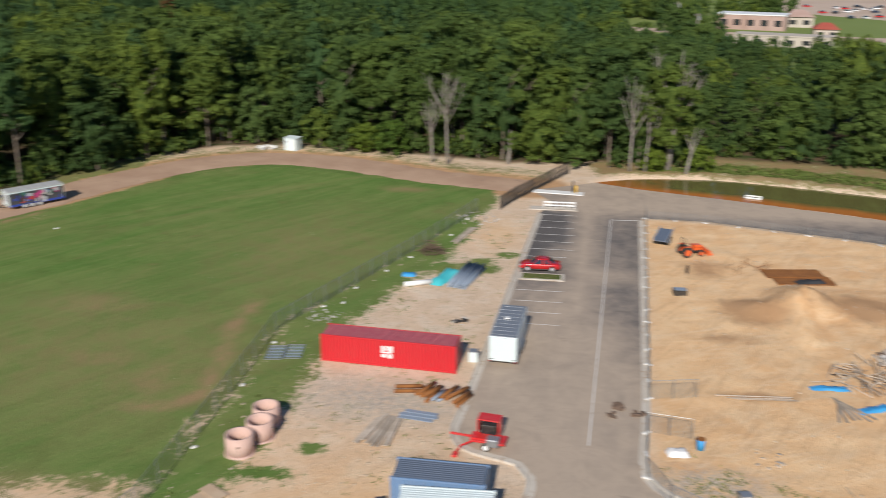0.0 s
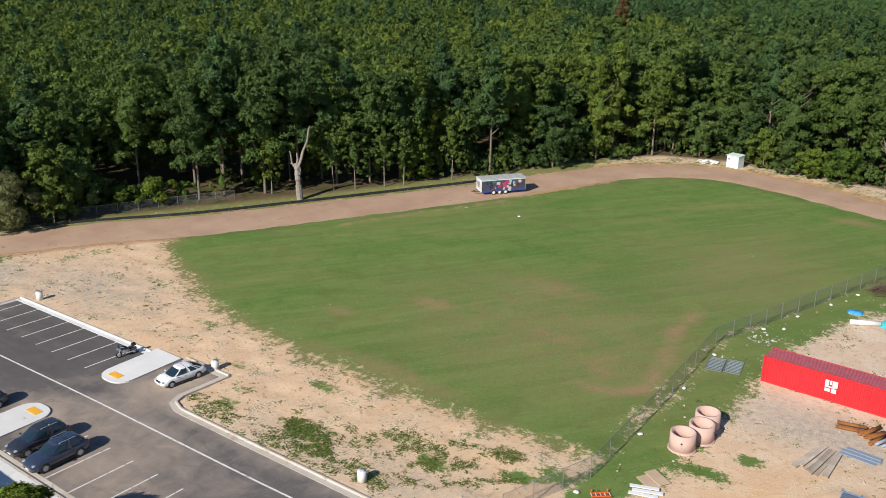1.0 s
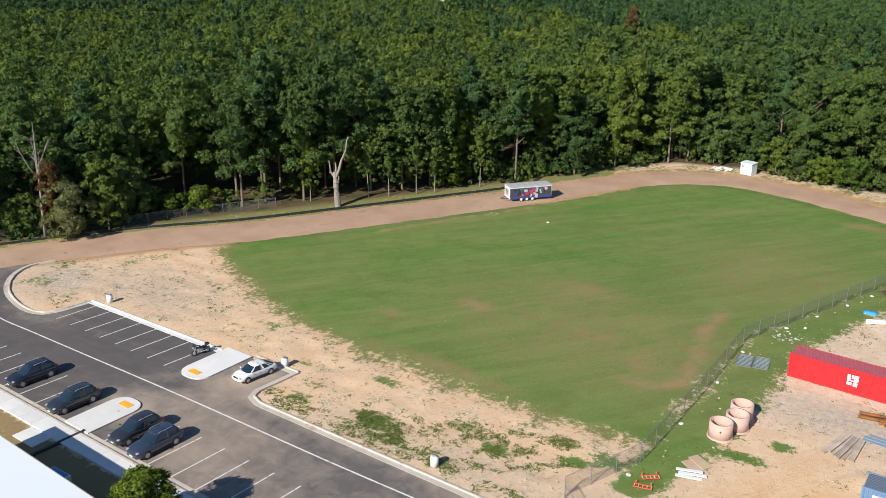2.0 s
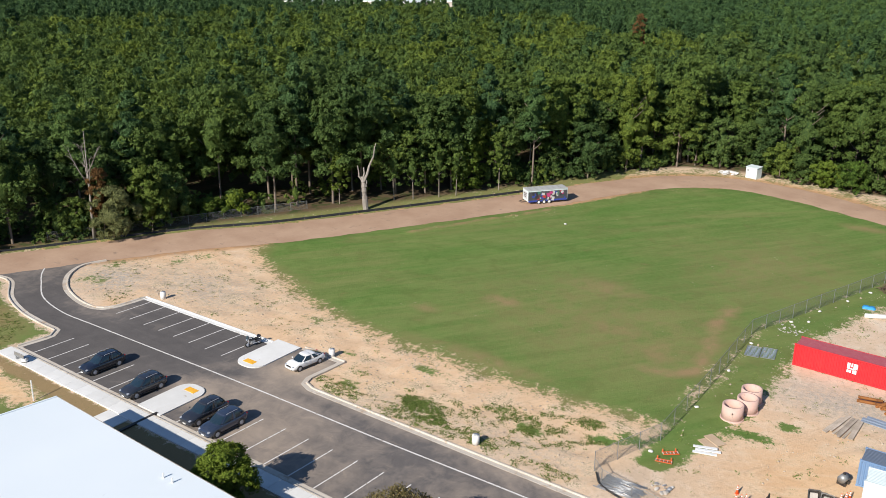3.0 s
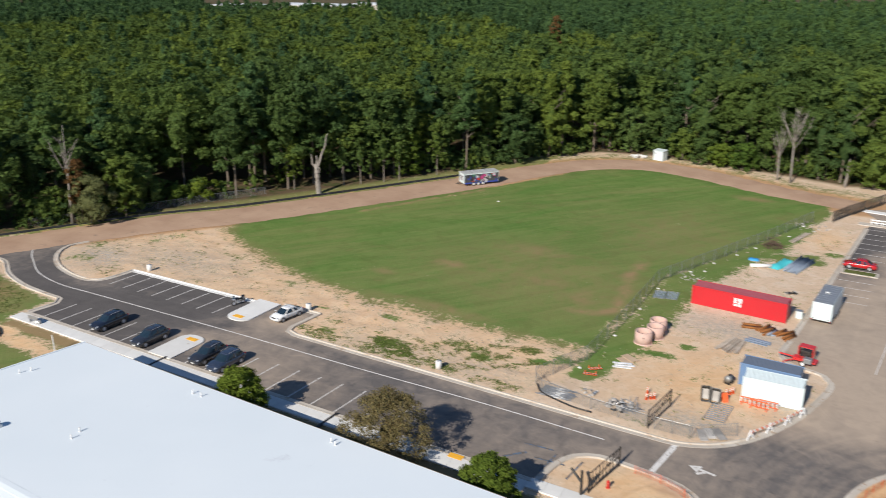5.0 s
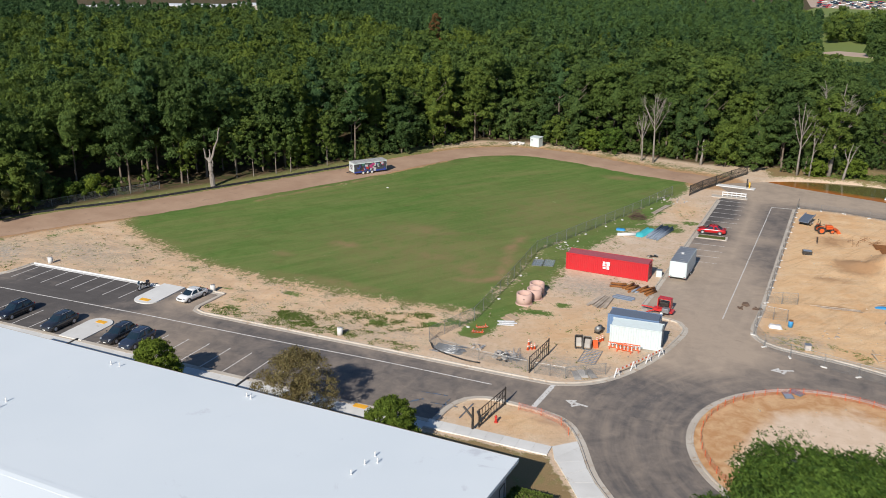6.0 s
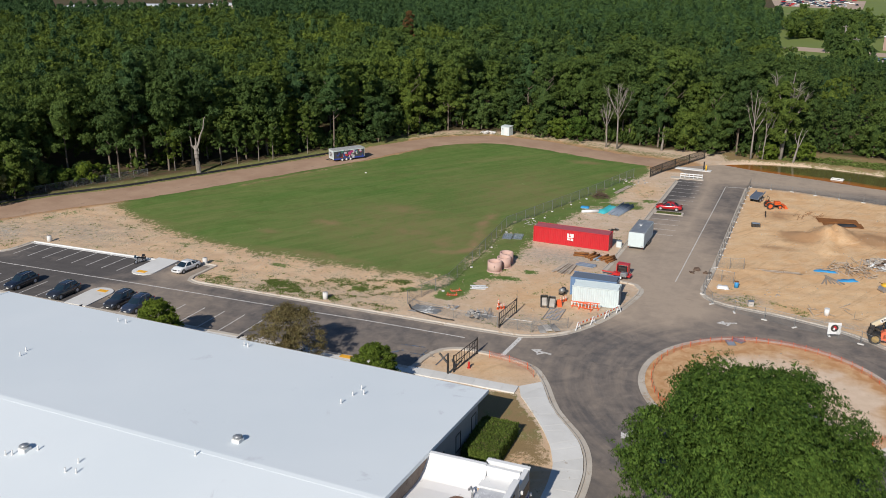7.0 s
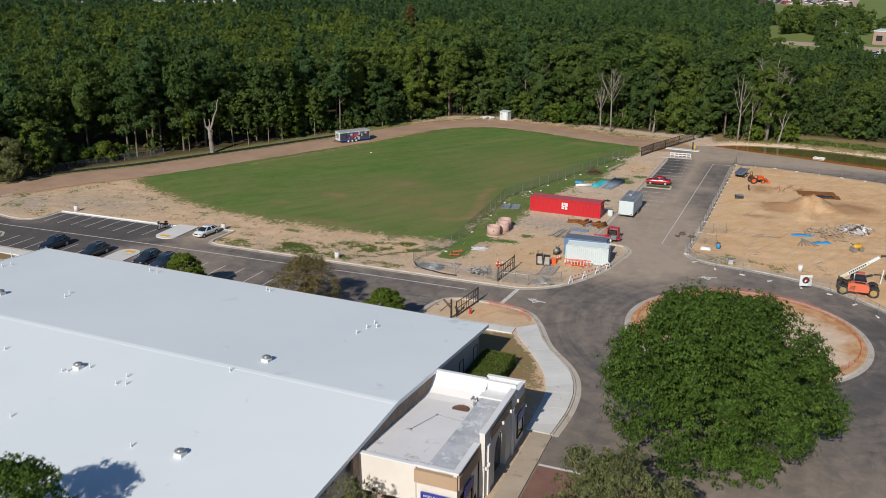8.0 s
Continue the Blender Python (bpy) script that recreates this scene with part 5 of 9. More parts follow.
def road_arrow(x, y, turn, length=2.6):
    g = Geo()
    g.box((-length * 0.2, 0, 0), (length * 0.6, 0.3, 0.006))
    g.prism([(length * 0.08, -0.62), (length * 0.5, 0.0), (length * 0.08, 0.62)], -0.003, 0.003)
    g.box((-length * 0.05, 0.45, 0), (1.0, 0.3, 0.005), (0, 0, 55))
    ob = part("arrow_marking", g, M_STRIPE, road, "worn white arrow painted on the asphalt")
    ob.matrix_basis = pose(x, y, 0.008, 0, 0, turn)


road_arrow(3.4, -3.0, 170)
road_arrow(22.6, 13.8, 200)
road_arrow(16.2, -17.4, 250)
stripe(44.0, -34.0, 46.0, -34.6, 0.15)
stripe(44.0, -34.0, 43.8, -36.0, 0.15)

# ---------------------------------------------------------------- roof fittings and entrance block of the school
M_PVC = paint("white plastic pipe", (0.72, 0.72, 0.70), 0.5, 0, 0, 0.15)
M_STEEL = paint("dull galvanised steel", (0.42, 0.43, 0.44), 0.45, 0, 0.7, 0.2)
M_CREAM = surface("cream stucco", (0.66, 0.61, 0.54), (0.74, 0.70, 0.64), 0.6, 0.9, 0, 0.15, (0.58, 0.52, 0.45), 0.64, 0.06, 0.3)
M_TANSTUCCO = surface("tan stucco band", (0.40, 0.28, 0.18), (0.46, 0.33, 0.22), 0.6, 0.9, 0, 0.15, None, 0.6, 0.06, 0.3)
M_PARAPET = surface("white parapet coating", (0.72, 0.72, 0.71), (0.80, 0.80, 0.79), 0.5, 0.6, 0, 0.05, (0.60, 0.59, 0.57), 0.63, 0.05, 0.3)
M_OLDROOF = surface("stained white flat roof", (0.76, 0.74, 0.72), (0.84, 0.82, 0.80), 0.35, 0.7, 0, 0.1, (0.50, 0.48, 0.47), 0.62, 0.08, 0.3)
M_GREYROOF = surface("weathered grey roof coating", (0.36, 0.37, 0.39), (0.62, 0.63, 0.65), 0.9, 0.8, 0, 0.1, (0.72, 0.73, 0.74), 0.52, 0.14, 0.3)
M_BLUE = paint("blue banner vinyl", (0.02, 0.03, 0.28), 0.45, 0, 0, 0.1)
M_DARK = paint("black metal", (0.015, 0.015, 0.016), 0.5, 0, 0.0, 0.2)
M_RUSTSTAIN = surface("rust stain", (0.16, 0.08, 0.05), (0.22, 0.12, 0.08), 2.0, 0.9)


def on_roof(x, y):
    """The roof's point over the plan point x, y, in the turned building's own measure."""
    p = school.matrix_basis.inverted() @ Vector((x, y, 0))
    return pose(p.x, p.y, roof_height(p.y))


def roof_height(y):
    return EAVE + (RIDGE_Z - EAVE) * (1 - abs(y - RIDGE_Y) / abs((N_Y if y > RIDGE_Y else S_Y) - RIDGE_Y))


# ground strip coloured nearly black to stand for the school's shade
M_WALLSHADE = surface("painted wall shade", (0.035, 0.034, 0.02), (0.06, 0.065, 0.028), 1.0, 0.95, 0, 0.5, (0.025, 0.02, 0.014), 0.55, 0.2, 0.2)
structure("planting_bed", Geo().prism([(-55.8, -21.6), (-9.0, -21.6), (-9.0, -17.6), (-55.8, -17.6)], -0.1, 0.07), M_WALLSHADE, "strip by the school wall painted dark as its shade", "planting bed")
for x in (-56.0, -31.2):
    structure("trench_drain", Geo().box((x, -16.4, 0.09), (0.34, 8.2, 0.16), bev=0.02), M_DARK, "black drain channel crossing the footpath", "drain")


def vent_pipe(x, y, h=0.42):
    g = Geo().cyl((0, 0, -0.05), 0.14, 0.1, 10, 0.09).cyl((0, 0, 0), 0.06, h, 10, inner=0.04)
    ob = part("vent_pipe", g, M_PVC, school, "white plastic vent pipe", True)
    ob.matrix_basis = on_roof(x, y)


for p in ((-41.6, -35.1), (-42.1, -33.9), (-22.9, -23.0), (-23.5, -22.8), (-40.1, -22.9), (-39.0, -22.9), (-7.6, -30.9), (-7.4, -29.0), (-7.3, -27.4), (-6.6, -28.3), (-36.5, -48.0), (-28.1, -49.4), (-27.6, -49.2), (-26.1, -48.0), (-21.8, -49.5), (-20.9, -49.3), (-21.7, -48.2), (-13.5, -44.2), (-14.1, -56.7), (-26.6, -56.7), (-57.0, -29.5), (-56.6, -28.5)):
    vent_pipe(*p)
for x, y in ((-27.1, -48.4), (-11.7, -41.0), (-9.7, -56.3), (-48.4, -37.5)):
    fan = part("exhaust_fan", Geo().box((0, 0, 0.1), (0.75, 0.75, 0.42), bev=0.03), M_PVC, school, "white boxed roof exhaust fan")
    fan.matrix_basis = on_roof(x, y)
    g = Geo().cyl((0, 0, 0.3), 0.33, 0.16, 16, 0.4).cyl((0, 0, 0.46), 0.42, 0.14, 16, 0.16)
    part("hood", g, M_STEEL, fan, "round galvanised fan hood", True)


def window(parent, x, y, z, w, h, turn, glass=None):
    """A framed pane set into a wall that faces turn degrees (0: towards -y)."""
    g = Geo()
    for s in (-1, 1):
        g.box((s * w / 2, 0, 0), (0.07, 0.12, h + 0.07)).box((0, 0, s * h / 2), (w + 0.07, 0.12, 0.07))
    ob = part("window", g, M_DARK, parent)
    ob.matrix_basis = pose(x, y, z, 0, 0, turn)
    part("pane", Geo().box((0, 0.02, 0), (w, 0.03, h)), glass or M_GLASS, ob)


for y in (-24.2, -28.0, -31.8):
    window(school, E_X - 0.76, y, 1.9, 1.1, 1.7, 90)
for i in range(16):
    window(school, W_X + 3.5 + i * 3.7, N_Y - 0.76, 1.9, 1.5, 1.4, 180)


def lettering(text, parent, m, size):
    """Flat raised letters in the built-in font, as a mesh."""
    cu = bpy.data.curves.new("lettering", "FONT")
    cu.body, cu.size, cu.extrude, cu.align_x, cu.align_y = text, size, 0.008, "CENTER", "CENTER"
    tmp = bpy.data.objects.new("lettering", cu)
    me = bpy.data.meshes.new_from_object(tmp)
    bpy.data.objects.remove(tmp)
    me.materials.clear()
    me.materials.append(M_PVC)
    ob = new("lettering", me)
    ob.parent = parent
    ob.matrix_basis = m
    return ob


def entrance_block():
    """The flat-roofed stucco entrance with its parapets, portal arch and corner towers."""
    ob = thing("entrance_block", "cream stucco school entrance block with white parapets", "building", pose(-0.3, 0, 0))
    x0, x1, ys, yn = 2.8, 11.2, -50.5, -35.6
    low, top = 4.35, 5.0
    fall = [(ys + 0.3, 4.86), (-44.0, 4.42), (-38.6, 4.02), (-37.6, 4.08), (-36.8, 4.42), (-36.2, 4.9), (yn - 0.28, 5.3)]
    prof = fall + [(y, z - 0.2) for y, z in fall[::-1]]
    part("roof", Geo().loft([[(x, y, z) for y, z in prof] for x in (x0 - 0.35, 8.5)]), M_OLDROOF, ob, "stained white roof swept up to a tall parapet")
    edge = [(ys + 0.3, 4.88), (-44.0, 4.62), (-37.6, 4.5)]
    part("roof_strip", Geo().loft([[(x, y, z) for y, z in edge + [(y, z - 0.5) for y, z in edge[::-1]]] for x in (8.5, x1 - 0.2)]), M_GREYROOF, ob, "weathered grey roof strip behind the front parapet")
    g = Geo().box(((x0 + 7.8) / 2, ys + 0.15, top / 2 + 0.9), (7.8 - x0, 0.3, top - 1.8))
    g.box((4.2, ys + 0.15, 1.0), (0.3, 0.3, 2.2)).box((7.6, ys + 0.15, 1.0), (0.4, 0.3, 2.2))
    part("wall", g, M_CREAM, ob, "cream stucco wall over an open porch")
    part("wall", Geo().box(((x0 + x1) / 2, yn - 0.15, top / 2), (x1 - x0, 0.3, top + 0.8)), M_PARAPET, ob, "white coated back of the tall parapet")
    # front wall with openings
    g = Geo()
    g.box((x1 - 0.15, -48.2, 3.9), (0.3, 4.6, 2.2)).box((x1 - 0.15, -50.2, 1.4), (0.3, 0.6, 2.9)).box((x1 - 0.15, -46.3, 1.4), (0.3, 0.8, 2.9)).box((x1 - 0.15, -48.2, 0.4), (0.3, 4.0, 0.9))
    part("wall", g, M_CREAM, ob, "cream stucco front wall")
    part("band", Geo().box((9.5, ys - 0.02, 4.25), (3.5, 0.34, 1.1)), M_TANSTUCCO, ob, "tan stucco band")
    part("band", Geo().box((x1 + 0.02, -48.2, 4.25), (0.34, 4.6, 1.1)), M_TANSTUCCO, ob)
    part("wall", Geo().box((9.5, ys + 0.16, 1.85), (3.3, 0.3, 3.7)), M_CREAM, ob)
    # portal with an arch
    g = Geo()
    yc, half, spring = -41.7, 1.5, 2.6
    outer = [(-4.0, 0), (-4.0, 5.9), (4.0, 5.9), (4.0, 0)]
    arch = [(half * math.cos(radians(a)), spring + half * math.sin(radians(a))) for a in range(0, 181, 15)]
    ring = [(4.0, 0.0), (4.0, 5.9), (-4.0, 5.9), (-4.0, 0.0), (-half, 0.0)] + arch[::-1] + [(half, 0.0)]
    g.loft([[(xx, yc + y, z) for y, z in ring] for xx in (x1 + 0.05, x1 + 0.5)])
    portal = part("portal", g, M_CREAM, ob, "tall stucco portal with a round arch")
    part("frieze", Geo().box((x1 + 0.53, yc, 5.1), (0.08, 5.6, 0.9), bev=0.03), M_TANSTUCCO, portal)
    part("door_glass", Geo().box((x1 + 0.0, yc, 1.9), (0.06, 3.0, 3.9)), M_GLASS, portal, "dark glazed entrance doors")
    for y in (-3.2, 3.2):
        part("pilaster", Geo().box((x1 + 0.58, yc + y, 2.3), (0.16, 0.45, 4.6), bev=0.03), M_PARAPET, portal)
    # corner tower
    tower = part("tower", Geo().box((10.0, -36.2, 2.3), (3.4, 2.6, 4.6)).box((10.0, -35.05, 5.0), (3.4, 0.3, 0.8)).box((11.55, -36.35, 5.0), (0.3, 2.3, 0.8)), M_PARAPET, ob, "square corner tower in cream and tan")
    part("band", Geo().box((10.0, -36.2, 3.9), (3.46, 2.66, 0.9)), M_TANSTUCCO, tower)
    # copings, each its own piece
    for c, s in (((5.4, ys + 0.15, top + 0.06), (4.9, 0.45, 0.12)), ((9.5, ys + 0.15, top + 0.1), (3.7, 0.5, 0.16)), ((x1 - 0.1, -48.0, top + 0.105), (0.55, 4.3, 0.16)), ((x1 + 0.28, yc, 5.95), (0.52, 8.2, 0.14)), ((10.0, -35.0, 5.45), (3.6, 0.45, 0.14)), ((11.55, -36.4, 5.45), (0.42, 2.3, 0.14)), ((5.7, yn - 0.15, top + 0.45), (5.4, 0.42, 0.1))):
        part("coping", Geo().box(c, s, bev=0.03), M_PARAPET, ob)
    for y in (-48.4, -36.2):
        b = part("banner", Geo().box((x1 + (0.2 if y < -40 else 0.62), y, 2.8), (0.06, 1.9, 0.9)), M_BLUE, ob, "blue vinyl banner over a window")
        window(ob, x1 + (0.14 if y < -40 else 0.56), y, 1.6, 1.6, 1.6, 90)
    sign = part("sign_board", Geo().box((9.6, ys - 0.22, 2.6), (2.6, 0.08, 0.9), bev=0.02), M_BLUE, ob, "blue sign with white capital lettering")
    lettering("MIDDLE SCHOOL", sign, pose(9.6, ys - 0.265, 2.72, 90, 0, 0), 0.27)
    part("lettering_bar", Geo().box((9.6, ys - 0.27, 2.4), (1.4, 0.02, 0.14)), M_PVC, sign)
    for y, z in ((-37.6, 4.9), (-39.6, 4.9), (-41.7, 4.9), (-35.1, 3.2), (-45.2, 3.0), (-45.9, 3.0)):
        lamp = part("wall_lamp", Geo().box((x1 + 0.72, y, z), (0.2, 0.14, 0.3), bev=0.03), M_PVC, ob, "small white wall floodlight")
        part("bracket", Geo().box((x1 + 0.56, y, z + 0.06), (0.16, 0.06, 0.06)), M_STEEL, lamp)
    part("drain_stain", Geo().cyl((7.3, -39.5, 4.1), 0.8, 0.01, 14, 0.75), M_RUSTSTAIN, ob, "brown stain on the flat roof")
    part("roof_duct", Geo().tube([(8.2, -38.5, 4.0), (8.2, -38.5, 4.6), (8.0, -38.2, 4.8), (7.8, -38.2, 4.5)], 0.1, 8), M_STEEL, ob, "bent galvanised vent", True)
    for a, b in (((4.9, -45.0, 4.56), (5.9, -41.5, 4.3)), ((5.9, -41.5, 4.3), (8.5, -41.9, 4.34))):
        part("conduit", Geo().tube([a, b], 0.02, 6), M_STEEL, ob)
    for x, y, z in ((4.9, -45.0, 4.5), (5.9, -41.5, 4.22)):
        part("junction_box", Geo().box((x, y, z + 0.06), (0.2, 0.16, 0.14), bev=0.02), M_STEEL, ob)
    return ob


entrance_block()

# ---------------------------------------------------------------- vehicles
M_TYRE = paint("black tyre rubber", (0.018, 0.018, 0.018), 0.85, 0, 0, 0.3)
M_RIM = paint("silver alloy", (0.55, 0.55, 0.57), 0.35, 0, 0.3, 0.1)
M_LAMP = paint("clear headlamp", (0.38, 0.40, 0.44), 0.1, 0.5, 0.2, 0.05)
M_TAIL = paint("red tail lamp", (0.30, 0.01, 0.01), 0.15, 0.5, 0.0, 0.05)
M_CARGLASS = paint("tinted car glass", (0.012, 0.026, 0.040), 0.03, 0.4, 0.0, 0.03)
M_TRIM = paint("black plastic trim", (0.02, 0.02, 0.02), 0.6, 0, 0, 0.2)


def wheel(parent, x, y, r, w, rim=None, name="wheel", tyre=None):
    s = 1 if y > 0 else -1
    g = Geo()
    prof = [(r * 0.62, -w / 2), (r * 0.9, -w / 2), (r, -w * 0.3), (r, w * 0.3), (r * 0.9, w / 2), (r * 0.62, w / 2)]
    n = 18
    rings = []
    for i in range(n + 1):
        a = 2 * math.pi * i / n
        rings.append([(q * math.cos(a), d, q * math.sin(a)) for q, d in prof])
    g.loft(rings, False)
    ob = part(name, g, tyre or M_TYRE, parent, "", True)
    ob.matrix_basis = pose(x, y, r)
    g = Geo().cyl((0, s * w * 0.36, 0), r * 0.63, 0.02, 14, rot=(-90 * s, 0, 0)).cyl((0, s * w * 0.38, 0), r * 0.16, 0.05, 8, rot=(-90 * s, 0, 0))
    for k in range(5):
        g.box((math.cos(k * 1.257) * r * 0.36, s * w * 0.42, math.sin(k * 1.257) * r * 0.36), (r * 0.5, 0.03, r * 0.13), (0, -math.degrees(k * 1.257), 0))
    part("rim", g, rim or M_RIM, ob)
    return ob


def rounded_ring(cx, lx, hw, z, p=4.5):
    """A rounded rectangle in plan round cx, of half length lx and half width hw: 48 points, evenly spaced along its sides."""
    quarter = [0.0, 0.27, 0.54, 0.80] + [math.acos((0.85 * (1 - j / 8)) ** (p / 2)) for j in range(1, 8)] + [math.pi / 2 - 0.02]
    turn = quarter + [math.pi / 2] + [math.pi - q for q in quarter[:0:-1]]
    turn += [math.pi + q for q in turn]
    out = []
    for a in turn:
        c, q = math.cos(a), math.sin(a)
        out.append((cx + lx * math.copysign(abs(c) ** (2 / p), c), hw * math.copysign(abs(q) ** (2 / p), q), z))
    return out


def car(name, label, m, body_paint, L, W, H, belt, hood, shape, rails=False):
    """A car with its front towards +x. shape: windscreen base, roof front, roof rear, rear glass base, as parts of the length."""
    ob = thing(name, label, "car", m, "parked cars")
    hw = W / 2
    st = [(-0.5, 0.70, 0.66, 0.46), (-0.492, 0.84, belt * 0.84, 0.36), (-0.475, 0.92, belt * 0.95, 0.30), (-0.42, 0.98, belt, 0.24), (-0.3, 1.0, belt + 0.01, 0.22), (-0.1, 1.0, belt, 0.22), (0.1, 1.0, belt - 0.01, 0.22), (shape[0] - 0.02, 1.0, belt - 0.03, 0.22), (shape[0] + 0.08, 0.99, hood + 0.01, 0.22), (0.38, 0.97, hood - 0.05, 0.23), (0.44, 0.92, hood - 0.12, 0.25), (0.48, 0.82, hood - 0.22, 0.28), (0.495, 0.70, hood - 0.33, 0.34), (0.5, 0.58, 0.56, 0.42)]
    rings = []
    for px, k, zt, zb in st:
        w, zm = hw * k, zb + (zt - zb) * 0.58
        side = [(0.80, zb), (0.95, zb + 0.07), (1.0, zb + (zt - zb) * 0.35), (1.0, zm), (0.97, zt - 0.10), (0.91, zt - 0.035), (0.80, zt), (0.45, zt + 0.025)]
        rings.append([(px * L, -w * q, z) for q, z in side] + [(px * L, w * q, z) for q, z in side[::-1]])
    body = part("body", Geo().loft(rings), body_paint, ob, "", True)
    a, b, c, d = (q * L for q in shape)
    zb, zr = belt - 0.04, H - 0.06
    wb, wt = hw * 0.93, hw * 0.74
    levels = []
    for k in range(6):
        t = k / 5
        e = t ** 1.25
        x0, x1 = d + (c - d) * e, a + (b - a) * t
        levels.append(rounded_ring((x0 + x1) / 2, (x1 - x0) / 2, wb + (wt - wb) * t ** 1.3, zb + (zr - zb) * t))
    cabin = part("cabin", Geo().loft(levels), body_paint, ob, "", True)
    mid = Vector(((a + d) / 2, 0, (zb + zr) / 2))

    def pane(nm, i0, i1, k0=0, k1=5):
        grid = []
        for k in range(k0, k1 + 1):
            row = []
            for i in range(i0, i1 + 1):
                p = Vector(levels[k][i % 48])
                if k == k0 or k == k1:
                    q = Vector(levels[k + (1 if k == k0 else -1)][i % 48])
                    p = p + (q - p) * 0.35
                out = Vector((p.x - mid.x, p.y * 2.0, 0)).normalized()
                row.append(p + out * 0.015)
            grid.append(row)
        n = i1 - i0 + 1
        part(nm, Geo().add([p for r in grid for p in r], [(k * n + i, k * n + i + 1, (k + 1) * n + i + 1, (k + 1) * n + i) for k in range(len(grid) - 1) for i in range(n - 1)]), M_CARGLASS, cabin, "", True)

    pane("windscreen", -3, 3)
    pane("rear_window", 21, 27)
    for i0, i1 in ((4, 11), (37, 44)):
        pane("side_window", i0, i1)
    for i0, i1 in ((13, 18), (30, 35)):
        pane("side_window", i0, i1)
    for i0, i1 in ((19, 20), (28, 29)):
        pane("quarter_window", i0, i1)
    top = [rounded_ring((b + c) / 2, (b - c) / 2 * k, wt * k2, z) for k, k2, z in ((1.0, 1.0, zr - 0.03), (0.99, 0.98, zr + 0.015), (0.93, 0.90, H - 0.015), (0.7, 0.6, H + 0.01), (0.3, 0.25, H + 0.015))]
    part("roof", Geo().loft(top), body_paint, ob, "", True)
    for s in (-1, 1):
        part("mirror", Geo().box((a - 0.35, s * (hw + 0.08), belt + 0.03), (0.14, 0.2, 0.14), bev=0.04), body_paint, body)
        part("headlamp", Geo().box((L * 0.455, s * hw * 0.68, hood - 0.2), (0.26, 0.28, 0.12), (0, 12, s * -18), bev=0.04), M_LAMP, body)
        part("tail_lamp", Geo().box((-L * 0.484, s * hw * 0.72, belt - 0.14), (0.14, 0.3, 0.2), bev=0.04), M_TAIL, body)
        for q in (0.05, -0.13):
            part("door_handle", Geo().box((q * L - 0.15, s * (hw + 0.005), belt - 0.16), (0.2, 0.03, 0.035), bev=0.01), body_paint, body)
        part("sill", Geo().box((0, s * (hw - 0.04), 0.27), (L * 0.46, 0.1, 0.12), bev=0.03), M_TRIM, body)
        if rails:
            part("roof_rail", Geo().tube([(b - 0.3, s * wt * 0.88, H - 0.03), (b - 0.4, s * wt * 0.9, H + 0.04), (c + 0.4, s * wt * 0.9, H + 0.04), (c + 0.3, s * wt * 0.88, H - 0.03)], 0.025, 5), M_RIM, ob)
    part("grille", Geo().box((L * 0.488, 0, 0.64), (0.06, hw * 0.9, 0.2), bev=0.03), M_TRIM, body)
    part("number_plate", Geo().box((L * 0.502, 0, 0.45), (0.02, 0.4, 0.12), bev=0.005), M_PVC, body)
    part("bumper", Geo().box((L * 0.482, 0, 0.36), (0.12, W * 0.72, 0.12), bev=0.05), M_TRIM, body)
    part("bumper", Geo().box((-L * 0.482, 0, 0.40), (0.12, W * 0.78, 0.16), bev=0.05), M_TRIM, body)
    r = 0.38 if H > 1.6 else 0.33
    for px in (0.30, -0.30):
        for s in (-1, 1):
            wheel(ob, px * L, s * (hw - 0.1), r, 0.24)
            part("wheel_arch", Geo().cyl((px * L, s * (hw - 0.165), r), r * 1.12, 0.17, 18, rot=(-90 * s, 0, 0)), M_TRIM, body)
    return ob


P_NAVY = paint("dark navy car paint", (0.010, 0.014, 0.026), 0.16, 1.0, 0.1, 0.05)
P_GREY = paint("dark grey car paint", (0.026, 0.030, 0.040), 0.16, 1.0, 0.2, 0.05)
P_BLUEGREY = paint("blue grey car paint", (0.032, 0.046, 0.080), 0.16, 1.0, 0.2, 0.05)
P_RED = paint("bright red car paint", (0.52, 0.008, 0.012), 0.2, 0.9, 0.2, 0.08)
P_WHITE = paint("white car paint", (0.75, 0.75, 0.74), 0.25, 0.8, 0, 0.06)
SUV = (4.78, 1.92, 1.70, 1.08, 1.0, (0.25, 0.06, -0.36, -0.475), True)
car("parked_suv", "black estate-bodied utility car parked in a marked bay", pose(-69.0, -9.8, 0, 0, 0, -92), P_NAVY, *SUV)
car("parked_suv", "dark grey utility car parked beside the ramp island", pose(-61.0, -10.3, 0, 0, 0, -92), P_GREY, *SUV)
car("parked_suv", "dark grey utility car with a sunroof in a marked bay", pose(-51.7, -10.0, 0, 0, 0, -91), P_GREY, *SUV)
car("parked_suv", "blue grey utility car with silver roof rails", pose(-48.6, -10.3, 0, 0, 0, -91), P_BLUEGREY, *SUV)
car("parked_hatchback", "white hatchback parked at the edge of the sandy ground", pose(-51.9, 3.9, 0, 0, 0, -97), P_WHITE, 4.55, 1.77, 1.46, 0.93, 0.88, (0.28, 0.08, -0.22, -0.46))
car("parked_saloon", "bright red saloon car parked by a grass island", pose(8.3, 62.6, 0, 0, 0, 183), P_RED, 4.6, 1.8, 1.45, 0.92, 0.88, (0.24, 0.08, -0.2, -0.38))


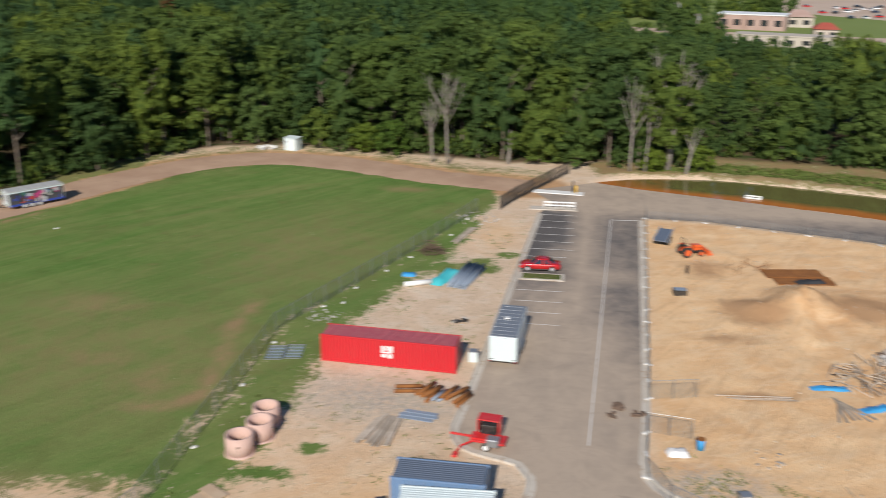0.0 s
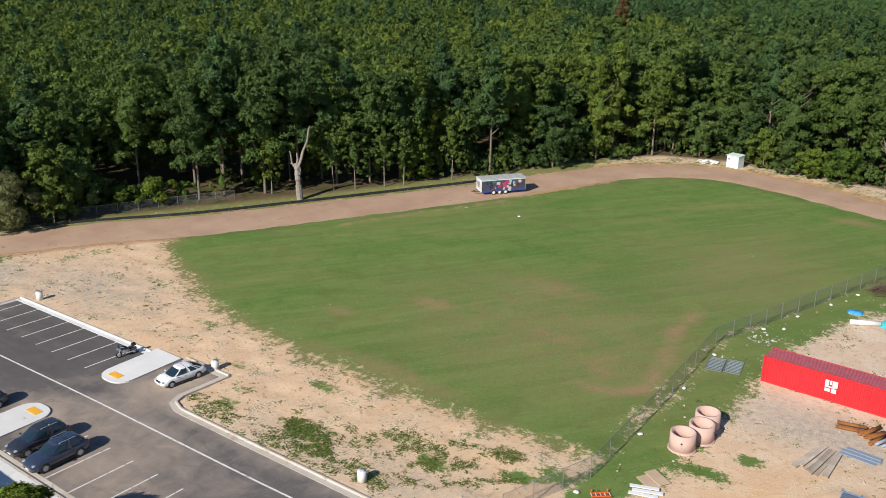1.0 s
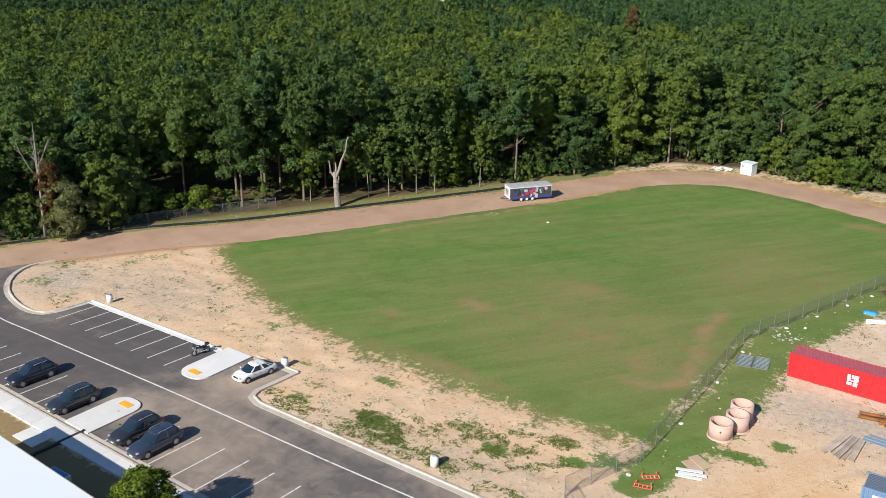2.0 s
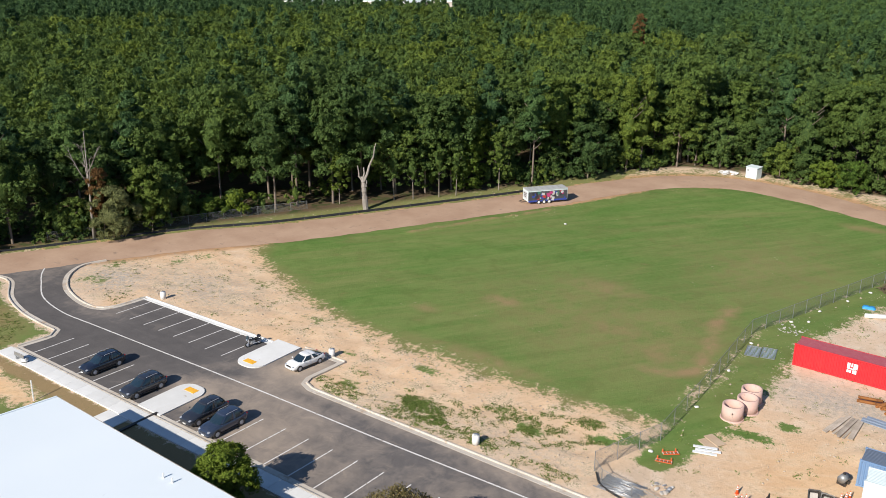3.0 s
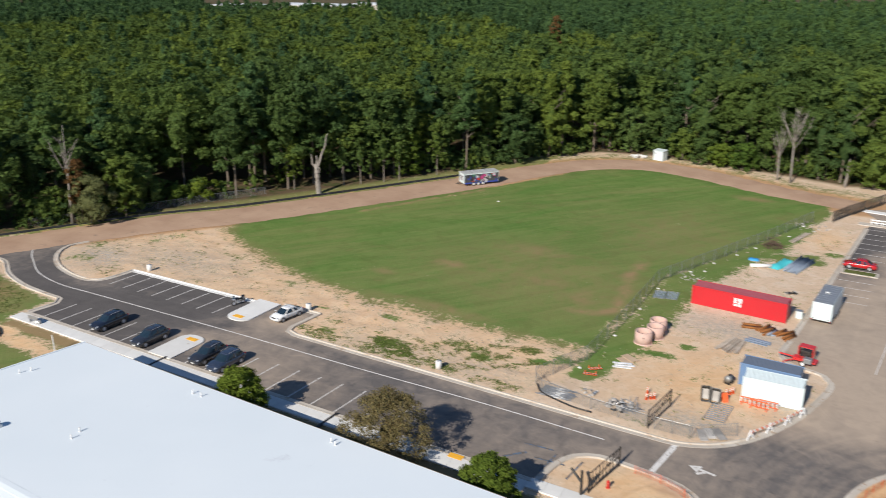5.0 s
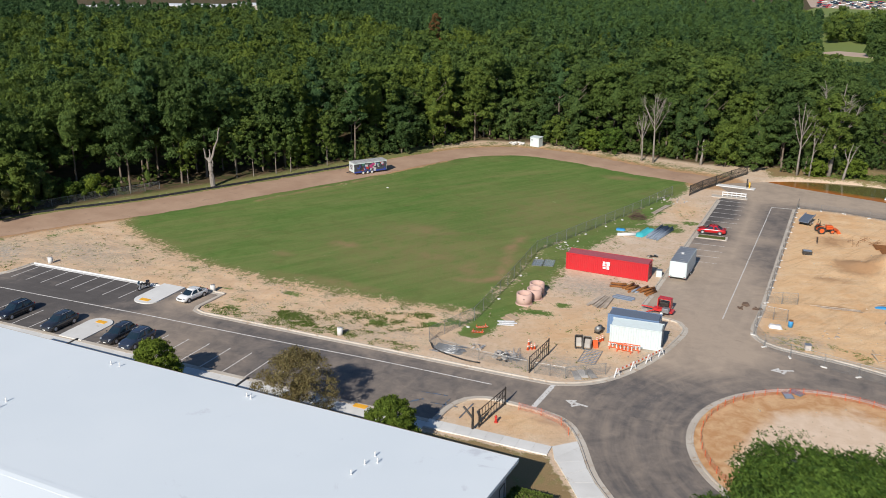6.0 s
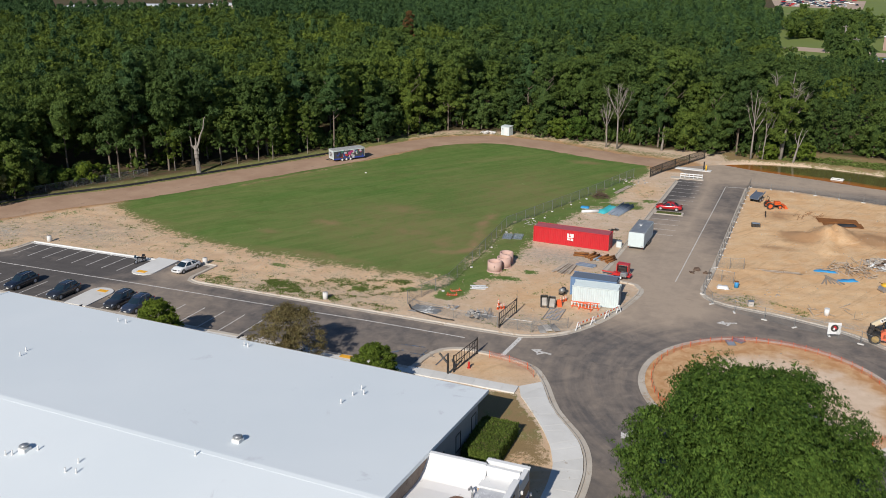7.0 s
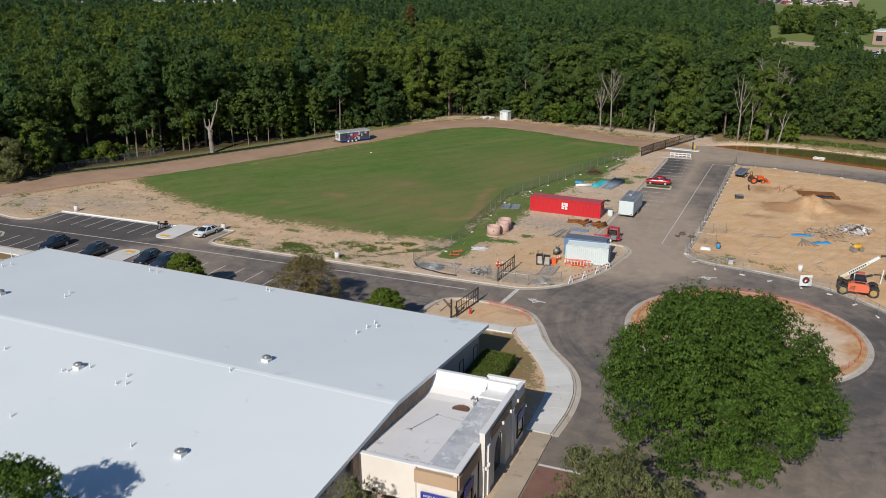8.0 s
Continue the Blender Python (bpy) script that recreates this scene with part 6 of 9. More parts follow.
def motorcycle(m):
    ob = thing("motorcycle", "black touring motorcycle with chrome parked in a bay", "motorcycle", m)
    for x in (0.75, -0.75):
        wheel(ob, x, 0.001, 0.32, 0.15)
    g = Geo().loft([[(x, y * w, z + h) for y, h in ((-1, 0), (-1, 0.2), (0, 0.3), (1, 0.2), (1, 0))] for x, w, z in ((0.45, 0.12, 0.72), (0.2, 0.18, 0.75), (-0.1, 0.15, 0.65))])
    part("tank", g, P_NAVY, ob, "black fuel tank", True)
    part("seat", Geo().box((-0.4, 0, 0.74), (0.7, 0.3, 0.12), bev=0.05), M_TRIM, ob)
    part("engine", Geo().box((0.05, 0, 0.45), (0.5, 0.36, 0.36), bev=0.06), M_STEEL, ob)
    part("windscreen", Geo().box((0.62, 0, 1.15), (0.04, 0.45, 0.4), (0, -25, 0), bev=0.015), M_CARGLASS, ob)
    part("handlebar", Geo().tube([(0.3, -0.42, 1.02), (0.5, -0.2, 1.05), (0.5, 0.2, 1.05), (0.3, 0.42, 1.02)], 0.02, 6), M_RIM, ob)
    for s in (-1, 1):
        part("fork", Geo().tube([(0.75, s * 0.1, 0.32), (0.5, s * 0.1, 1.0)], 0.03, 6), M_RIM, ob)
        part("pannier", Geo().box((-0.7, s * 0.32, 0.6), (0.55, 0.2, 0.32), bev=0.06), P_NAVY, ob)
        part("exhaust", Geo().tube([(0.1, s * 0.2, 0.3), (-0.9, s * 0.22, 0.32)], 0.05, 8), M_RIM, ob)
    part("top_box", Geo().box((-0.85, 0, 0.92), (0.4, 0.45, 0.3), bev=0.06), P_NAVY, ob)
    part("headlamp", Geo().cyl((0.7, 0, 0.88), 0.1, 0.12, 10, rot=(0, 90, 0)), M_LAMP, ob)


motorcycle(pose(-60.2, 3.9, 0, 9, 0, -100))


# ---------------------------------------------------------------- containers and trailers
def corrugated(x0, x1, h, z0, depth=0.045, pitch=0.28):
    """A corrugated panel in the xz plane, bulging to -y."""
    n = int((x1 - x0) / pitch)
    p = (x1 - x0) / n
    line = []
    for i in range(n):
        s = x0 + i * p
        line += [(s, 0), (s + p * 0.25, 0), (s + p * 0.4, depth), (s + p * 0.75, depth), (s + p * 0.9, 0)]
    line.append((x1, 0))
    k = len(line)
    vs = [(x, y, z0) for x, y in line] + [(x, y, z0 + h) for x, y in line]
    return Geo().add(vs, [(i, i + 1, k + i + 1, k + i) for i in range(k - 1)])


def container(name, label, m, L, paint_side, paint_roof, doors=True):
    ob = thing(name, label, "shipping container", m)
    W, H, p = 2.44, 2.59, 0.12
    for s, r in ((-1, 0), (1, 180)):
        o = part("side_panel", corrugated(-L / 2 + p, L / 2 - p, H - 0.3, 0.16), paint_side, ob)
        o.matrix_basis = pose(0, s * (W / 2 - 0.05), 0, 0, 0, r)
        part("rail", Geo().box((0, s * (W / 2 - 0.06), H - 0.07), (L - 0.2, 0.12, 0.12), bev=0.01), paint_side, ob)
        part("rail", Geo().box((0, s * (W / 2 - 0.06), 0.12), (L - 0.2, 0.12, 0.16), bev=0.01), paint_side, ob)
        for q in (-1, 1):
            post = part("corner_post", Geo().box((q * (L / 2 - 0.08), s * (W / 2 - 0.08), H / 2), (0.16, 0.16, H), bev=0.015), paint_side, ob)
            for z in (0.06, H - 0.05):
                part("corner_casting", Geo().box((q * (L / 2 - 0.08), s * (W / 2 - 0.08), z), (0.19, 0.19, 0.12), bev=0.01), paint_side, post)
    o = part("roof", corrugated(-W / 2 + 0.1, W / 2 - 0.1, L - 0.2, 0, 0.02, 0.22), paint_roof, ob, "weathered corrugated roof")
    o.matrix_basis = pose(L / 2 - 0.1, 0, H - 0.03) @ Matrix(((0, 0, -1, 0), (1, 0, 0, 0), (0, -1, 0, 0), (0, 0, 0, 1)))
    part("floor", Geo().box((0, 0, 0.12), (L - 0.2, W - 0.2, 0.1)), M_TRIM, ob)
    o = part("end_wall", corrugated(-W / 2 + 0.12, W / 2 - 0.12, H - 0.3, 0.16), paint_side, ob)
    o.matrix_basis = pose(-L / 2 + 0.06, 0, 0, 0, 0, -90)
    for s in (-1, 1):
        d = part("door", Geo().box((L / 2 - 0.06, s * 0.57, H / 2), (0.06, 1.12, H - 0.3), bev=0.02), paint_side, ob)
        for y in (0.25, 0.85):
            part("lock_rod", Geo().tube([(L / 2, s * y, 0.15), (L / 2, s * y, H - 0.15)], 0.02, 6), M_STEEL, d)
    return ob


C_RED = paint("faded red container paint", (0.54, 0.018, 0.026), 0.5, 0, 0, 0.3, (0.36, 0.06, 0.05))
C_REDROOF = paint("bleached red container roof", (0.30, 0.06, 0.08), 0.6, 0, 0, 0.4, (0.36, 0.18, 0.16))
C_WHITE = paint("white container paint", (0.60, 0.68, 0.68), 0.5, 0, 0, 0.15)
C_GREY = paint("blue grey container paint", (0.10, 0.125, 0.17), 0.55, 0, 0, 0.3, (0.16, 0.17, 0.19))
C_GREYSIDE = paint("steel blue container paint", (0.14, 0.24, 0.40), 0.5, 0, 0, 0.2)
red_box = container("red_container", "long red shipping container with a white emblem", pose(-2.95, 36.95, 0, 0, 0, -2), 12.19, C_RED, C_REDROOF)
emblem = part("emblem", Geo().box((0.0, -1.235, 1.45), (1.15, 0.02, 1.25)), C_RED, red_box)
for x, z, w, h in ((-0.38, 1.7, 0.3, 0.7), (0.3, 1.75, 0.42, 0.6), (-0.05, 1.85, 0.16, 0.4), (-0.3, 1.1, 0.45, 0.3), (0.25, 1.1, 0.4, 0.4), (0.05, 1.42, 0.6, 0.12)):
    part("emblem_shape", Geo().box((x, -1.25, z), (w, 0.02, h)), M_PVC, emblem, "white emblem shape")
container("white_container", "white shipping container standing in the works yard", pose(6.0, 14.1, 0, 0, 0, 4), 6.06, C_WHITE, C_WHITE)
container("grey_container", "blue grey shipping container behind a white one", pose(5.1, 17.05, 0, 0, 0, 1), 6.2, C_GREYSIDE, C_GREY)


def cargo_trailer():
    ob = thing("cargo_trailer", "white enclosed cargo trailer with a grey ribbed roof", "trailer", pose(7.0, 41.2, 0, 0, 0, 88))
    L, W, H = 7.2, 2.45, 2.35
    body = part("body", Geo().box((0, 0, 0.5 + H / 2), (L, W, H), bev=0.06), C_WHITE, ob)
    roof = part("roof", Geo().box((0, 0, 0.52 + H), (L - 0.1, W - 0.1, 0.06), bev=0.02), M_STEEL, ob, "grey metal roof with cross ribs")
    for i in range(9):
        part("rib", Geo().box((-L / 2 + 0.5 + i * 0.78, 0, 0.553 + H), (0.05, W - 0.15, 0.012)), M_STEEL, roof)
    part("roof_vent", Geo().box((0.4, 0.2, 0.62 + H), (0.4, 0.4, 0.1), bev=0.02), M_PVC, roof)
    door = part("rear_door", Geo().box((-L / 2 - 0.02, 0, 0.5 + H / 2), (0.06, W - 0.2, H - 0.16), bev=0.02), C_WHITE, ob)
    for s in (-1, 1):
        part("hinge", Geo().box((-L / 2 - 0.06, s * 0.95, 0.75), (0.04, 0.25, 0.06)), M_TRIM, door)
        part("tail_lamp", Geo().box((-L / 2 - 0.03, s * 1.1, 0.55), (0.04, 0.18, 0.1)), M_TAIL, body)
        for x in (-0.5, 0.45):
            wheel(ob, x, s * (W / 2 - 0.02), 0.36, 0.22, P_WHITE)
        part("fender", Geo().box((0, s * (W / 2 + 0.05), 0.82), (2.2, 0.24, 0.06), bev=0.02), M_STEEL, ob)
    part("drawbar", Geo().tube([(L / 2, -0.8, 0.5), (L / 2 + 1.3, 0, 0.5)], 0.06, 6).tube([(L / 2, 0.8, 0.5), (L / 2 + 1.3, 0, 0.5)], 0.06, 6), M_DARK, ob)
    part("jack", Geo().tube([(L / 2 + 1.1, 0, 0), (L / 2 + 1.1, 0, 0.9)], 0.05, 6), M_DARK, ob)


cargo_trailer()


C_TRAILROOF = paint("pale grey roof paint", (0.42, 0.43, 0.43), 0.5, 0, 0, 0.3)


def show_trailer():
    """The open-sided trailer wrapped in bright pictures that stands on the clay track."""
    ob = thing("wrapped_trailer", "long white trailer wrapped in colourful printed panels", "trailer", pose(-63.6, 75.6, 0, 0, 0, 53))
    L, W, H = 7.6, 2.4, 1.95
    part("body", Geo().box((0, 0, 0.55 + H / 2), (L, W, H), bev=0.05), C_WHITE, ob)
    roof = part("roof", Geo().box((0, 0, 0.6 + H), (L + 0.1, W + 0.1, 0.12), bev=0.04), C_TRAILROOF, ob, "flat pale grey roof")
    for i in range(7):
        part("rib", Geo().box((-L / 2 + 0.7 + i * 1.12, 0, 0.69 + H), (0.08, W, 0.05)), M_STEEL, roof)
    rng = random.Random(8)
    tones = [(0.03, 0.03, 0.035), (0.45, 0.05, 0.18), (0.03, 0.06, 0.30), (0.05, 0.16, 0.12), (0.03, 0.03, 0.04), (0.45, 0.04, 0.04), (0.5, 0.5, 0.52), (0.06, 0.06, 0.07), (0.5, 0.48, 0.44)]
    mats = [paint("printed vinyl", c, 0.4, 0, 0, 0.1) for c in tones]
    for s in (-1, 1):
        base = part("graphic", Geo().box((0, s * (W / 2 + 0.006), 1.5), (L - 0.2, 0.012, 1.6)), mats[7], ob, "dark printed side panel")
        for i in range(46):
            x, z = rng.uniform(-3.4, 3.4), rng.uniform(0.85, 2.1)
            part("print_patch", Geo().box((x, s * (W / 2 + 0.014 + i * 0.0008), z), (rng.uniform(0.2, 0.7), 0.006, rng.uniform(0.2, 0.75)), (0, rng.uniform(-25, 25), 0)), mats[rng.randrange(0, 9)], base)
        part("skirt", Geo().box((0, s * (W / 2 + 0.01), 0.6), (L - 0.3, 0.03, 0.3)), mats[2], ob, "blue lower skirt")
        for x in (-0.9, 0.1, 1.1):
            wheel(ob, x - 0.8, s * (W / 2 - 0.06), 0.38, 0.24, P_WHITE)
    part("end_graphic", Geo().box((-L / 2 - 0.01, 0, 1.6), (0.02, W - 0.5, 1.2)), mats[6], ob)
    for i in range(3):
        part("lettering_bar", Geo().box((-L / 2 - 0.025, 0.0, 1.9 - i * 0.3), (0.01, 1.4 - 0.3 * i, 0.15)), mats[0], ob)
    part("drawbar", Geo().tube([(-L / 2, -0.7, 0.5), (-L / 2 - 1.2, 0, 0.5)], 0.06, 6).tube([(-L / 2, 0.7, 0.5), (-L / 2 - 1.2, 0, 0.5)], 0.06, 6), M_DARK, ob)


show_trailer()

# ---------------------------------------------------------------- fences and gates
def mesh_material(name, col, cell, wire):
    """Woven wire: see-through but for thin crossing strands."""
    m, t, p = nodes_of(name)
    tc = t.nodes.new("ShaderNodeTexCoord").outputs["UV"]
    sep = t.nodes.new("ShaderNodeSeparateXYZ")
    link(t, tc, sep.inputs[0])
    u, v = sep.outputs[0], sep.outputs[1]
    masks = []
    for op in ("ADD", "SUBTRACT"):
        q = maths(t, "FRACT", maths(t, "MULTIPLY", maths(t, op, u, v), 1.0 / cell))
        masks.append(maths(t, "LESS_THAN", q, wire))
    fac = maths(t, "MAXIMUM", masks[0], masks[1])
    p.inputs["Base Color"].default_value = (*col, 1)
    p.inputs["Roughness"].default_value = 0.6
    tr = t.nodes.new("ShaderNodeBsdfTransparent")
    mx = t.nodes.new("ShaderNodeMixShader")
    link(t, fac, mx.inputs[0])
    link(t, tr.outputs[0], mx.inputs[1])
    link(t, p.outputs[0], mx.inputs[2])
    link(t, mx.outputs[0], t.nodes["Material Output"].inputs["Surface"])
    return m


M_CHAIN = mesh_material("chain link mesh", (0.20, 0.205, 0.20), 0.09, 0.085)
M_SCREEN = mesh_material("chain link with debris screen", (0.15, 0.165, 0.16), 0.09, 0.13)
M_SILT = mesh_material("orange safety netting", (0.52, 0.11, 0.055), 0.10, 0.11)
M_POST = paint("galvanised fence post", (0.30, 0.31, 0.31), 0.5, 0, 0.6, 0.2)
M_SANDBAG = surface("white sandbag", (0.62, 0.60, 0.56), (0.72, 0.70, 0.66), 2.0, 0.9, 0, 0.3)
M_ORANGE = paint("orange plastic", (0.72, 0.10, 0.015), 0.5, 0, 0, 0.2)
M_IRON = paint("black painted iron", (0.012, 0.012, 0.013), 0.5, 0, 0.0, 0.25)


def net_panel(a, b, h, z0, mat, parent, name="mesh"):
    l = math.hypot(b[0] - a[0], b[1] - a[1])
    g = Geo().add([(a[0], a[1], z0), (b[0], b[1], z0), (b[0], b[1], z0 + h), (a[0], a[1], z0 + h)], [(0, 1, 2, 3)])
    ob = part(name, g, mat, parent)
    uv = ob.data.uv_layers.new(name="net")
    for i, c in enumerate(((0, 0), (l, 0), (l, h), (0, h))):
        uv.data[i].uv = c
    return ob


def fence(name, label, line, h, gap, mat, rail=True, feet=False, post_r=0.035, post_mat=None, net_z=0.05):
    """Posts at even gaps along a plan line, with netting and a top rail between each two."""
    ob = thing(name, label, "fence")
    pts = [Vector((*p, 0)) for p in line]
    stops = []
    for a, b in zip(pts[:-1], pts[1:]):
        n = max(1, round((b - a).length / gap))
        stops += [a + (b - a) * (i / n) for i in range(n)]
    stops.append(pts[-1])
    me = Geo().cyl((0, 0, -0.2), post_r, h + 0.25, 7).mesh("post")
    me.materials.append(post_mat or M_POST)
    fm = Geo().box((0, 0, 0.07), (0.75, 0.28, 0.14), bev=0.05).mesh("foot")
    fm.materials.append(M_SANDBAG)
    for i, p in enumerate(stops):
        o = new("post", me)
        o.parent = ob
        o.location = p
        if feet:
            f = new("foot", fm)
            f.parent = ob
            f.matrix_basis = pose(p.x, p.y, 0.02, 0, 0, 40 + 61 * i)
        if i:
            net_panel(stops[i - 1], p, h - net_z, net_z, mat, ob)
            if rail:
                part("rail", Geo().tube([stops[i - 1] + Vector((0, 0, h)), p + Vector((0, 0, h))], 0.022, 5), post_mat or M_POST, ob)
    return ob


fence("field_fence", "grey chain-link fence between the field and the works yard", [(-17.0, 4.6), (-14.3, 12.6), (-14.6, 26), (-15.3, 41.3), (-11.9, 51.5), (-6.2, 68.5), (-1.9, 83.7)], 1.85, 3.0, M_SCREEN)
fence("yard_fence", "low sagging chain-link fence by the kerb", [(-16.9, 4.4), (-15.6, 3.2), (-9.6, 2.2), (-3.6, 1.9)], 1.3, 2.9, M_CHAIN)
fence("yard_fence", "leaning chain-link fence at the yard corner", [(-2.7, 1.7), (0.8, 1.9), (4.6, 4.7)], 1.4, 2.2, M_CHAIN)
fence("site_fence", "chain-link fence along the drive by the building site", [(19.3, 34.0), (20.1, 62), (20.8, 84.2)], 1.85, 3.0, M_SCREEN, True, True)
fence("site_fence", "chain-link fence on feet along the far road", [(20.8, 84.2), (28.5, 83.6), (45, 79.4), (60, 74.6)], 1.2, 4.2, M_CHAIN, False, True)
fence("site_fence", "chain-link fence on white sandbag feet round the turning circle", [(18.9, 28.6), (18.7, 22.5), (20.2, 19.4), (23.2, 17.6), (26.9, 16.5), (30.5, 15.4), (34.4, 14.4), (37.9, 13.2), (40.8, 10.6), (43.2, 7.4), (48, 0.5), (51, -7)], 1.7, 3.7, M_CHAIN, True, True)
fence("site_gate_panel", "open chain-link gate panel swung into the site", [(19.3, 34.0), (23.1, 35.0)], 1.7, 2.0, M_CHAIN)
fence("site_gate_panel", "open chain-link gate panel standing by the sand", [(18.9, 28.8), (22.2, 28.4)], 1.7, 1.7, M_CHAIN)
fence("woodland_fence", "rusty chain-link fence in front of the woods", [(-113.5, 10), (-104.5, 26), (-99.5, 36.5), (-94, 46.5)], 1.6, 3.2, M_CHAIN)
M_FABRIC = surface("black silt fabric", (0.022, 0.023, 0.027), (0.045, 0.047, 0.052), 2.0, 0.9, 0, 0.3, (0.10, 0.08, 0.06), 0.62, 0.2, 0.2)
silt = thing("silt_fence", "low black silt fence between the clay track and the woods", "fence")
_edge = [tuple(p) for p in offset_line([p for p in CLAY_LINE if -117 < p[0] < -62], 5.6)][::2]
for a, b in zip(_edge[:-1], _edge[1:]):
    d = Vector((b[0] - a[0], b[1] - a[1], 0))
    part("fabric", Geo().box(((a[0] + b[0]) / 2, (a[1] + b[1]) / 2, 0.2), (d.length + 0.02, 0.04, 0.44), (6, 0, math.degrees(math.atan2(d.y, d.x)))), M_FABRIC, silt)
    part("post", Geo().box((a[0], a[1], 0.33), (0.06, 0.06, 0.76)), M_BARK, silt)
_silt = arc(*RING, 12.35, -60, 235, 46)
fence("safety_netting", "low orange safety netting round the sandy traffic island", _silt, 0.85, 3.0, M_SILT, False, False, 0.025, M_ORANGE, 0.14)
_silt2 = offset_line([p for p in WALK_EDGE if p[0] > -2.2 and p[1] > -10.6], -0.75)
fence("safety_netting", "low orange safety netting along the kerb", [tuple(p) for p in _silt2[::2]], 0.85, 2.0, M_SILT, False, False, 0.025, M_ORANGE, 0.05)


def iron_gate(name, label, a, b, h=2.0, bars=16, brace=True):
    """A black iron gate leaf with its bars and brace."""
    l = math.hypot(b[0] - a[0], b[1] - a[1])
    ob = thing(name, label, "gate", pose(*a, 0, 0, 0, math.degrees(math.atan2(b[1] - a[1], b[0] - a[0]))))
    for x in (0, l):
        part("post", Geo().box((x, 0, h / 2), (0.12, 0.12, h + 0.15), bev=0.01), M_IRON, ob)
    for z in (0.18, h * 0.55, h - 0.05):
        part("rail", Geo().box((l / 2, 0, z), (l, 0.06, 0.08)), M_IRON, ob)
    me = Geo().box((0, 0, h / 2 + 0.05), (0.05, 0.05, h - 0.2)).mesh("bar")
    me.materials.append(M_IRON)
    for i in range(1, bars):
        o = new("bar", me)
        o.parent = ob
        o.location = (l * i / bars, 0, 0)
    if brace:
        part("brace", Geo().tube([(0.05, 0, 0.2), (l - 0.05, 0, h - 0.08)], 0.035, 5), M_IRON, ob)
    return ob


iron_gate("yard_gate", "black iron gate leaf standing open in the yard", (-3.3, 1.6), (-2.75, 7.0), 2.0, 9)
iron_gate("drive_gate", "black iron gate leaf on the sandy corner", (-4.1, -11.7), (-3.3, -6.3), 2.0, 9)
for a, b in (((1.2, 85.0), (2.8, 90.0)), ((2.8, 90.0), (4.8, 95.0)), ((4.8, 95.0), (7.0, 100.6)), ((7.0, 100.6), (9.6, 106.8))):
    tagged(iron_gate("field_gate", "tall black iron gate across the clay track", a, b, 2.0, 26, False), group="far gate leaves")
post = thing("gate_post", "dark wooden gate post with a leaning strut", "post", pose(-4.5, -12.4, 0))
part("upright", Geo().cyl((0, 0, -0.1), 0.14, 2.6, 8, 0.12), M_IRON, post)
part("strut", Geo().tube([(0.05, 0, 1.3), (-1.1, 0.2, 2.3)], 0.12, 7), M_IRON, post)


def hydrant(m):
    ob = thing("fire_hydrant", "red fire hydrant in the sand", "hydrant", m)
    M = paint("hydrant red", (0.55, 0.03, 0.02), 0.5, 0, 0, 0.2)
    part("barrel", Geo().cyl((0, 0, -0.05), 0.14, 0.65, 12).cyl((0, 0, 0.0), 0.2, 0.06, 12), M, ob, "", True)
    part("bonnet", Geo().cyl((0, 0, 0.6), 0.17, 0.18, 12, 0.06), M, ob, "", True)
    for s in (-1, 1):
        part("nozzle", Geo().cyl((0, s * 0.1, 0.45), 0.07, 0.14, 8, rot=(-90 * s, 0, 0)), M, ob)


hydrant(pose(-2.9, -10.1, 0.02))

# ---------------------------------------------------------------- works yard
M_PINKCON = surface("pinkish cast concrete", (0.52, 0.34, 0.28), (0.60, 0.42, 0.36), 0.8, 0.9, 0, 0.2, (0.42, 0.29, 0.23), 0.6, 0.1, 0.3)
M_RUST = surface("rusted steel", (0.22, 0.085, 0.025), (0.34, 0.14, 0.04), 2.0, 0.85, 0.2, 0.4, (0.14, 0.06, 0.03), 0.58, 0.15)
M_TIMBER = surface("weathered timber", (0.32, 0.26, 0.20), (0.50, 0.42, 0.34), 2.0, 0.9, 0, 0.4, (0.18, 0.14, 0.11), 0.6, 0.2, 0.3, 0.25)
M_TARP = surface("cyan plastic wrap", (0.05, 0.42, 0.46), (0.10, 0.55, 0.58), 1.2, 0.45, 0, 0.3)
M_BLUETARP = surface("bright blue sheet", (0.03, 0.22, 0.50), (0.06, 0.34, 0.62), 1.2, 0.5, 0, 0.3)
M_GREYPIPE = paint("grey blue plastic pipe", (0.22, 0.27, 0.34), 0.45, 0, 0, 0.2)
M_WHITEBAG = surface("white woven bag", (0.66, 0.65, 0.64), (0.76, 0.75, 0.74), 1.5, 0.8, 0, 0.4)
M_PLY = surface("sun-bleached plywood", (0.44, 0.31, 0.20), (0.52, 0.39, 0.27), 1.2, 0.9, 0, 0.2)
M_BRUSH = surface("dry brushwood", (0.10, 0.065, 0.045), (0.18, 0.12, 0.085), 2.0, 0.95, 0, 0.4)
M_STONE = surface("broken concrete rubble", (0.34, 0.31, 0.28), (0.50, 0.47, 0.43), 1.5, 0.95, 0, 0.4, (0.22, 0.19, 0.16), 0.6, 0.2, 0.3, 0.3)
M_REDMACH = paint("machine red", (0.56, 0.02, 0.02), 0.4, 0.3, 0, 0.15)
M_SIGNWHITE = paint("white board", (0.74, 0.74, 0.73), 0.45, 0, 0, 0.1)


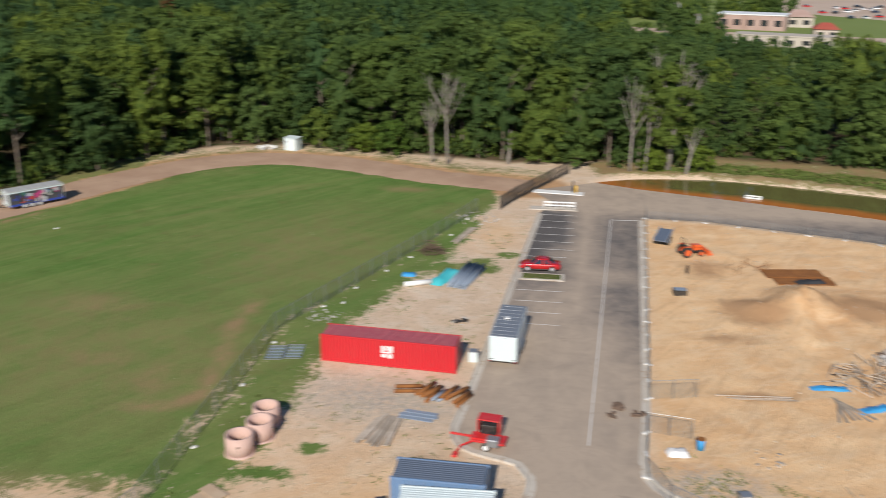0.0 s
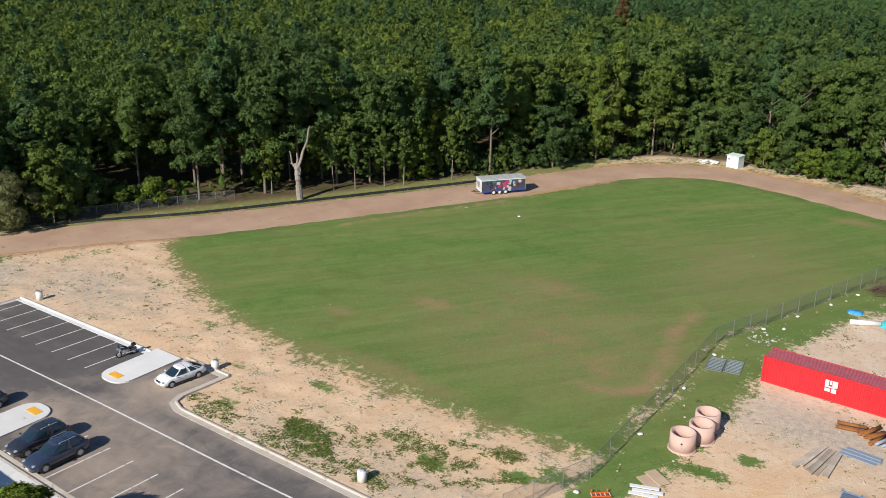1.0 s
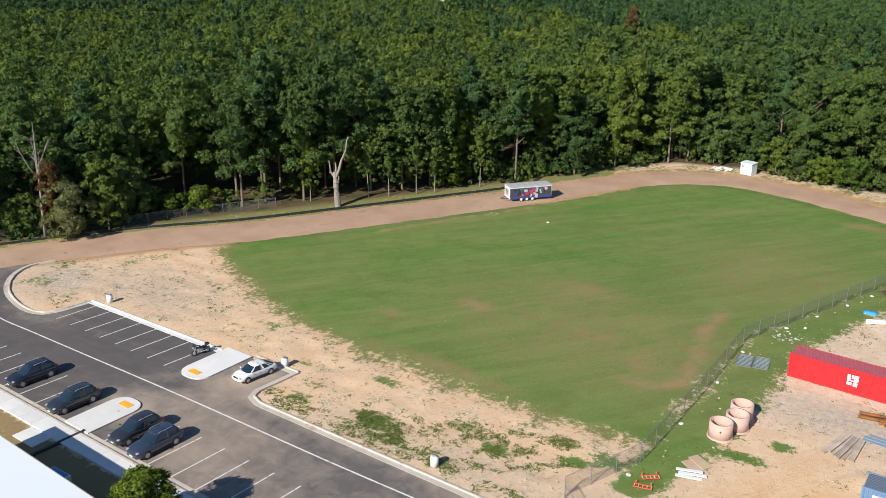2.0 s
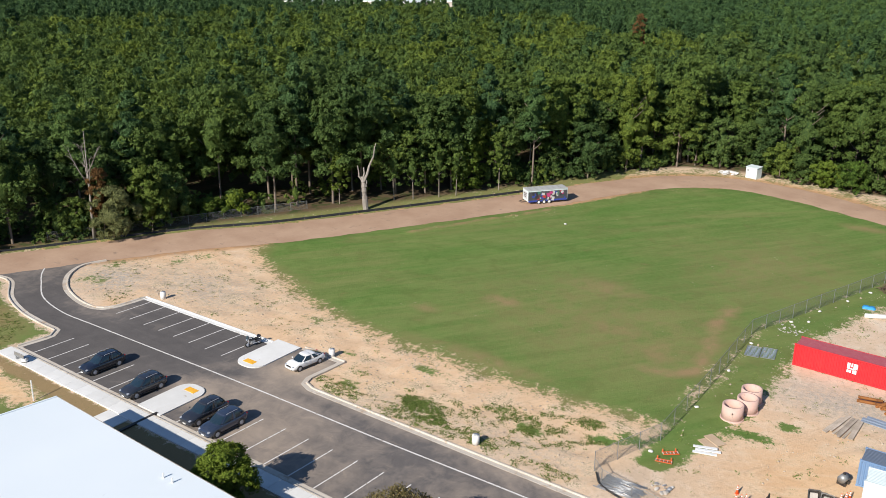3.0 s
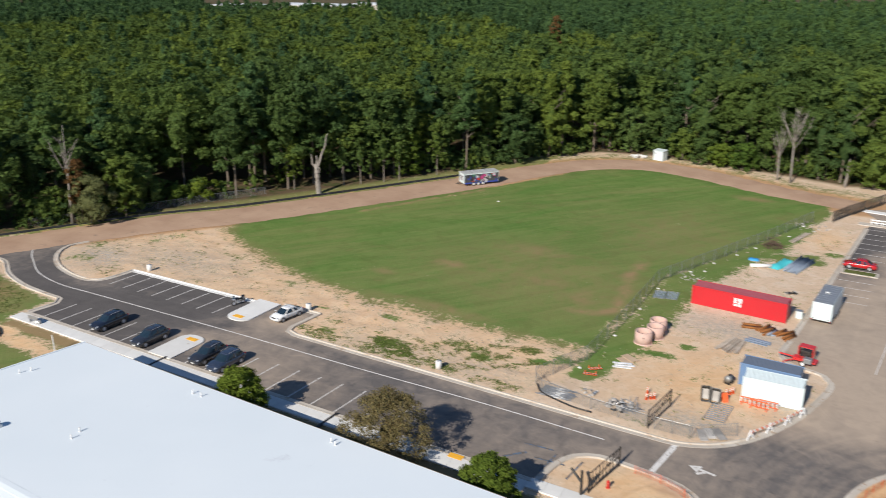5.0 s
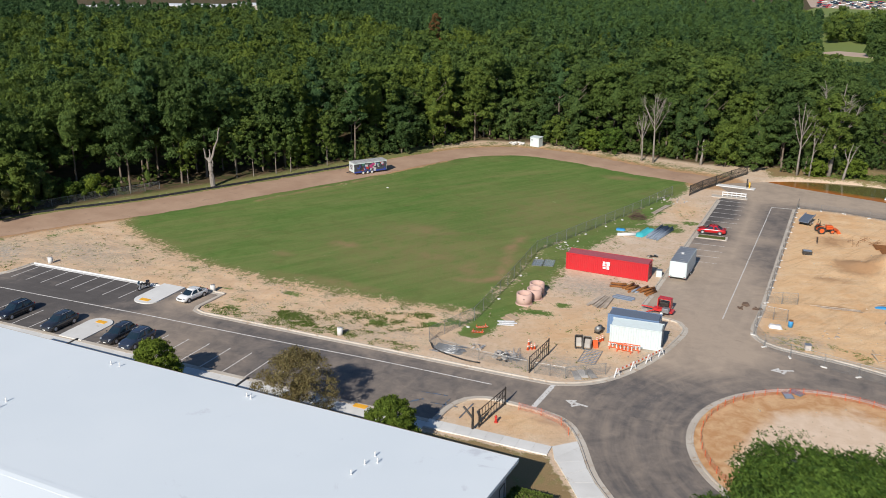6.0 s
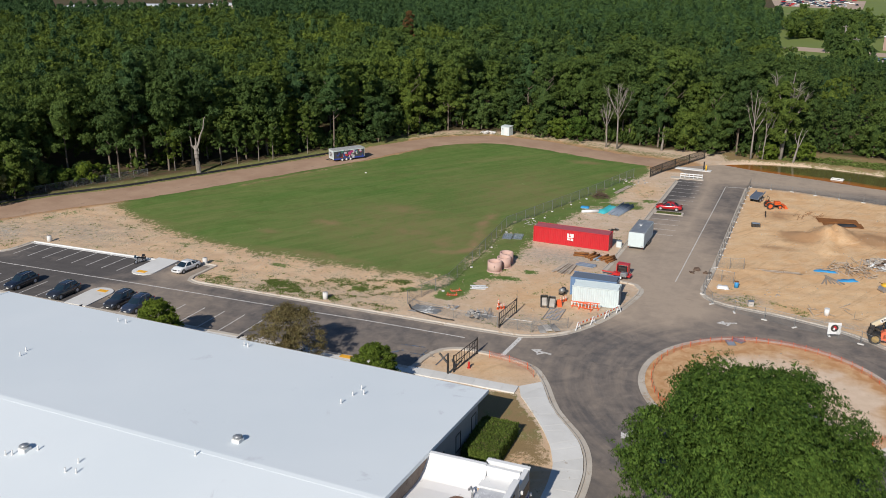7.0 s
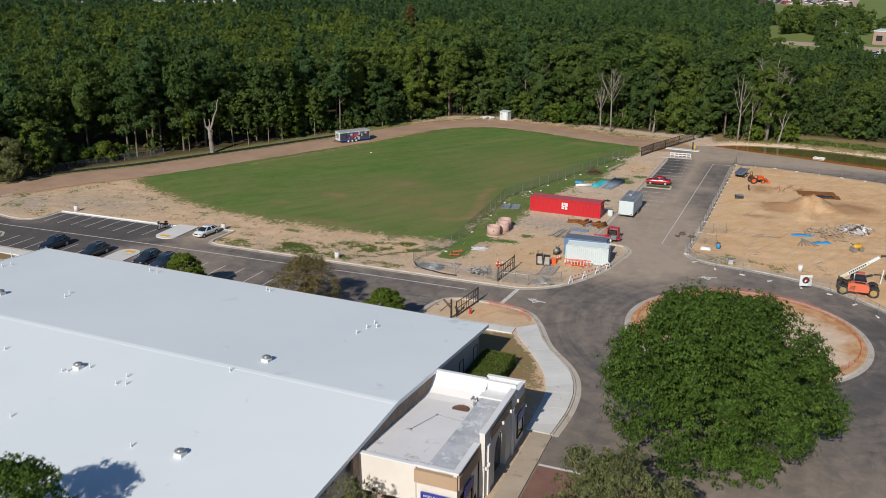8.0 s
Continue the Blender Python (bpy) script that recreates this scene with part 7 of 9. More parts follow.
def manhole_ring(m, h):
    ob = thing("concrete_ring", "large pinkish concrete manhole ring on the grass", "concrete ring", m, "concrete rings")
    part("ring", Geo().cyl((0, 0, -0.04), 1.05, h, 28, 1.02, inner=0.88), M_PINKCON, ob, "", True)
    part("base_lip", Geo().cyl((0, 0, -0.05), 1.17, 0.18, 28, 1.12, inner=1.03), M_PINKCON, ob)
    part("lifting_hole", Geo().cyl((0.3, -0.98, h * 0.62), 0.07, 0.08, 8, rot=(90, 0, 15)), M_TRIM, ob)


manhole_ring(pose(-10.4, 20.7, 0, 0, 0, 0), 1.55)
manhole_ring(pose(-9.7, 22.9, 0, 0, 0, 70), 1.55)
manhole_ring(pose(-10.0, 25.0, 0, 0, 0, 20), 1.55)


def drum_post(m):
    """A concrete lamp base with its bolts."""
    ob = thing("lamp_base", "round concrete lamp base standing in the sand", "lamp base", m, "lamp bases")
    part("drum", Geo().cyl((0, 0, -0.1), 0.36, 1.0, 16, 0.35), M_CONCRETE, ob, "", True)
    for k in range(4):
        part("bolt", Geo().cyl((0.2 * math.cos(k * 1.571), 0.2 * math.sin(k * 1.571), 0.9), 0.03, 0.1, 6), M_STEEL, ob)


for x, y in ((-27.8, 1.9), (-51.0, 7.2), (-80.3, 6.5)):
    drum_post(pose(x, y, 0))


def pipe_bundle(name, label, m, n, length, r, mat, spread, rng_seed, tilt=4.0, wall=True):
    rng = random.Random(rng_seed)
    ob = thing(name, label, "pipes", m)
    for i in range(n):
        row = i % 2
        y = (i - n / 2) * spread * 0.6 + rng.uniform(-0.1, 0.1)
        g = Geo().cyl((-length / 2, 0, 0), r, length * rng.uniform(0.9, 1.0), 9, rot=(0, 90, 0), inner=r * 0.85 if wall else 0)
        o = part("pipe", g, mat, ob, "", True)
        o.matrix_basis = pose(rng.uniform(-0.25, 0.25), y, r + row * r * 1.6, 0, 0, rng.uniform(-tilt, tilt))
    return ob


pipe_bundle("silver_pipes", "heap of silver fence pipes by the kerb", pose(-13.8, 3.5, 0, 0, 0, 2), 26, 3.8, 0.05, M_STEEL, 0.13, 3, 14, False)
pipe_bundle("grey_pipes", "bundle of long grey blue plastic pipes", pose(0.5, 58.6, 0, 0, 0, 79), 10, 7.4, 0.16, M_GREYPIPE, 0.34, 4, 2)
for x, y, r, n, s in ((-0.4, 32.0, 12, 2, 21), (1.4, 31.8, 62, 5, 22), (3.7, 31.6, 60, 7, 24)):
    pipe_bundle("rusty_pipes", "short rusty steel pipes heaped on the sand", pose(x, y, 0, 0, 0, r), n, 2.3, 0.16, M_RUST, 0.55, s, 8)
pipe_bundle("short_pipes", "short pale blue pipes between rusty ones", pose(2.5, 31.4, 0, 0, 0, 60), 3, 2.0, 0.13, M_GREYPIPE, 0.5, 25, 8)
pipe_bundle("timber_poles", "long soil-stained timber poles lying on the sand", pose(27.8, 35.7, 0, 0, 0, 6), 5, 6.6, 0.05, M_TIMBER, 0.2, 26, 1.5, False)
o = thing("white_pipe", "single thick white pipe lying in the grass", "pipe", pose(-4.3, 55.2, 0, 0, 0, 26))
part("tube", Geo().cyl((-1.5, 0, 0.28), 0.28, 3.0, 14, rot=(0, 90, 0), inner=0.24), M_PVC, o, "", True)
o = thing("black_hose", "long black drain hose lying along the fence", "hose")
part("tube", Geo().tube(curve_through([(-16.6, 4.2, 0.1), (-15.4, 2.7, 0.12), (-13.0, 1.9, 0.12), (-11.0, 1.5, 0.1), (-9.2, 1.5, 0.1)], 0.4), 0.09, 7), M_IRON, o, "", True)


def planks(name, label, m, n, length, w, gap, seed, fan=8.0, mat=None):
    rng = random.Random(seed)
    ob = thing(name, label, "planks", m)
    for i in range(n):
        g = Geo().box((0, 0, 0), (w, length * rng.uniform(0.85, 1.0), 0.06), bev=0.008)
        o = part("plank", g, mat or M_TIMBER, ob)
        o.matrix_basis = pose((i - n / 2) * gap, rng.uniform(-0.3, 0.3), 0.05 + (i % 3) * 0.065, 0, 0, (i - n / 2) * fan / n + rng.uniform(-3, 3))


planks("timber_planks", "fan of weathered timber planks on the sand", pose(-0.9, 25.4, 0, 0, 0, -6), 9, 4.6, 0.26, 0.27, 31, 12)
planks("timber_planks", "crossed grey planks by the site rubble", pose(34.8, 35.0, 0.0, 0, 0, 20), 6, 4.0, 0.22, 0.3, 32, 60)
planks("timber_beams", "grey timber beams on the bare soil", pose(-1.8, 73.0, 0, 0, 0, -14), 3, 7.0, 0.3, 0.36, 33, 2)
planks("plywood_sheets", "pale plywood sheets flat on the sand", pose(-10.0, 15.4, 0, 0, 0, 60), 2, 2.0, 1.0, 0.9, 34, 6, M_PLY)
planks("white_boards", "white boards lying flat on the sand", pose(-10.2, 13.5, 0.02, 0, 0, 108), 3, 2.3, 0.35, 0.4, 35, 5, M_SIGNWHITE)
planks("dark_sheets", "dark rubber sheets lying on the sand", pose(1.6, 28.1, 0, 0, 0, 84), 3, 3.1, 0.42, 0.4, 36, 6, M_GREYPIPE)
planks("steel_plates", "rust-brown steel sheets stacked beside the spoil heap", pose(36.4, 65.8, 0.12, 0, 0, 100), 2, 6.6, 2.4, 2.1, 37, 3, M_RUST)
planks("concrete_slabs", "pale broken slabs at the yard corner", pose(2.7, 3.8, 0, 0, 0, 35), 3, 2.2, 0.8, 0.8, 38, 20, M_STONE)


def lattice_mat(m, w, l):
    ob = thing("lattice_panel", "dark lattice panel lying flat on the ground", "panel", m, "lattice panels")
    part("frame", Geo().box((0, l / 2, 0.05), (w, 0.08, 0.08)).box((0, -l / 2, 0.05), (w, 0.08, 0.08)).box((w / 2, 0, 0.05), (0.08, l, 0.08)).box((-w / 2, 0, 0.05), (0.08, l, 0.08)), M_POST, ob)
    for i in range(1, 9):
        part("slat", Geo().box((0, -l / 2 + l * i / 9, 0.06), (w, 0.1, 0.03)), M_GREYPIPE, ob)
    for i in range(1, 5):
        part("cross_bar", Geo().box((-w / 2 + w * i / 5, 0, 0.03), (0.06, l, 0.03)), M_POST, ob)


lattice_mat(pose(1.9, 8.4, 0, 0, 0, 0), 2.0, 3.8)
lattice_mat(pose(-13.6, 36.7, 0, 0, 0, 10), 1.5, 2.8)
lattice_mat(pose(-12.0, 37.2, 0, 0, 0, 10), 1.5, 2.8)


def light_tower():
    """The red towed machine with its open canopy."""
    ob = thing("towed_machine", "red towed compressor with an open canopy and drawbar", "machine", pose(7.3, 24.9, 0, 0, 0, 174))
    part("chassis", Geo().box((0, 0, 0.5), (2.6, 1.3, 0.16), bev=0.03).box((0.2, 0, 0.62), (2.2, 0.9, 0.14)), M_REDMACH, ob)
    part("canopy", Geo().box((0.1, -0.75, 1.85), (1.7, 1.1, 0.1), bev=0.03).box((-0.7, -0.75, 1.25), (0.1, 1.1, 1.2)).box((0.9, -0.75, 1.25), (0.1, 1.1, 1.2)), M_REDMACH, ob, "red sheet metal canopy")
    part("engine", Geo().box((0.1, -0.7, 1.0), (1.2, 0.8, 0.8), bev=0.05), M_DARK, ob)
    part("generator", Geo().box((-0.5, 0.85, 0.85), (0.9, 0.8, 0.6), bev=0.06), M_STEEL, ob, "grey generator box")
    part("boom", Geo().tube([(0.9, 0.2, 0.62), (2.9, 0.1, 0.6)], 0.1, 6), M_REDMACH, ob)
    part("drawbar", Geo().tube([(1.0, 0.5, 0.5), (1.8, 1.2, 0.35), (2.0, 2.0, 0.2)], 0.08, 6), M_REDMACH, ob)
    part("foot", Geo().box((2.0, 2.1, 0.1), (0.4, 0.6, 0.2), bev=0.04), M_REDMACH, ob)
    for s in (-1, 1):
        wheel(ob, 0.0, s * 0.95, 0.33, 0.22, P_WHITE)


light_tower()


def a_frame(m):
    ob = thing("barricade_trestle", "white trestle barricade leg set along the kerb", "barricade", m, "white barricades")
    for s in (-1, 1):
        part("leg", Geo().box((0, s * 0.25, 0.55), (0.12, 0.06, 1.1), (s * 22, 0, 0)), M_SIGNWHITE, ob)
    part("cross_piece", Geo().box((0, 0, 0.45), (0.1, 0.4, 0.08)), M_SIGNWHITE, ob)


def rail_board(a, b, z):
    l = math.hypot(b[0] - a[0], b[1] - a[1])
    ob = thing("barricade_board", "orange and white striped barricade board on trestles", "barricade", pose((a[0] + b[0]) / 2, (a[1] + b[1]) / 2, z, 0, 0, math.degrees(math.atan2(b[1] - a[1], b[0] - a[0]))))
    n = 8
    for i in range(n):
        part("stripe_panel", Geo().box((-l / 2 + l * (i + 0.5) / n, 0, 0), (l / n, 0.04, 0.2)), (M_ORANGE, M_SIGNWHITE)[i % 2], ob)


TREST = [(5.9, 4.7), (7.2, 7.1), (8.4, 9.6), (9.4, 12.0)]
for x, y in TREST:
    a_frame(pose(x, y, 0, 0, 0, -28))
for a, b in zip(TREST[:-1], TREST[1:]):
    rail_board(a, b, 0.85)


def plastic_barrier(m, label):
    ob = thing("plastic_barrier", label, "barrier", m, "plastic barriers")
    for z in (0.25, 0.95):
        part("rail", Geo().box((0, 0, z), (2.0, 0.08, 0.12), bev=0.02), M_ORANGE, ob)
    for i in range(9):
        part("upright", Geo().box((-0.9 + i * 0.225, 0, 0.6), (0.09, 0.05, 0.66), bev=0.01), (M_SIGNWHITE, M_ORANGE)[i % 2], ob)
    for s in (-1, 1):
        part("foot", Geo().box((s * 0.8, 0, 0.06), (0.12, 0.6, 0.12), bev=0.02), M_ORANGE, ob)


plastic_barrier(pose(4.2, 11.7, 0, 14, 0, 5), "orange and white plastic barrier leaning by the white container")
plastic_barrier(pose(6.0, 11.9, 0, 12, 0, 2), "orange and white plastic barrier leaning by the white container")
plastic_barrier(pose(5.2, 11.35, 0, 10, 0, -3), "orange and white plastic barrier leaning by the white container")
plastic_barrier(pose(-12.7, 9.8, 0.08, 84, 0, 15) @ Matrix.Scale(0.75, 4), "orange plastic barrier lying flat on the sand")
plastic_barrier(pose(-12.9, 11.3, 0.08, 84, 0, 40) @ Matrix.Scale(0.75, 4), "orange plastic barrier lying flat on the sand")


def cone(m):
    ob = thing("traffic_cone", "orange traffic cone with white bands on the sand", "traffic cone", m, "traffic cones")
    part("base", Geo().box((0, 0, 0.03), (0.42, 0.42, 0.06), bev=0.02), M_ORANGE, ob)
    part("body", Geo().cyl((0, 0, 0.05), 0.17, 1.0, 12, 0.04), M_ORANGE, ob, "", True)
    for z in (0.5, 0.76):
        part("band", Geo().cyl((0, 0, z), 0.17 - 0.13 * (z - 0.05) + 0.006, 0.14, 12, 0.17 - 0.13 * (z + 0.09) + 0.006), M_SIGNWHITE, ob)


for x, y in ((-5.35, 7.2), (-5.0, 7.5), (-4.7, 7.8), (-5.7, 8.6), (1.6, 12.6), (1.9, 13.0), (2.1, 13.4)):
    cone(pose(x, y, 0) @ Matrix.Scale(0.78, 4))
o = thing("orange_stand", "folded orange sign stand leaning over", "sign stand", pose(1.7, 11.3, 0, 0, 0, 30))
for s in (-1, 1):
    part("panel", Geo().box((0, s * 0.25, 0.45), (0.6, 0.06, 1.0), (s * 28, 0, 0), bev=0.02), M_ORANGE, o)


def tub(m):
    ob = thing("mortar_tub", "worn grey mortar tub tipped on its side", "tub", m, "mortar tubs")
    rings = [[(x * k, y * k, z) for x, y in ((-0.5, -0.7), (-0.4, -0.8), (0.4, -0.8), (0.5, -0.7), (0.5, 0.7), (0.4, 0.8), (-0.4, 0.8), (-0.5, 0.7))] for k, z in ((0.75, 0.0), (1.0, 0.6), (1.06, 0.6), (1.06, 0.66), (0.95, 0.66), (0.72, 0.08))]
    part("shell", Geo().loft(rings), M_IRON, ob)
    part("crust", Geo().box((0, 0, 0.12), (0.66, 1.05, 0.06), bev=0.02), M_STONE, ob, "dried mortar crust")


tub(pose(-0.2, 10.9, 0.45, 62, 0, 20))
tub(pose(0.9, 10.9, 0.45, 62, 0, 5))
o = thing("water_tank", "dark steel tank on short legs beside the container", "tank", pose(1.1, 15.4, 0, 0, 0, 75))
part("shell", Geo().cyl((-0.45, 0, 0.62), 0.36, 0.9, 16, rot=(0, 90, 0)), M_POST, o, "", True)
for x in (-0.3, 0.3):
    part("leg", Geo().box((x, 0, 0.18), (0.1, 0.8, 0.4)), M_IRON, o)
part("cap", Geo().cyl((0, 0, 0.95), 0.12, 0.14, 10), M_IRON, o)


def rubble(name, label, cx, cy, r, n, seed, mats, size=(0.15, 0.5), flat=0.6, high=0.4):
    """A loose heap: each lump an object on one of a few shared meshes."""
    rng = random.Random(seed)
    ob = thing(name, label, "rubble heap", pose(cx, cy, 0))
    shapes = []
    for k in range(5):
        g = Geo()
        ring = lambda z, q: [(math.cos(a) * q * rng.uniform(0.7, 1.1), math.sin(a) * q * rng.uniform(0.7, 1.1), z) for a in [i * 1.047 for i in range(6)]]
        g.loft([ring(-0.5, 0.6), ring(-0.1, 1.0), ring(0.3, 0.8), ring(0.5, 0.35)])
        me = g.mesh("lump")
        me.materials.append(mats[k % len(mats)])
        shapes.append(me)
    for i in range(n):
        a, d = rng.uniform(0, 6.28), r * math.sqrt(rng.uniform(0, 1))
        s = rng.uniform(*size)
        o = new("lump", shapes[rng.randrange(5)])
        o.parent = ob
        z = max(0.0, high * (1 - d / r)) * rng.uniform(0.2, 1.0)
        o.matrix_basis = pose(d * math.cos(a), d * math.sin(a), z + s * flat * 0.35, rng.uniform(-25, 25), rng.uniform(-25, 25), rng.uniform(0, 360)) @ Matrix.Diagonal((s, s * rng.uniform(0.6, 1.2), s * flat, 1))
    return ob


def sticks(name, label, cx, cy, r, n, seed, mat, length=(0.8, 2.2), high=0.8, thick=0.03):
    rng = random.Random(seed)
    ob = thing(name, label, "debris heap", pose(cx, cy, 0))
    for i in range(n):
        a, d = rng.uniform(0, 6.28), r * math.sqrt(rng.uniform(0, 1))
        l = rng.uniform(*length)
        g = Geo().tube([(-l / 2, 0, 0), (0, rng.uniform(-0.15, 0.15), rng.uniform(-0.05, 0.12)), (l / 2, 0, 0)], thick * rng.uniform(0.6, 1.4), 5, thick * 0.5)
        o = part("branch", g, mat, ob)
        o.matrix_basis = pose(d * math.cos(a), d * math.sin(a), 0.1 + high * (1 - d / r) * rng.uniform(0, 1), rng.uniform(-20, 20), rng.uniform(-35, 35), rng.uniform(0, 360))


sticks("brush_heap", "brown heap of brushwood at the field edge", -4.8, 65.8, 1.3, 120, 41, M_BRUSH, (0.8, 2.0), 2.0)
sticks("scrap_heap", "heap of grey scrap and pipe ends by the kerb", -6.6, 4.6, 1.5, 40, 42, M_STEEL, (0.5, 1.8), 0.5, 0.04)
rubble("rubble_heap", "scatter of broken concrete by the yard fence", -7.0, 4.4, 1.6, 26, 43, [M_STONE, M_IRON], (0.15, 0.5))
rubble("rubble_heap", "small scrap pieces on the sand", -11.0, 5.5, 0.9, 16, 44, [M_STONE, M_STEEL], (0.12, 0.35))
rubble("rubble_heap", "low gravel heap between grass and sand", -11.6, 45.5, 1.8, 40, 45, [M_STONE], (0.08, 0.22), 0.5, 0.06)
rubble("rubble_heap", "loose stones and scraps near the long container", 1.8, 46.5, 0.8, 14, 46, [M_STONE, M_IRON], (0.12, 0.4))
rubble("rubble_heap", "scatter of pale rubble by the field corner", -1.5, 80.0, 3.4, 46, 47, [M_STONE, M_TIMBER, M_STONE], (0.1, 0.3), 0.5, 0.06)
rubble("site_rubble", "heap of white and grey demolition rubble on the site", 42.0, 44.6, 2.7, 150, 48, [M_STONE, M_SIGNWHITE, M_STONE, M_BRUSH, M_TIMBER], (0.15, 0.6), 0.5, 0.9)
sticks("site_timber", "heap of splintered timber on the site", 38.0, 40.5, 3.6, 70, 49, M_TIMBER, (1.2, 3.4), 0.7, 0.06)
sticks("site_timber", "long timber offcuts along the site kerb", 34.5, 22.5, 3.4, 10, 50, M_TIMBER, (1.0, 2.6), 0.1, 0.04)
sticks("site_timber", "steel rods sticking out beside the spoil heap", 31.5, 66.5, 2.2, 18, 51, M_RUST, (1.5, 3.5), 0.3, 0.03)
rubble("site_rubble", "scatter of clods and stones on the site soil", 27.4, 26.6, 1.3, 26, 52, [M_TIMBER, M_PLY, M_STONE], (0.08, 0.26), 0.5, 0.1)
rubble("site_rubble", "dark clods dropped at the site entrance", 17.5, 31.2, 1.4, 10, 53, [M_BRUSH], (0.25, 0.6), 0.5, 0.05)
for i, (x, y) in enumerate(((-14.2, 10.2), (-13.9, 20.5), (-14.1, 30.2), (-14.4, 38.5), (-12.5, 47.5), (-10.6, 53), (-8.6, 58.6), (-6.9, 63.5), (-3.6, 72.5), (-10.8, 48.8), (-2.6, 79.5), (-54.0, 65.8))):
    s = thing("litter_bag", "small white sandbag lying by the fence", "sandbag", pose(x, y, 0.02, 0, 0, 50 * i), "sandbags")
    part("bag", Geo().box((0, 0, 0.1), (0.45, 0.32, 0.18), bev=0.07), M_SANDBAG, s, "", True)


def wrapped_stack(m, w, l, h, mat, name, label):
    """A lumpy wrapped stack or sheet."""
    rng = random.Random(int(w * 100 + l * 10))
    ob = thing(name, label, "sheeting", m)
    n, k = 9, 7
    vs = []
    for i in range(n):
        for j in range(k):
            edge = min(i, n - 1 - i, j, k - 1 - j)
            vs.append((-l / 2 + l * i / (n - 1) + rng.uniform(-0.08, 0.08), -w / 2 + w * j / (k - 1) + rng.uniform(-0.08, 0.08), 0.02 + (0 if edge == 0 else h * rng.uniform(0.6, 1.1))))
    part("sheet", Geo().add(vs, [(i * k + j, (i + 1) * k + j, (i + 1) * k + j + 1, i * k + j + 1) for i in range(n - 1) for j in range(k - 1)]), mat, ob, "", True)


wrapped_stack(pose(-1.8, 57.9, 0, 0, 0, 72), 1.6, 5.0, 0.5, M_TARP, "wrapped_pipes", "bundle in torn cyan plastic wrap")
wrapped_stack(pose(-5.9, 58.0, 0, 0, 0, 10), 1.0, 1.6, 0.3, M_BLUETARP, "blue_tarp", "crumpled blue tarpaulin in the grass")
wrapped_stack(pose(34.2, 38.5, 0, 0, 0, 5), 0.7, 3.2, 0.2, M_BLUETARP, "blue_sheet", "long bright blue sheet on the site soil")
wrapped_stack(pose(36.9, 35.4, 0, 0, 0, 28), 0.9, 3.2, 0.25, M_BLUETARP, "blue_sheet", "crumpled bright blue sheet on the site soil")
wrapped_stack(pose(21.0, 26.1, 0, 0, 0, 10), 1.0, 1.6, 0.4, M_WHITEBAG, "bulk_bag", "white woven bulk bag slumped on the soil")
wrapped_stack(pose(37.6, 63.2, 0.2, 0, 0, 15), 1.0, 3.2, 0.3, M_FABRIC, "dark_sheet", "dark blue sheet over steel by the spoil heap")
o = thing("steel_drum", "blue and rust steel drum on the site", "drum", pose(22.7, 27.1, 0))
part("shell", Geo().cyl((0, 0, 0), 0.29, 0.86, 14), M_BLUETARP, o, "", True)
part("rim", Geo().cyl((0, 0, 0.84), 0.31, 0.05, 14), M_RUST, o)
o = thing("generator_box", "small grey box beside the red container", "box", pose(4.2, 38.3, 0, 0, 0, 5))
part("case", Geo().box((0, 0, 0.5), (0.8, 0.7, 1.0), bev=0.04), C_WHITE, o)
part("lid", Geo().box((0, 0, 1.03), (0.86, 0.76, 0.06), bev=0.02), M_STEEL, o)

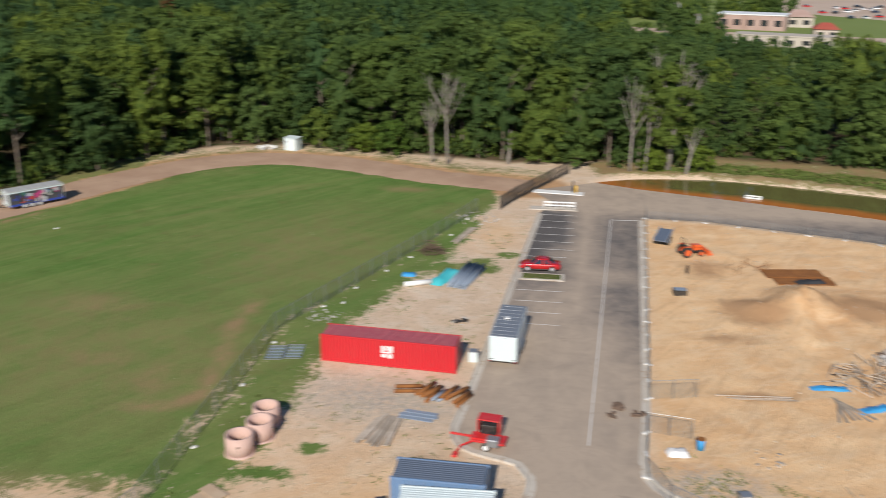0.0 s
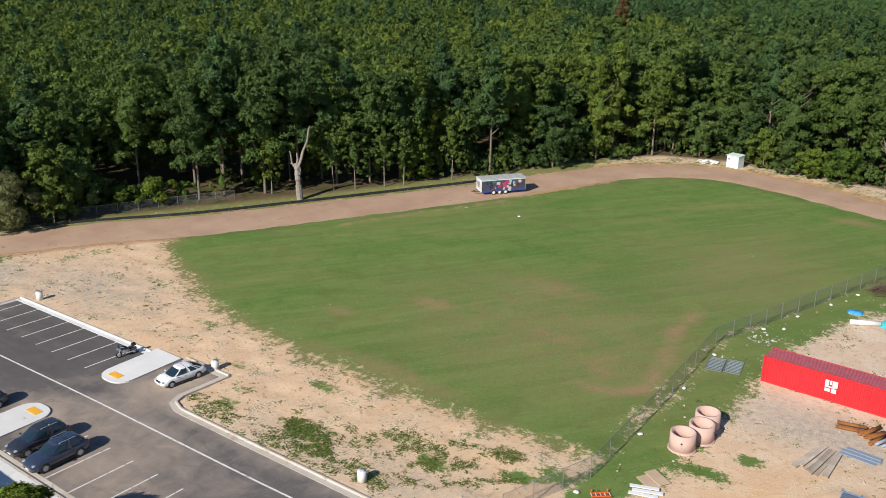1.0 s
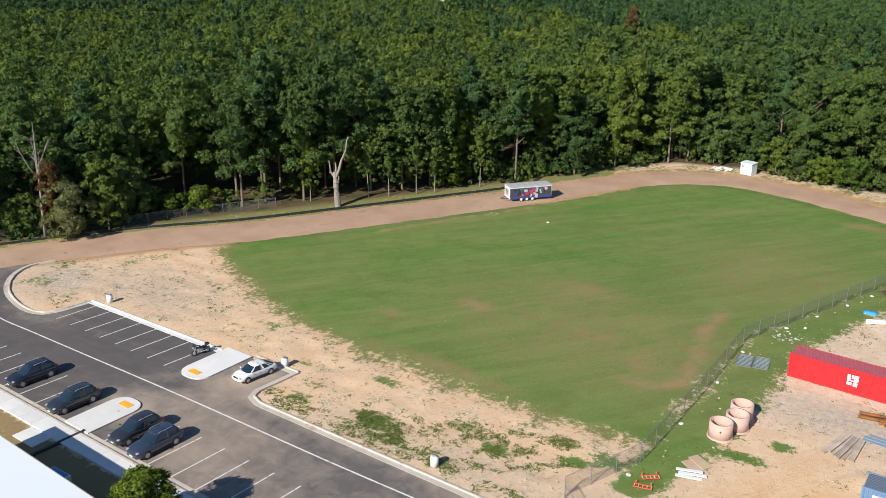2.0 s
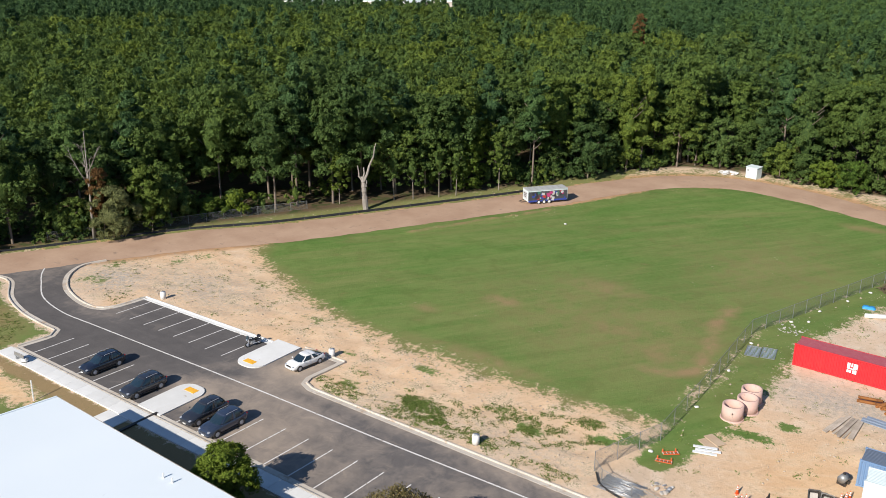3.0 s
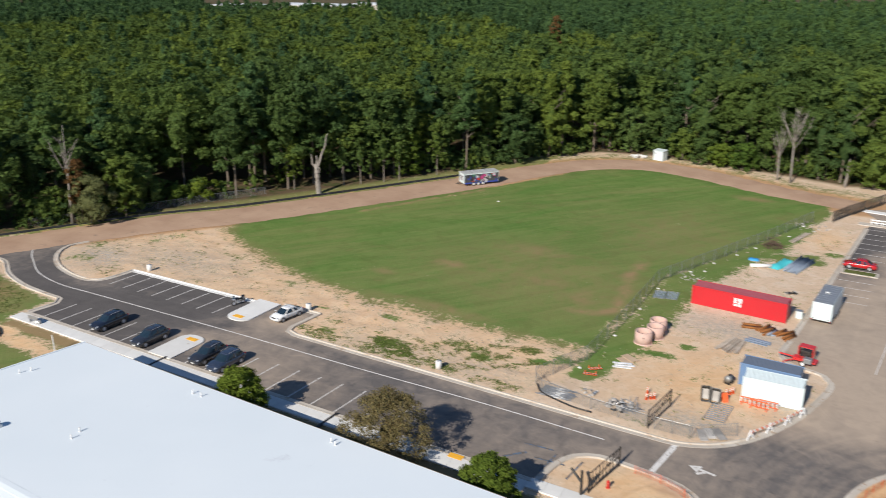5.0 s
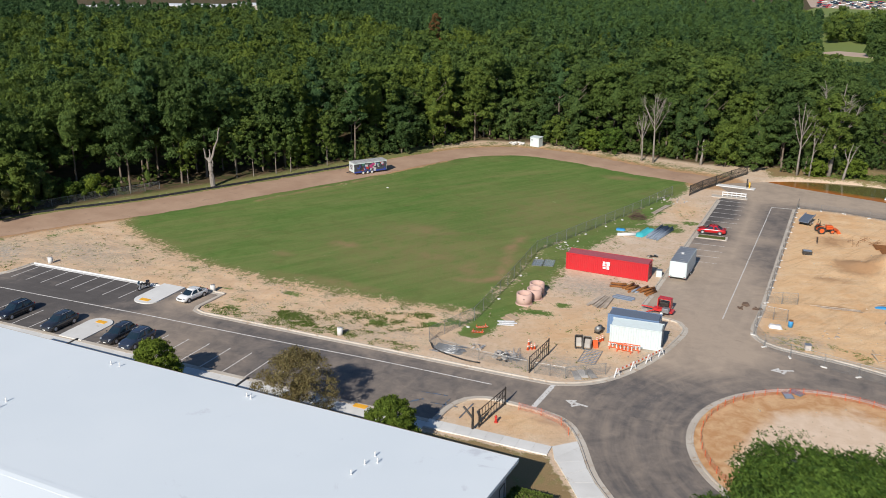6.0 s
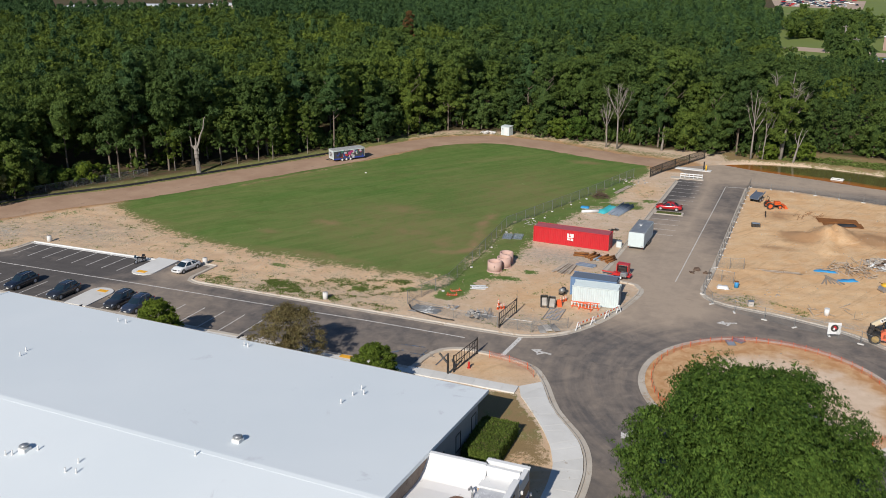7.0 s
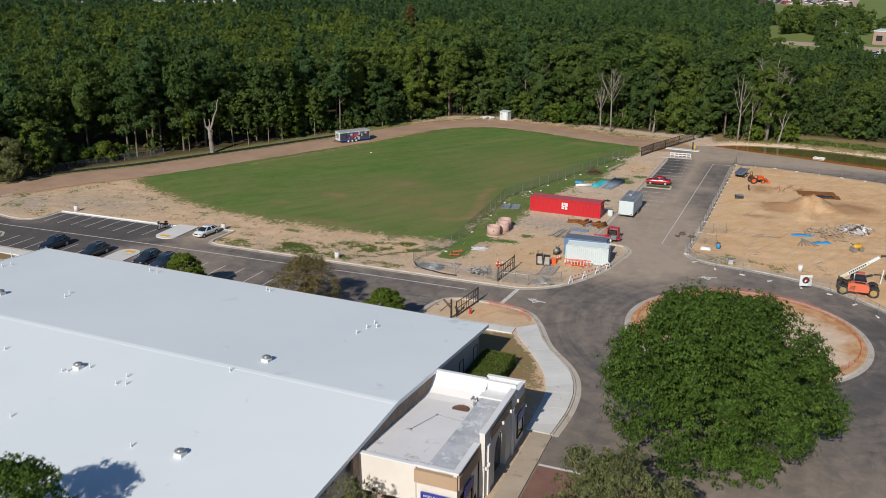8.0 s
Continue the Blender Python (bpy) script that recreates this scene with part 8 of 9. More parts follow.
# ---------------------------------------------------------------- building site
def telehandler():
    ob = thing("telehandler", "orange telescopic handler with a cream boom raised", "telehandler", pose(41.2, 15.1, 0, 0, 0, 1))
    P_OR = paint("machine orange", (0.70, 0.15, 0.07), 0.4, 0.3, 0, 0.15)
    P_CREAM = paint("cream boom paint", (0.62, 0.54, 0.38), 0.45, 0, 0, 0.15)
    M_YRIM = paint("yellow rim", (0.40, 0.27, 0.09), 0.5, 0, 0, 0.3)
    part("chassis", Geo().box((0, 0, 0.9), (4.9, 1.1, 0.42), bev=0.08).box((-2.3, 0, 1.25), (0.5, 1.1, 0.7), bev=0.08), M_TRIM, ob)
    prof = [(-1.25, 0.62), (1.2, 0.62), (1.3, 0.9), (1.2, 1.5), (0.7, 1.72), (-1.0, 1.78), (-1.3, 1.5)]
    body = part("body", Geo().loft([[(x, y, z) for x, z in prof] for y in (-1.22, -1.16, -0.44, -0.38)]), P_OR, ob, "orange engine housing")
    for i in range(4):
        part("vent_slat", Geo().box((-0.75 + i * 0.02, -1.235, 0.95 + i * 0.13), (0.6, 0.02, 0.05)), M_IRON, body)
    low = [(-0.9, 0.35, 0.7), (0.75, 0.35, 0.7), (0.75, 1.2, 0.7), (-0.9, 1.2, 0.7)]
    mid = [(-0.95, 0.35, 1.55), (1.0, 0.35, 1.55), (1.0, 1.22, 1.55), (-0.95, 1.22, 1.55)]
    high = [(-0.85, 0.42, 2.5), (0.55, 0.42, 2.5), (0.55, 1.12, 2.5), (-0.85, 1.12, 2.5)]
    cab = part("cab", Geo().loft([low, mid]), P_OR, ob, "orange operator cab with dark glass")
    part("glass", Geo().loft([[tuple(v) for v in mid], [tuple(v) for v in high]]), M_CARGLASS, cab)
    for p, q in zip(mid, high):
        part("pillar", Geo().tube([p, q], 0.05, 5), M_IRON, cab)
    part("cab_roof", Geo().box((-0.15, 0.77, 2.56), (1.65, 0.92, 0.12), bev=0.05), P_OR, cab)
    base, tip = Vector((-2.2, 0.0, 2.0)), Vector((2.0, 0.0, 5.3))
    d = (tip - base).normalized()
    ang = -math.degrees(math.atan2(d.z, d.x))
    boom = part("boom", Geo().box(base + d * 1.9, (3.9, 0.46, 0.52), (0, ang, 0), bev=0.04), P_CREAM, ob, "cream telescopic boom")
    part("inner_boom", Geo().box(base + d * 4.4, (1.7, 0.34, 0.38), (0, ang, 0), bev=0.03), M_SIGNWHITE, boom)
    for k in range(9):
        part("lettering_bar", Geo().box(base + d * (1.2 + k * 0.27) + Vector((0, -0.24, 0.02)), (0.19, 0.02, 0.2), (0, ang, 0)), M_IRON, boom)
    part("lettering_plate", Geo().box(base + d * 2.3 + Vector((0, -0.232, 0.02)), (2.7, 0.012, 0.34), (0, ang, 0)), M_SIGNWHITE, boom)
    part("lift_cylinder", Geo().tube([(-0.6, 0, 1.2), tuple(base + d * 1.9 + Vector((0.1, 0, -0.25)))], 0.09, 8), M_STEEL, ob, "", True)
    part("boom_pivot", Geo().box((-2.2, 0, 1.7), (0.5, 0.8, 0.8), bev=0.06), M_TRIM, ob)
    part("boom_head", Geo().tube([tuple(tip + d * 0.1), tuple(tip + Vector((0.9, 0, 0.2))), tuple(tip + Vector((1.35, 0, -0.25)))], 0.17, 6, 0.12), M_IRON, ob, "black boom head")
    part("fork_carriage", Geo().box(tip + Vector((1.5, 0, -0.35)), (0.14, 1.2, 0.75), (0, 12, 0), bev=0.03), M_IRON, ob, "black fork carriage")
    for y in (-0.35, 0.35):
        part("fork", Geo().box(tip + Vector((2.1, y, -0.72)), (1.2, 0.12, 0.06), (0, 8, 0)), M_IRON, ob)
    for x in (1.8, -1.8):
        for y in (-1.0, 1.0):
            wheel(ob, x, y, 0.68, 0.46, M_YRIM)
            part("mudguard", Geo().loft([[(x + 0.78 * math.cos(a), y + k, 0.68 + 0.78 * math.sin(a)) for a in (0.5, 1.0, 1.57, 2.1, 2.6)] + [(x + 0.73 * math.cos(a), y + k, 0.68 + 0.73 * math.sin(a)) for a in (2.6, 2.1, 1.57, 1.0, 0.5)] for k in (-0.2, 0.2)]), M_TRIM, ob)
    part("exhaust", Geo().tube([(-1.0, -0.7, 1.6), (-1.0, -0.7, 2.3)], 0.06, 7), M_IRON, ob)
    part("bonnet_lid", Geo().box((0.1, -0.8, 1.74), (1.3, 0.6, 0.06), bev=0.02), M_TRIM, body)


telehandler()


def tractor():
    ob = thing("tractor", "orange compact tractor with a front bucket", "tractor", pose(25.6, 70.6, 0, 0, 0, 22))
    P_OR = paint("tractor orange", (0.70, 0.11, 0.02), 0.4, 0.3, 0, 0.15)
    part("bonnet", Geo().loft([[(x, -w, 0.7), (x, -w, z), (x, w, z), (x, w, 0.7)] for x, w, z in ((1.3, 0.24, 1.15), (1.1, 0.32, 1.3), (0.1, 0.36, 1.35))]), P_OR, ob)
    part("chassis", Geo().box((0.1, 0, 0.65), (2.6, 0.5, 0.35), bev=0.05), M_TRIM, ob)
    part("seat", Geo().box((-0.7, 0, 1.15), (0.5, 0.5, 0.15), bev=0.05).box((-0.95, 0, 1.4), (0.12, 0.48, 0.45), bev=0.04), M_TRIM, ob)
    part("roll_bar", Geo().tube([(-1.1, -0.5, 0.9), (-1.1, -0.5, 2.2), (-1.1, 0.5, 2.2), (-1.1, 0.5, 0.9)], 0.05, 6), M_IRON, ob)
    for s in (-1, 1):
        wheel(ob, -0.85, s * 0.78, 0.62, 0.38, P_OR)
        wheel(ob, 0.95, s * 0.68, 0.4, 0.26, P_OR)
        part("fender", Geo().box((-0.85, s * 0.72, 1.3), (0.9, 0.36, 0.06), bev=0.03), P_OR, ob)
        part("loader_arm", Geo().tube([(0.1, s * 0.45, 1.2), (1.0, s * 0.45, 1.15), (1.75, s * 0.45, 0.45)], 0.06, 6), P_OR, ob)
    part("bucket", Geo().loft([[(1.8, y, 0.1), (1.8, y, 0.65), (2.0, y, 0.7), (2.4, y, 0.12)] for y in (-0.85, 0.85)]), P_OR, ob)
    part("steering_wheel", Geo().cyl((-0.3, 0, 1.4), 0.2, 0.03, 12, inner=0.17), M_TRIM, ob)


tractor()
o = thing("flat_trailer", "dark blue tipping trailer propped on the sand", "trailer", pose(22.6, 74.6, 0, 0, 0, 74))
part("bed", Geo().box((0, 0, 1.0), (3.6, 1.6, 0.14), (0, -8, 0), bev=0.02), C_GREY, o, "dark blue steel bed")
for s in (-1, 1):
    part("side_board", Geo().box((0, s * 0.8, 1.2), (3.6, 0.06, 0.35), (0, -8, 0)), M_GREYPIPE, o)
    wheel(o, -0.6, s * 0.8, 0.4, 0.24)
    wheel(o, 0.4, s * 0.8, 0.4, 0.24)
    part("prop", Geo().box((1.5, s * 0.5, 0.5), (0.1, 0.1, 1.3)), M_IRON, o)
o = thing("black_crate", "low black crate on the site soil", "crate", pose(23.4, 57.7, 0, 0, 0, 8))
part("case", Geo().box((0, 0, 0.3), (1.4, 1.0, 0.6), bev=0.04), M_IRON, o)
part("lid", Geo().box((0, 0, 0.62), (1.2, 0.8, 0.06), bev=0.02), M_GREYPIPE, o)
o = thing("marker_board", "small dark board on a stake in the sand", "board", pose(24.6, 63.6, 0, 0, 0, 20))
part("board", Geo().box((0, 0, 0.75), (0.08, 0.5, 0.9), bev=0.01), M_IRON, o)
part("stake", Geo().box((0, 0, 0.3), (0.06, 0.06, 0.8)), M_TIMBER, o)
o = thing("white_tank", "white plastic tank behind the site fence", "tank", pose(34.2, 21.2, 0))
part("shell", Geo().cyl((0, 0, 0), 0.32, 0.9, 16), M_PVC, o, "", True)
part("lid", Geo().cyl((0, 0, 0.89), 0.34, 0.06, 16), M_PVC, o)
o = thing("white_tank", "white slatted crate by the site kerb", "crate", pose(25.0, 20.8, 0, 0, 0, 15))
part("case", Geo().box((0, 0, 0.35), (0.7, 0.6, 0.7), bev=0.05), M_STONE, o)
part("rim", Geo().box((0, 0, 0.71), (0.75, 0.65, 0.05)), M_STEEL, o)
o = thing("white_stake", "white pipe standing upright in the site soil", "stake", pose(44.2, 20.0, 0))
part("tube", Geo().tube([(0, 0, -0.2), (0.2, 0.1, 2.0)], 0.09, 8), M_PVC, o)
o = thing("yellow_machine", "small yellow roller half hidden by rubble", "machine", pose(41.8, 33.4, 0, 0, 0, 40))
M_YEL = paint("machine yellow", (0.70, 0.40, 0.02), 0.45, 0.2, 0, 0.2)
part("body", Geo().box((0, 0, 0.85), (1.4, 0.8, 0.6), bev=0.1), M_YEL, o, "", True)
for x in (-0.6, 0.6):
    part("drum", Geo().cyl((x, -0.45, 0.4), 0.4, 0.9, 16, rot=(-90, 0, 0)), M_STEEL, o)
part("handle", Geo().tube([(-0.6, 0, 1.1), (-1.4, 0, 1.5)], 0.04, 6), M_IRON, o)


def site_sign():
    ob = thing("site_sign", "white square sign with a round dark emblem on the fence", "sign", pose(34.9, 14.05, 0, 0, 0, 18))
    part("board", Geo().box((0, 0, 1.25), (1.55, 0.05, 1.5), bev=0.01), M_SIGNWHITE, ob)
    em = part("emblem", Geo().cyl((0, -0.03, 1.3), 0.46, 0.012, 24, rot=(90, 0, 0)), M_IRON, ob, "round black emblem")
    part("emblem_mark", Geo().box((0.05, -0.052, 1.36), (0.3, 0.012, 0.4), (0, -25, 0)), C_RED, em)
    part("emblem_mark", Geo().box((-0.05, -0.052, 1.2), (0.2, 0.02, 0.3), (0, 20, 0)), M_SIGNWHITE, em)
    for s in (-0.6, 0.6):
        part("stay", Geo().box((s, 0.05, 0.6), (0.06, 0.04, 1.2)), M_POST, ob)


site_sign()
o = thing("barrier_row", "white slatted barrier standing on the parking island", "barrier", pose(9.2, 87.0, 0.12, 0, 0, 2))
for z in (0.35, 0.8):
    part("rail", Geo().box((0, 0, z), (4.4, 0.06, 0.18)), M_SIGNWHITE, o)
for i in range(6):
    part("leg", Geo().box((-2.1 + i * 0.84, 0, 0.45), (0.1, 0.5, 0.95), bev=0.02), M_SIGNWHITE, o)
o = thing("yellow_bollard", "yellow bollard on the far concrete pad", "bollard", pose(11.2, 95.0, 0.1))
part("tube", Geo().cyl((0, 0, 0), 0.16, 1.2, 12), M_YEL, o, "", True)
part("keypad_post", Geo().box((-0.5, 0.3, 0.9), (0.25, 0.2, 1.8), bev=0.03), M_IRON, o)
o = thing("floating_dock", "small white framed raft floating on the pond", "raft", pose(36.8, 98.6, -0.28, 0, 0, -12))
part("frame", Geo().box((0, 0.6, 0.12), (2.4, 0.2, 0.24), bev=0.05).box((0, -0.6, 0.12), (2.4, 0.2, 0.24), bev=0.05).box((1.1, 0, 0.12), (0.2, 1.0, 0.24), bev=0.05).box((-1.1, 0, 0.12), (0.2, 1.0, 0.24), bev=0.05), M_PVC, o)
part("pump", Geo().box((0, 0, 0.05), (0.8, 0.5, 0.2), bev=0.04), M_IRON, o)


def white_shed():
    ob = thing("white_shed", "small white box shed at the edge of the track", "shed", pose(-39.3, 114.9, 0, 0, 0, -14))
    part("body", Geo().box((0, 0, 1.1), (2.4, 1.8, 2.2), bev=0.03), C_WHITE, ob)
    part("roof", Geo().box((0, 0, 2.25), (2.6, 2.0, 0.1), (4, 0, 0), bev=0.02), C_WHITE, ob)
    part("door", Geo().box((0.3, -0.91, 1.0), (0.9, 0.04, 1.9), bev=0.01), M_SIGNWHITE, ob)
    part("vent", Geo().box((-0.7, -0.92, 1.6), (0.4, 0.04, 0.3)), M_STEEL, ob)


white_shed()
rubble("stone_heap", "pale stones heaped beside the white shed", -44.5, 115.5, 1.6, 26, 61, [M_SANDBAG, M_STONE], (0.3, 0.8), 0.6, 0.3)
o = thing("garden_frame", "blue and white framed box in the lawn shade", "box", pose(-50.4, -18.2, 0, 0, 0, 2))
part("frame", Geo().box((0, 0, 0.5), (2.3, 0.9, 1.0), bev=0.03), M_SIGNWHITE, o)
part("panel", Geo().box((0, 0, 1.02), (2.0, 0.65, 0.06)), M_BLUETARP, o)
o = thing("park_bench", "grey steel bench on the footpath", "bench", pose(-77.6, -14.2, 0.14, 0, 0, 4))
part("seat", Geo().box((0, 0, 0.45), (1.7, 0.45, 0.06), bev=0.02), M_STEEL, o)
part("backrest", Geo().box((0, -0.22, 0.75), (1.7, 0.06, 0.45), bev=0.02), M_STEEL, o)
for s in (-1, 1):
    part("leg", Geo().box((s * 0.7, 0, 0.22), (0.08, 0.4, 0.44)), M_STEEL, o)

# ---------------------------------------------------------------- planting by the school
make_tree("street_tree", "round bright green tree beside the school", pose(-39.0, -18.4, 0, 0, 0, 30), 301, 5.4, 2.95, "oak", 1300, 14, 0.115, M_BUSH, 0.13)
make_tree("street_tree", "brown and green thin-leaved tree beside the school", pose(-22.1, -16.4, 0, 0, 0, 80), 302, 6.7, 4.4, "oak", 1700, 12, 0.12, M_RUST_LEAF, 0.15)
make_tree("street_tree", "round dark green tree beside the school", pose(-10.7, -18.1, 0, 0, 0, 10), 303, 4.9, 2.65, "oak", 1100, 14, 0.115, M_BUSH, 0.13)
make_tree("live_oak", "broad dark green live oak beside the turning circle", pose(27.8, -29.4, 0, 0, 0, 0), 309, 12.8, 10.2, "oak", 6200, 15, 0.185, M_OAK, 0.5)
make_tree("roadside_tree", "sparse olive green tree near the school entrance", pose(22.6, -49.5, 0, 0, 0, 0), 305, 7.6, 6.6, "oak", 900, 12, 0.17, M_OLIVE, 0.2)
make_tree("roadside_tree", "dark green tree behind the school roof", pose(-14.0, -68.8, 0, 0, 0, 0), 306, 10.4, 4.8, "oak", 1400, 14, 0.17, M_OAK, 0.2)
make_tree("roadside_tree", "thin young tree beside the entrance porch", pose(4.2, -55.0, 0, 0, 0, 0), 307, 5.4, 2.6, "tall", 130, 10, 0.14, M_OLIVE, 0.12)


def hedge():
    ob = thing("clipped_hedge", "square clipped green hedge beside the school wall", "hedge", pose(4.7, -24.7, 0, 0, 0, 0))
    rng = np.random.default_rng(91)
    n = 9000
    w, l, h = 3.4, 6.0, 1.3
    f = rng.integers(0, 5, n)
    u, v = rng.uniform(-0.5, 0.5, n), rng.uniform(-0.5, 0.5, n)
    p, d = np.zeros((n, 3)), np.zeros((n, 3))
    for k, (nx, ny, nz) in enumerate(((0, 0, 1), (1, 0, 0), (-1, 0, 0), (0, 1, 0), (0, -1, 0))):
        q = f == k
        d[q] = (nx, ny, nz)
        if nz:
            p[q] = np.stack([u[q] * w, v[q] * l, np.full(q.sum(), h)], 1)
        elif nx:
            p[q] = np.stack([np.full(q.sum(), nx * w / 2), u[q] * l, (v[q] + 0.5) * h], 1)
        else:
            p[q] = np.stack([u[q] * w, np.full(q.sum(), ny * l / 2), (v[q] + 0.5) * h], 1)
    p += rng.normal(0, 0.06, (n, 3))
    co, fc = leaf_quads(rng, p, d, np.full(n, 0.11))
    o = new("leaves", crown_mesh("leaves", (co, fc, np.repeat(rng.uniform(0.1, 0.7, n), 4), np.zeros(4 * n)), M_HEDGE))
    o.parent = ob
    part("core", Geo().box((0, 0, h / 2 - 0.05), (w - 0.15, l - 0.15, h - 0.05), bev=0.1), M_TURF, ob)


hedge()
make_tree("shrub", "dark low shrub at the end of the hedge", pose(6.4, -29.0, 0), 311, 1.4, 1.3, "bush", 70, 12, 0.14, M_OAK, 0.05)

# ---------------------------------------------------------------- dead and bare trees at the woods
def bare_tree(name, label, m, seed, height, r, forks, spread):
    """A leafless tree: a trunk that splits into steep limbs, each with its twigs."""
    rng = random.Random(seed)
    ob = thing(name, label, "tree", m)
    split = height * rng.uniform(0.38, 0.5)
    lean = Vector((rng.uniform(-0.05, 0.05) * height, rng.uniform(-0.04, 0.04) * height, 0))
    top = lean + Vector((0, 0, height * 0.97))
    part("trunk", Geo().tube([(0, 0, -0.3), lean * 0.2 + Vector((0, 0, split * 0.5)), lean * 0.5 + Vector((0.08, 0, split)), lean * 0.7 + Vector((-0.15, 0.1, height * 0.72)), top], r, 8, r * 0.12), M_DEADWOOD, ob, "", True)
    for i in range(forks):
        a = 2.4 * i + rng.uniform(-0.5, 0.5)
        z = split * rng.uniform(0.8, 1.0) + (height - split) * 0.55 * (i / max(1, forks)) * rng.uniform(0.6, 1.0)
        k = spread * rng.uniform(0.55, 1.0) * (1 - 0.4 * i / max(1, forks))
        up = (height - z) * rng.uniform(0.55, 0.9)
        p0 = lean * (z / height) * 0.8 + Vector((0, 0, z))
        d = Vector((math.cos(a), math.sin(a), 0))
        p = [p0, p0 + d * k * 0.42 + Vector((0, 0, up * 0.35)), p0 + d * k * 0.75 + Vector((rng.uniform(-0.3, 0.3), 0, up * 0.72)), p0 + d * k * 0.9 + Vector((0, rng.uniform(-0.3, 0.3), up))]
        g = Geo().tube(p, r * 0.4, 6, r * 0.06)
        for j in range(11):
            b = a + rng.uniform(-1.8, 1.8)
            s = rng.randrange(1, 3)
            q = p[s] + (p[s + 1] - p[s]) * rng.uniform(0.0, 0.9)
            far = k * rng.uniform(0.25, 0.5)
            e = q + Vector((math.cos(b) * far, math.sin(b) * far, up * rng.uniform(0.06, 0.26)))
            g.tube([q, (q + e) / 2 + Vector((0, 0, 0.15)), e], r * 0.12, 5, r * 0.03)
        part("limb", g, M_DEADWOOD, ob, "", True)
    return ob




def broken_tree(m):
    """A thick dead trunk snapped at mid height, one long bent limb left standing."""
    ob = thing("dead_tree", "bleached broken dead tree with one tall limb", "tree", m)
    rng = random.Random(5)
    knot = lambda k: 1 + 0.16 * rng.uniform(-1, 1) * k
    g = Geo()
    for i in range(7):
        z0, z1 = i * 0.95 - 0.3, i * 0.95 + 0.75
        w = 0.52 - 0.022 * i
        g.tube([(0.1 - 0.05 * i, 0, z0), (0.1 - 0.05 * (i + 1), 0.03 * i, z1)], w * knot(1), 9, w * knot(1) * 0.93)
    for i in range(9):
        a = rng.uniform(0, 6.28)
        z = rng.uniform(0.8, 6.0)
        g.box((0.42 * math.cos(a), 0.42 * math.sin(a), z), (0.14, 0.3, rng.uniform(0.5, 1.2)), (rng.uniform(-10, 10), rng.uniform(-10, 10), math.degrees(a)), 0.04)
    part("trunk", g, M_DEADWOOD, ob)
    part("limb", Geo().tube([(-0.15, 0, 5.4), (0.5, 0.1, 6.9), (0.95, 0.1, 8.6), (1.75, 0, 10.4), (2.0, 0.1, 12.2), (2.25, 0.1, 12.9)], 0.27, 7, 0.08), M_DEADWOOD, ob)
    part("limb", Geo().tube([(-0.3, 0, 5.6), (-0.95, 0.1, 6.5), (-1.0, 0, 7.4), (-1.15, 0, 8.6)], 0.24, 6, 0.08), M_DEADWOOD, ob)
    part("limb", Geo().tube([(-0.2, 0.1, 5.9), (0.0, 0.2, 7.1), (-0.1, 0.2, 8.2)], 0.22, 6, 0.1), M_DEADWOOD, ob)
    part("limb", Geo().tube([(-0.3, 0, 6.0), (-1.15, 0, 6.5)], 0.15, 6, 0.1), M_DEADWOOD, ob)


broken_tree(pose(-86.2, 52.8, 0, 0, 0, 36) @ Matrix.Diagonal((0.95, 0.95, 0.9, 1)))
bare_tree("bare_tree", "pale bare tree standing before the woods", pose(-10.5, 109.4, 0, 0, 0, 0), 402, 15.5, 0.24, 9, 4.2)
bare_tree("bare_tree", "thin pale bare tree standing before the woods", pose(-13.2, 110.2, 0, 0, 0, 70), 403, 11.0, 0.22, 6, 3.0)
bare_tree("bare_tree", "tall pale trunk with bare limbs by the pond", pose(19.2, 109.0, 0, 0, 0, 10), 404, 16.0, 0.26, 5, 3.4)
bare_tree("bare_tree", "thick pale trunk by the pond bank", pose(25.3, 111.0, 0, 0, 0, 0), 405, 20.0, 0.42, 7, 5.2)
bare_tree("bare_tree", "leaning pale trunk by the pond bank", pose(28.0, 109.2, 0, 0, 9, 30), 406, 8.0, 0.3, 2, 1.6)
bare_tree("bare_tree", "thin leaning pale trunk by the pond", pose(21.6, 109.4, 0, 0, 4, 0), 407, 12.0, 0.2, 4, 2.0)
bare_tree("bare_tree", "grey dead trunk with forked top among shrubs", pose(-109.2, 15.2, 0, 0, 0, 0), 408, 17.5, 0.26, 4, 3.4)
bare_tree("bare_tree", "slim pale trunk at the back of the track", pose(-54.6, 119.5, 0, 0, 0, 0), 409, 17.0, 0.25, 4, 3.0)
bare_tree("bare_tree", "short pale stump by the woods", pose(-0.6, 111.6, 0, 0, 0, 0), 410, 6.0, 0.34, 1, 1.0)
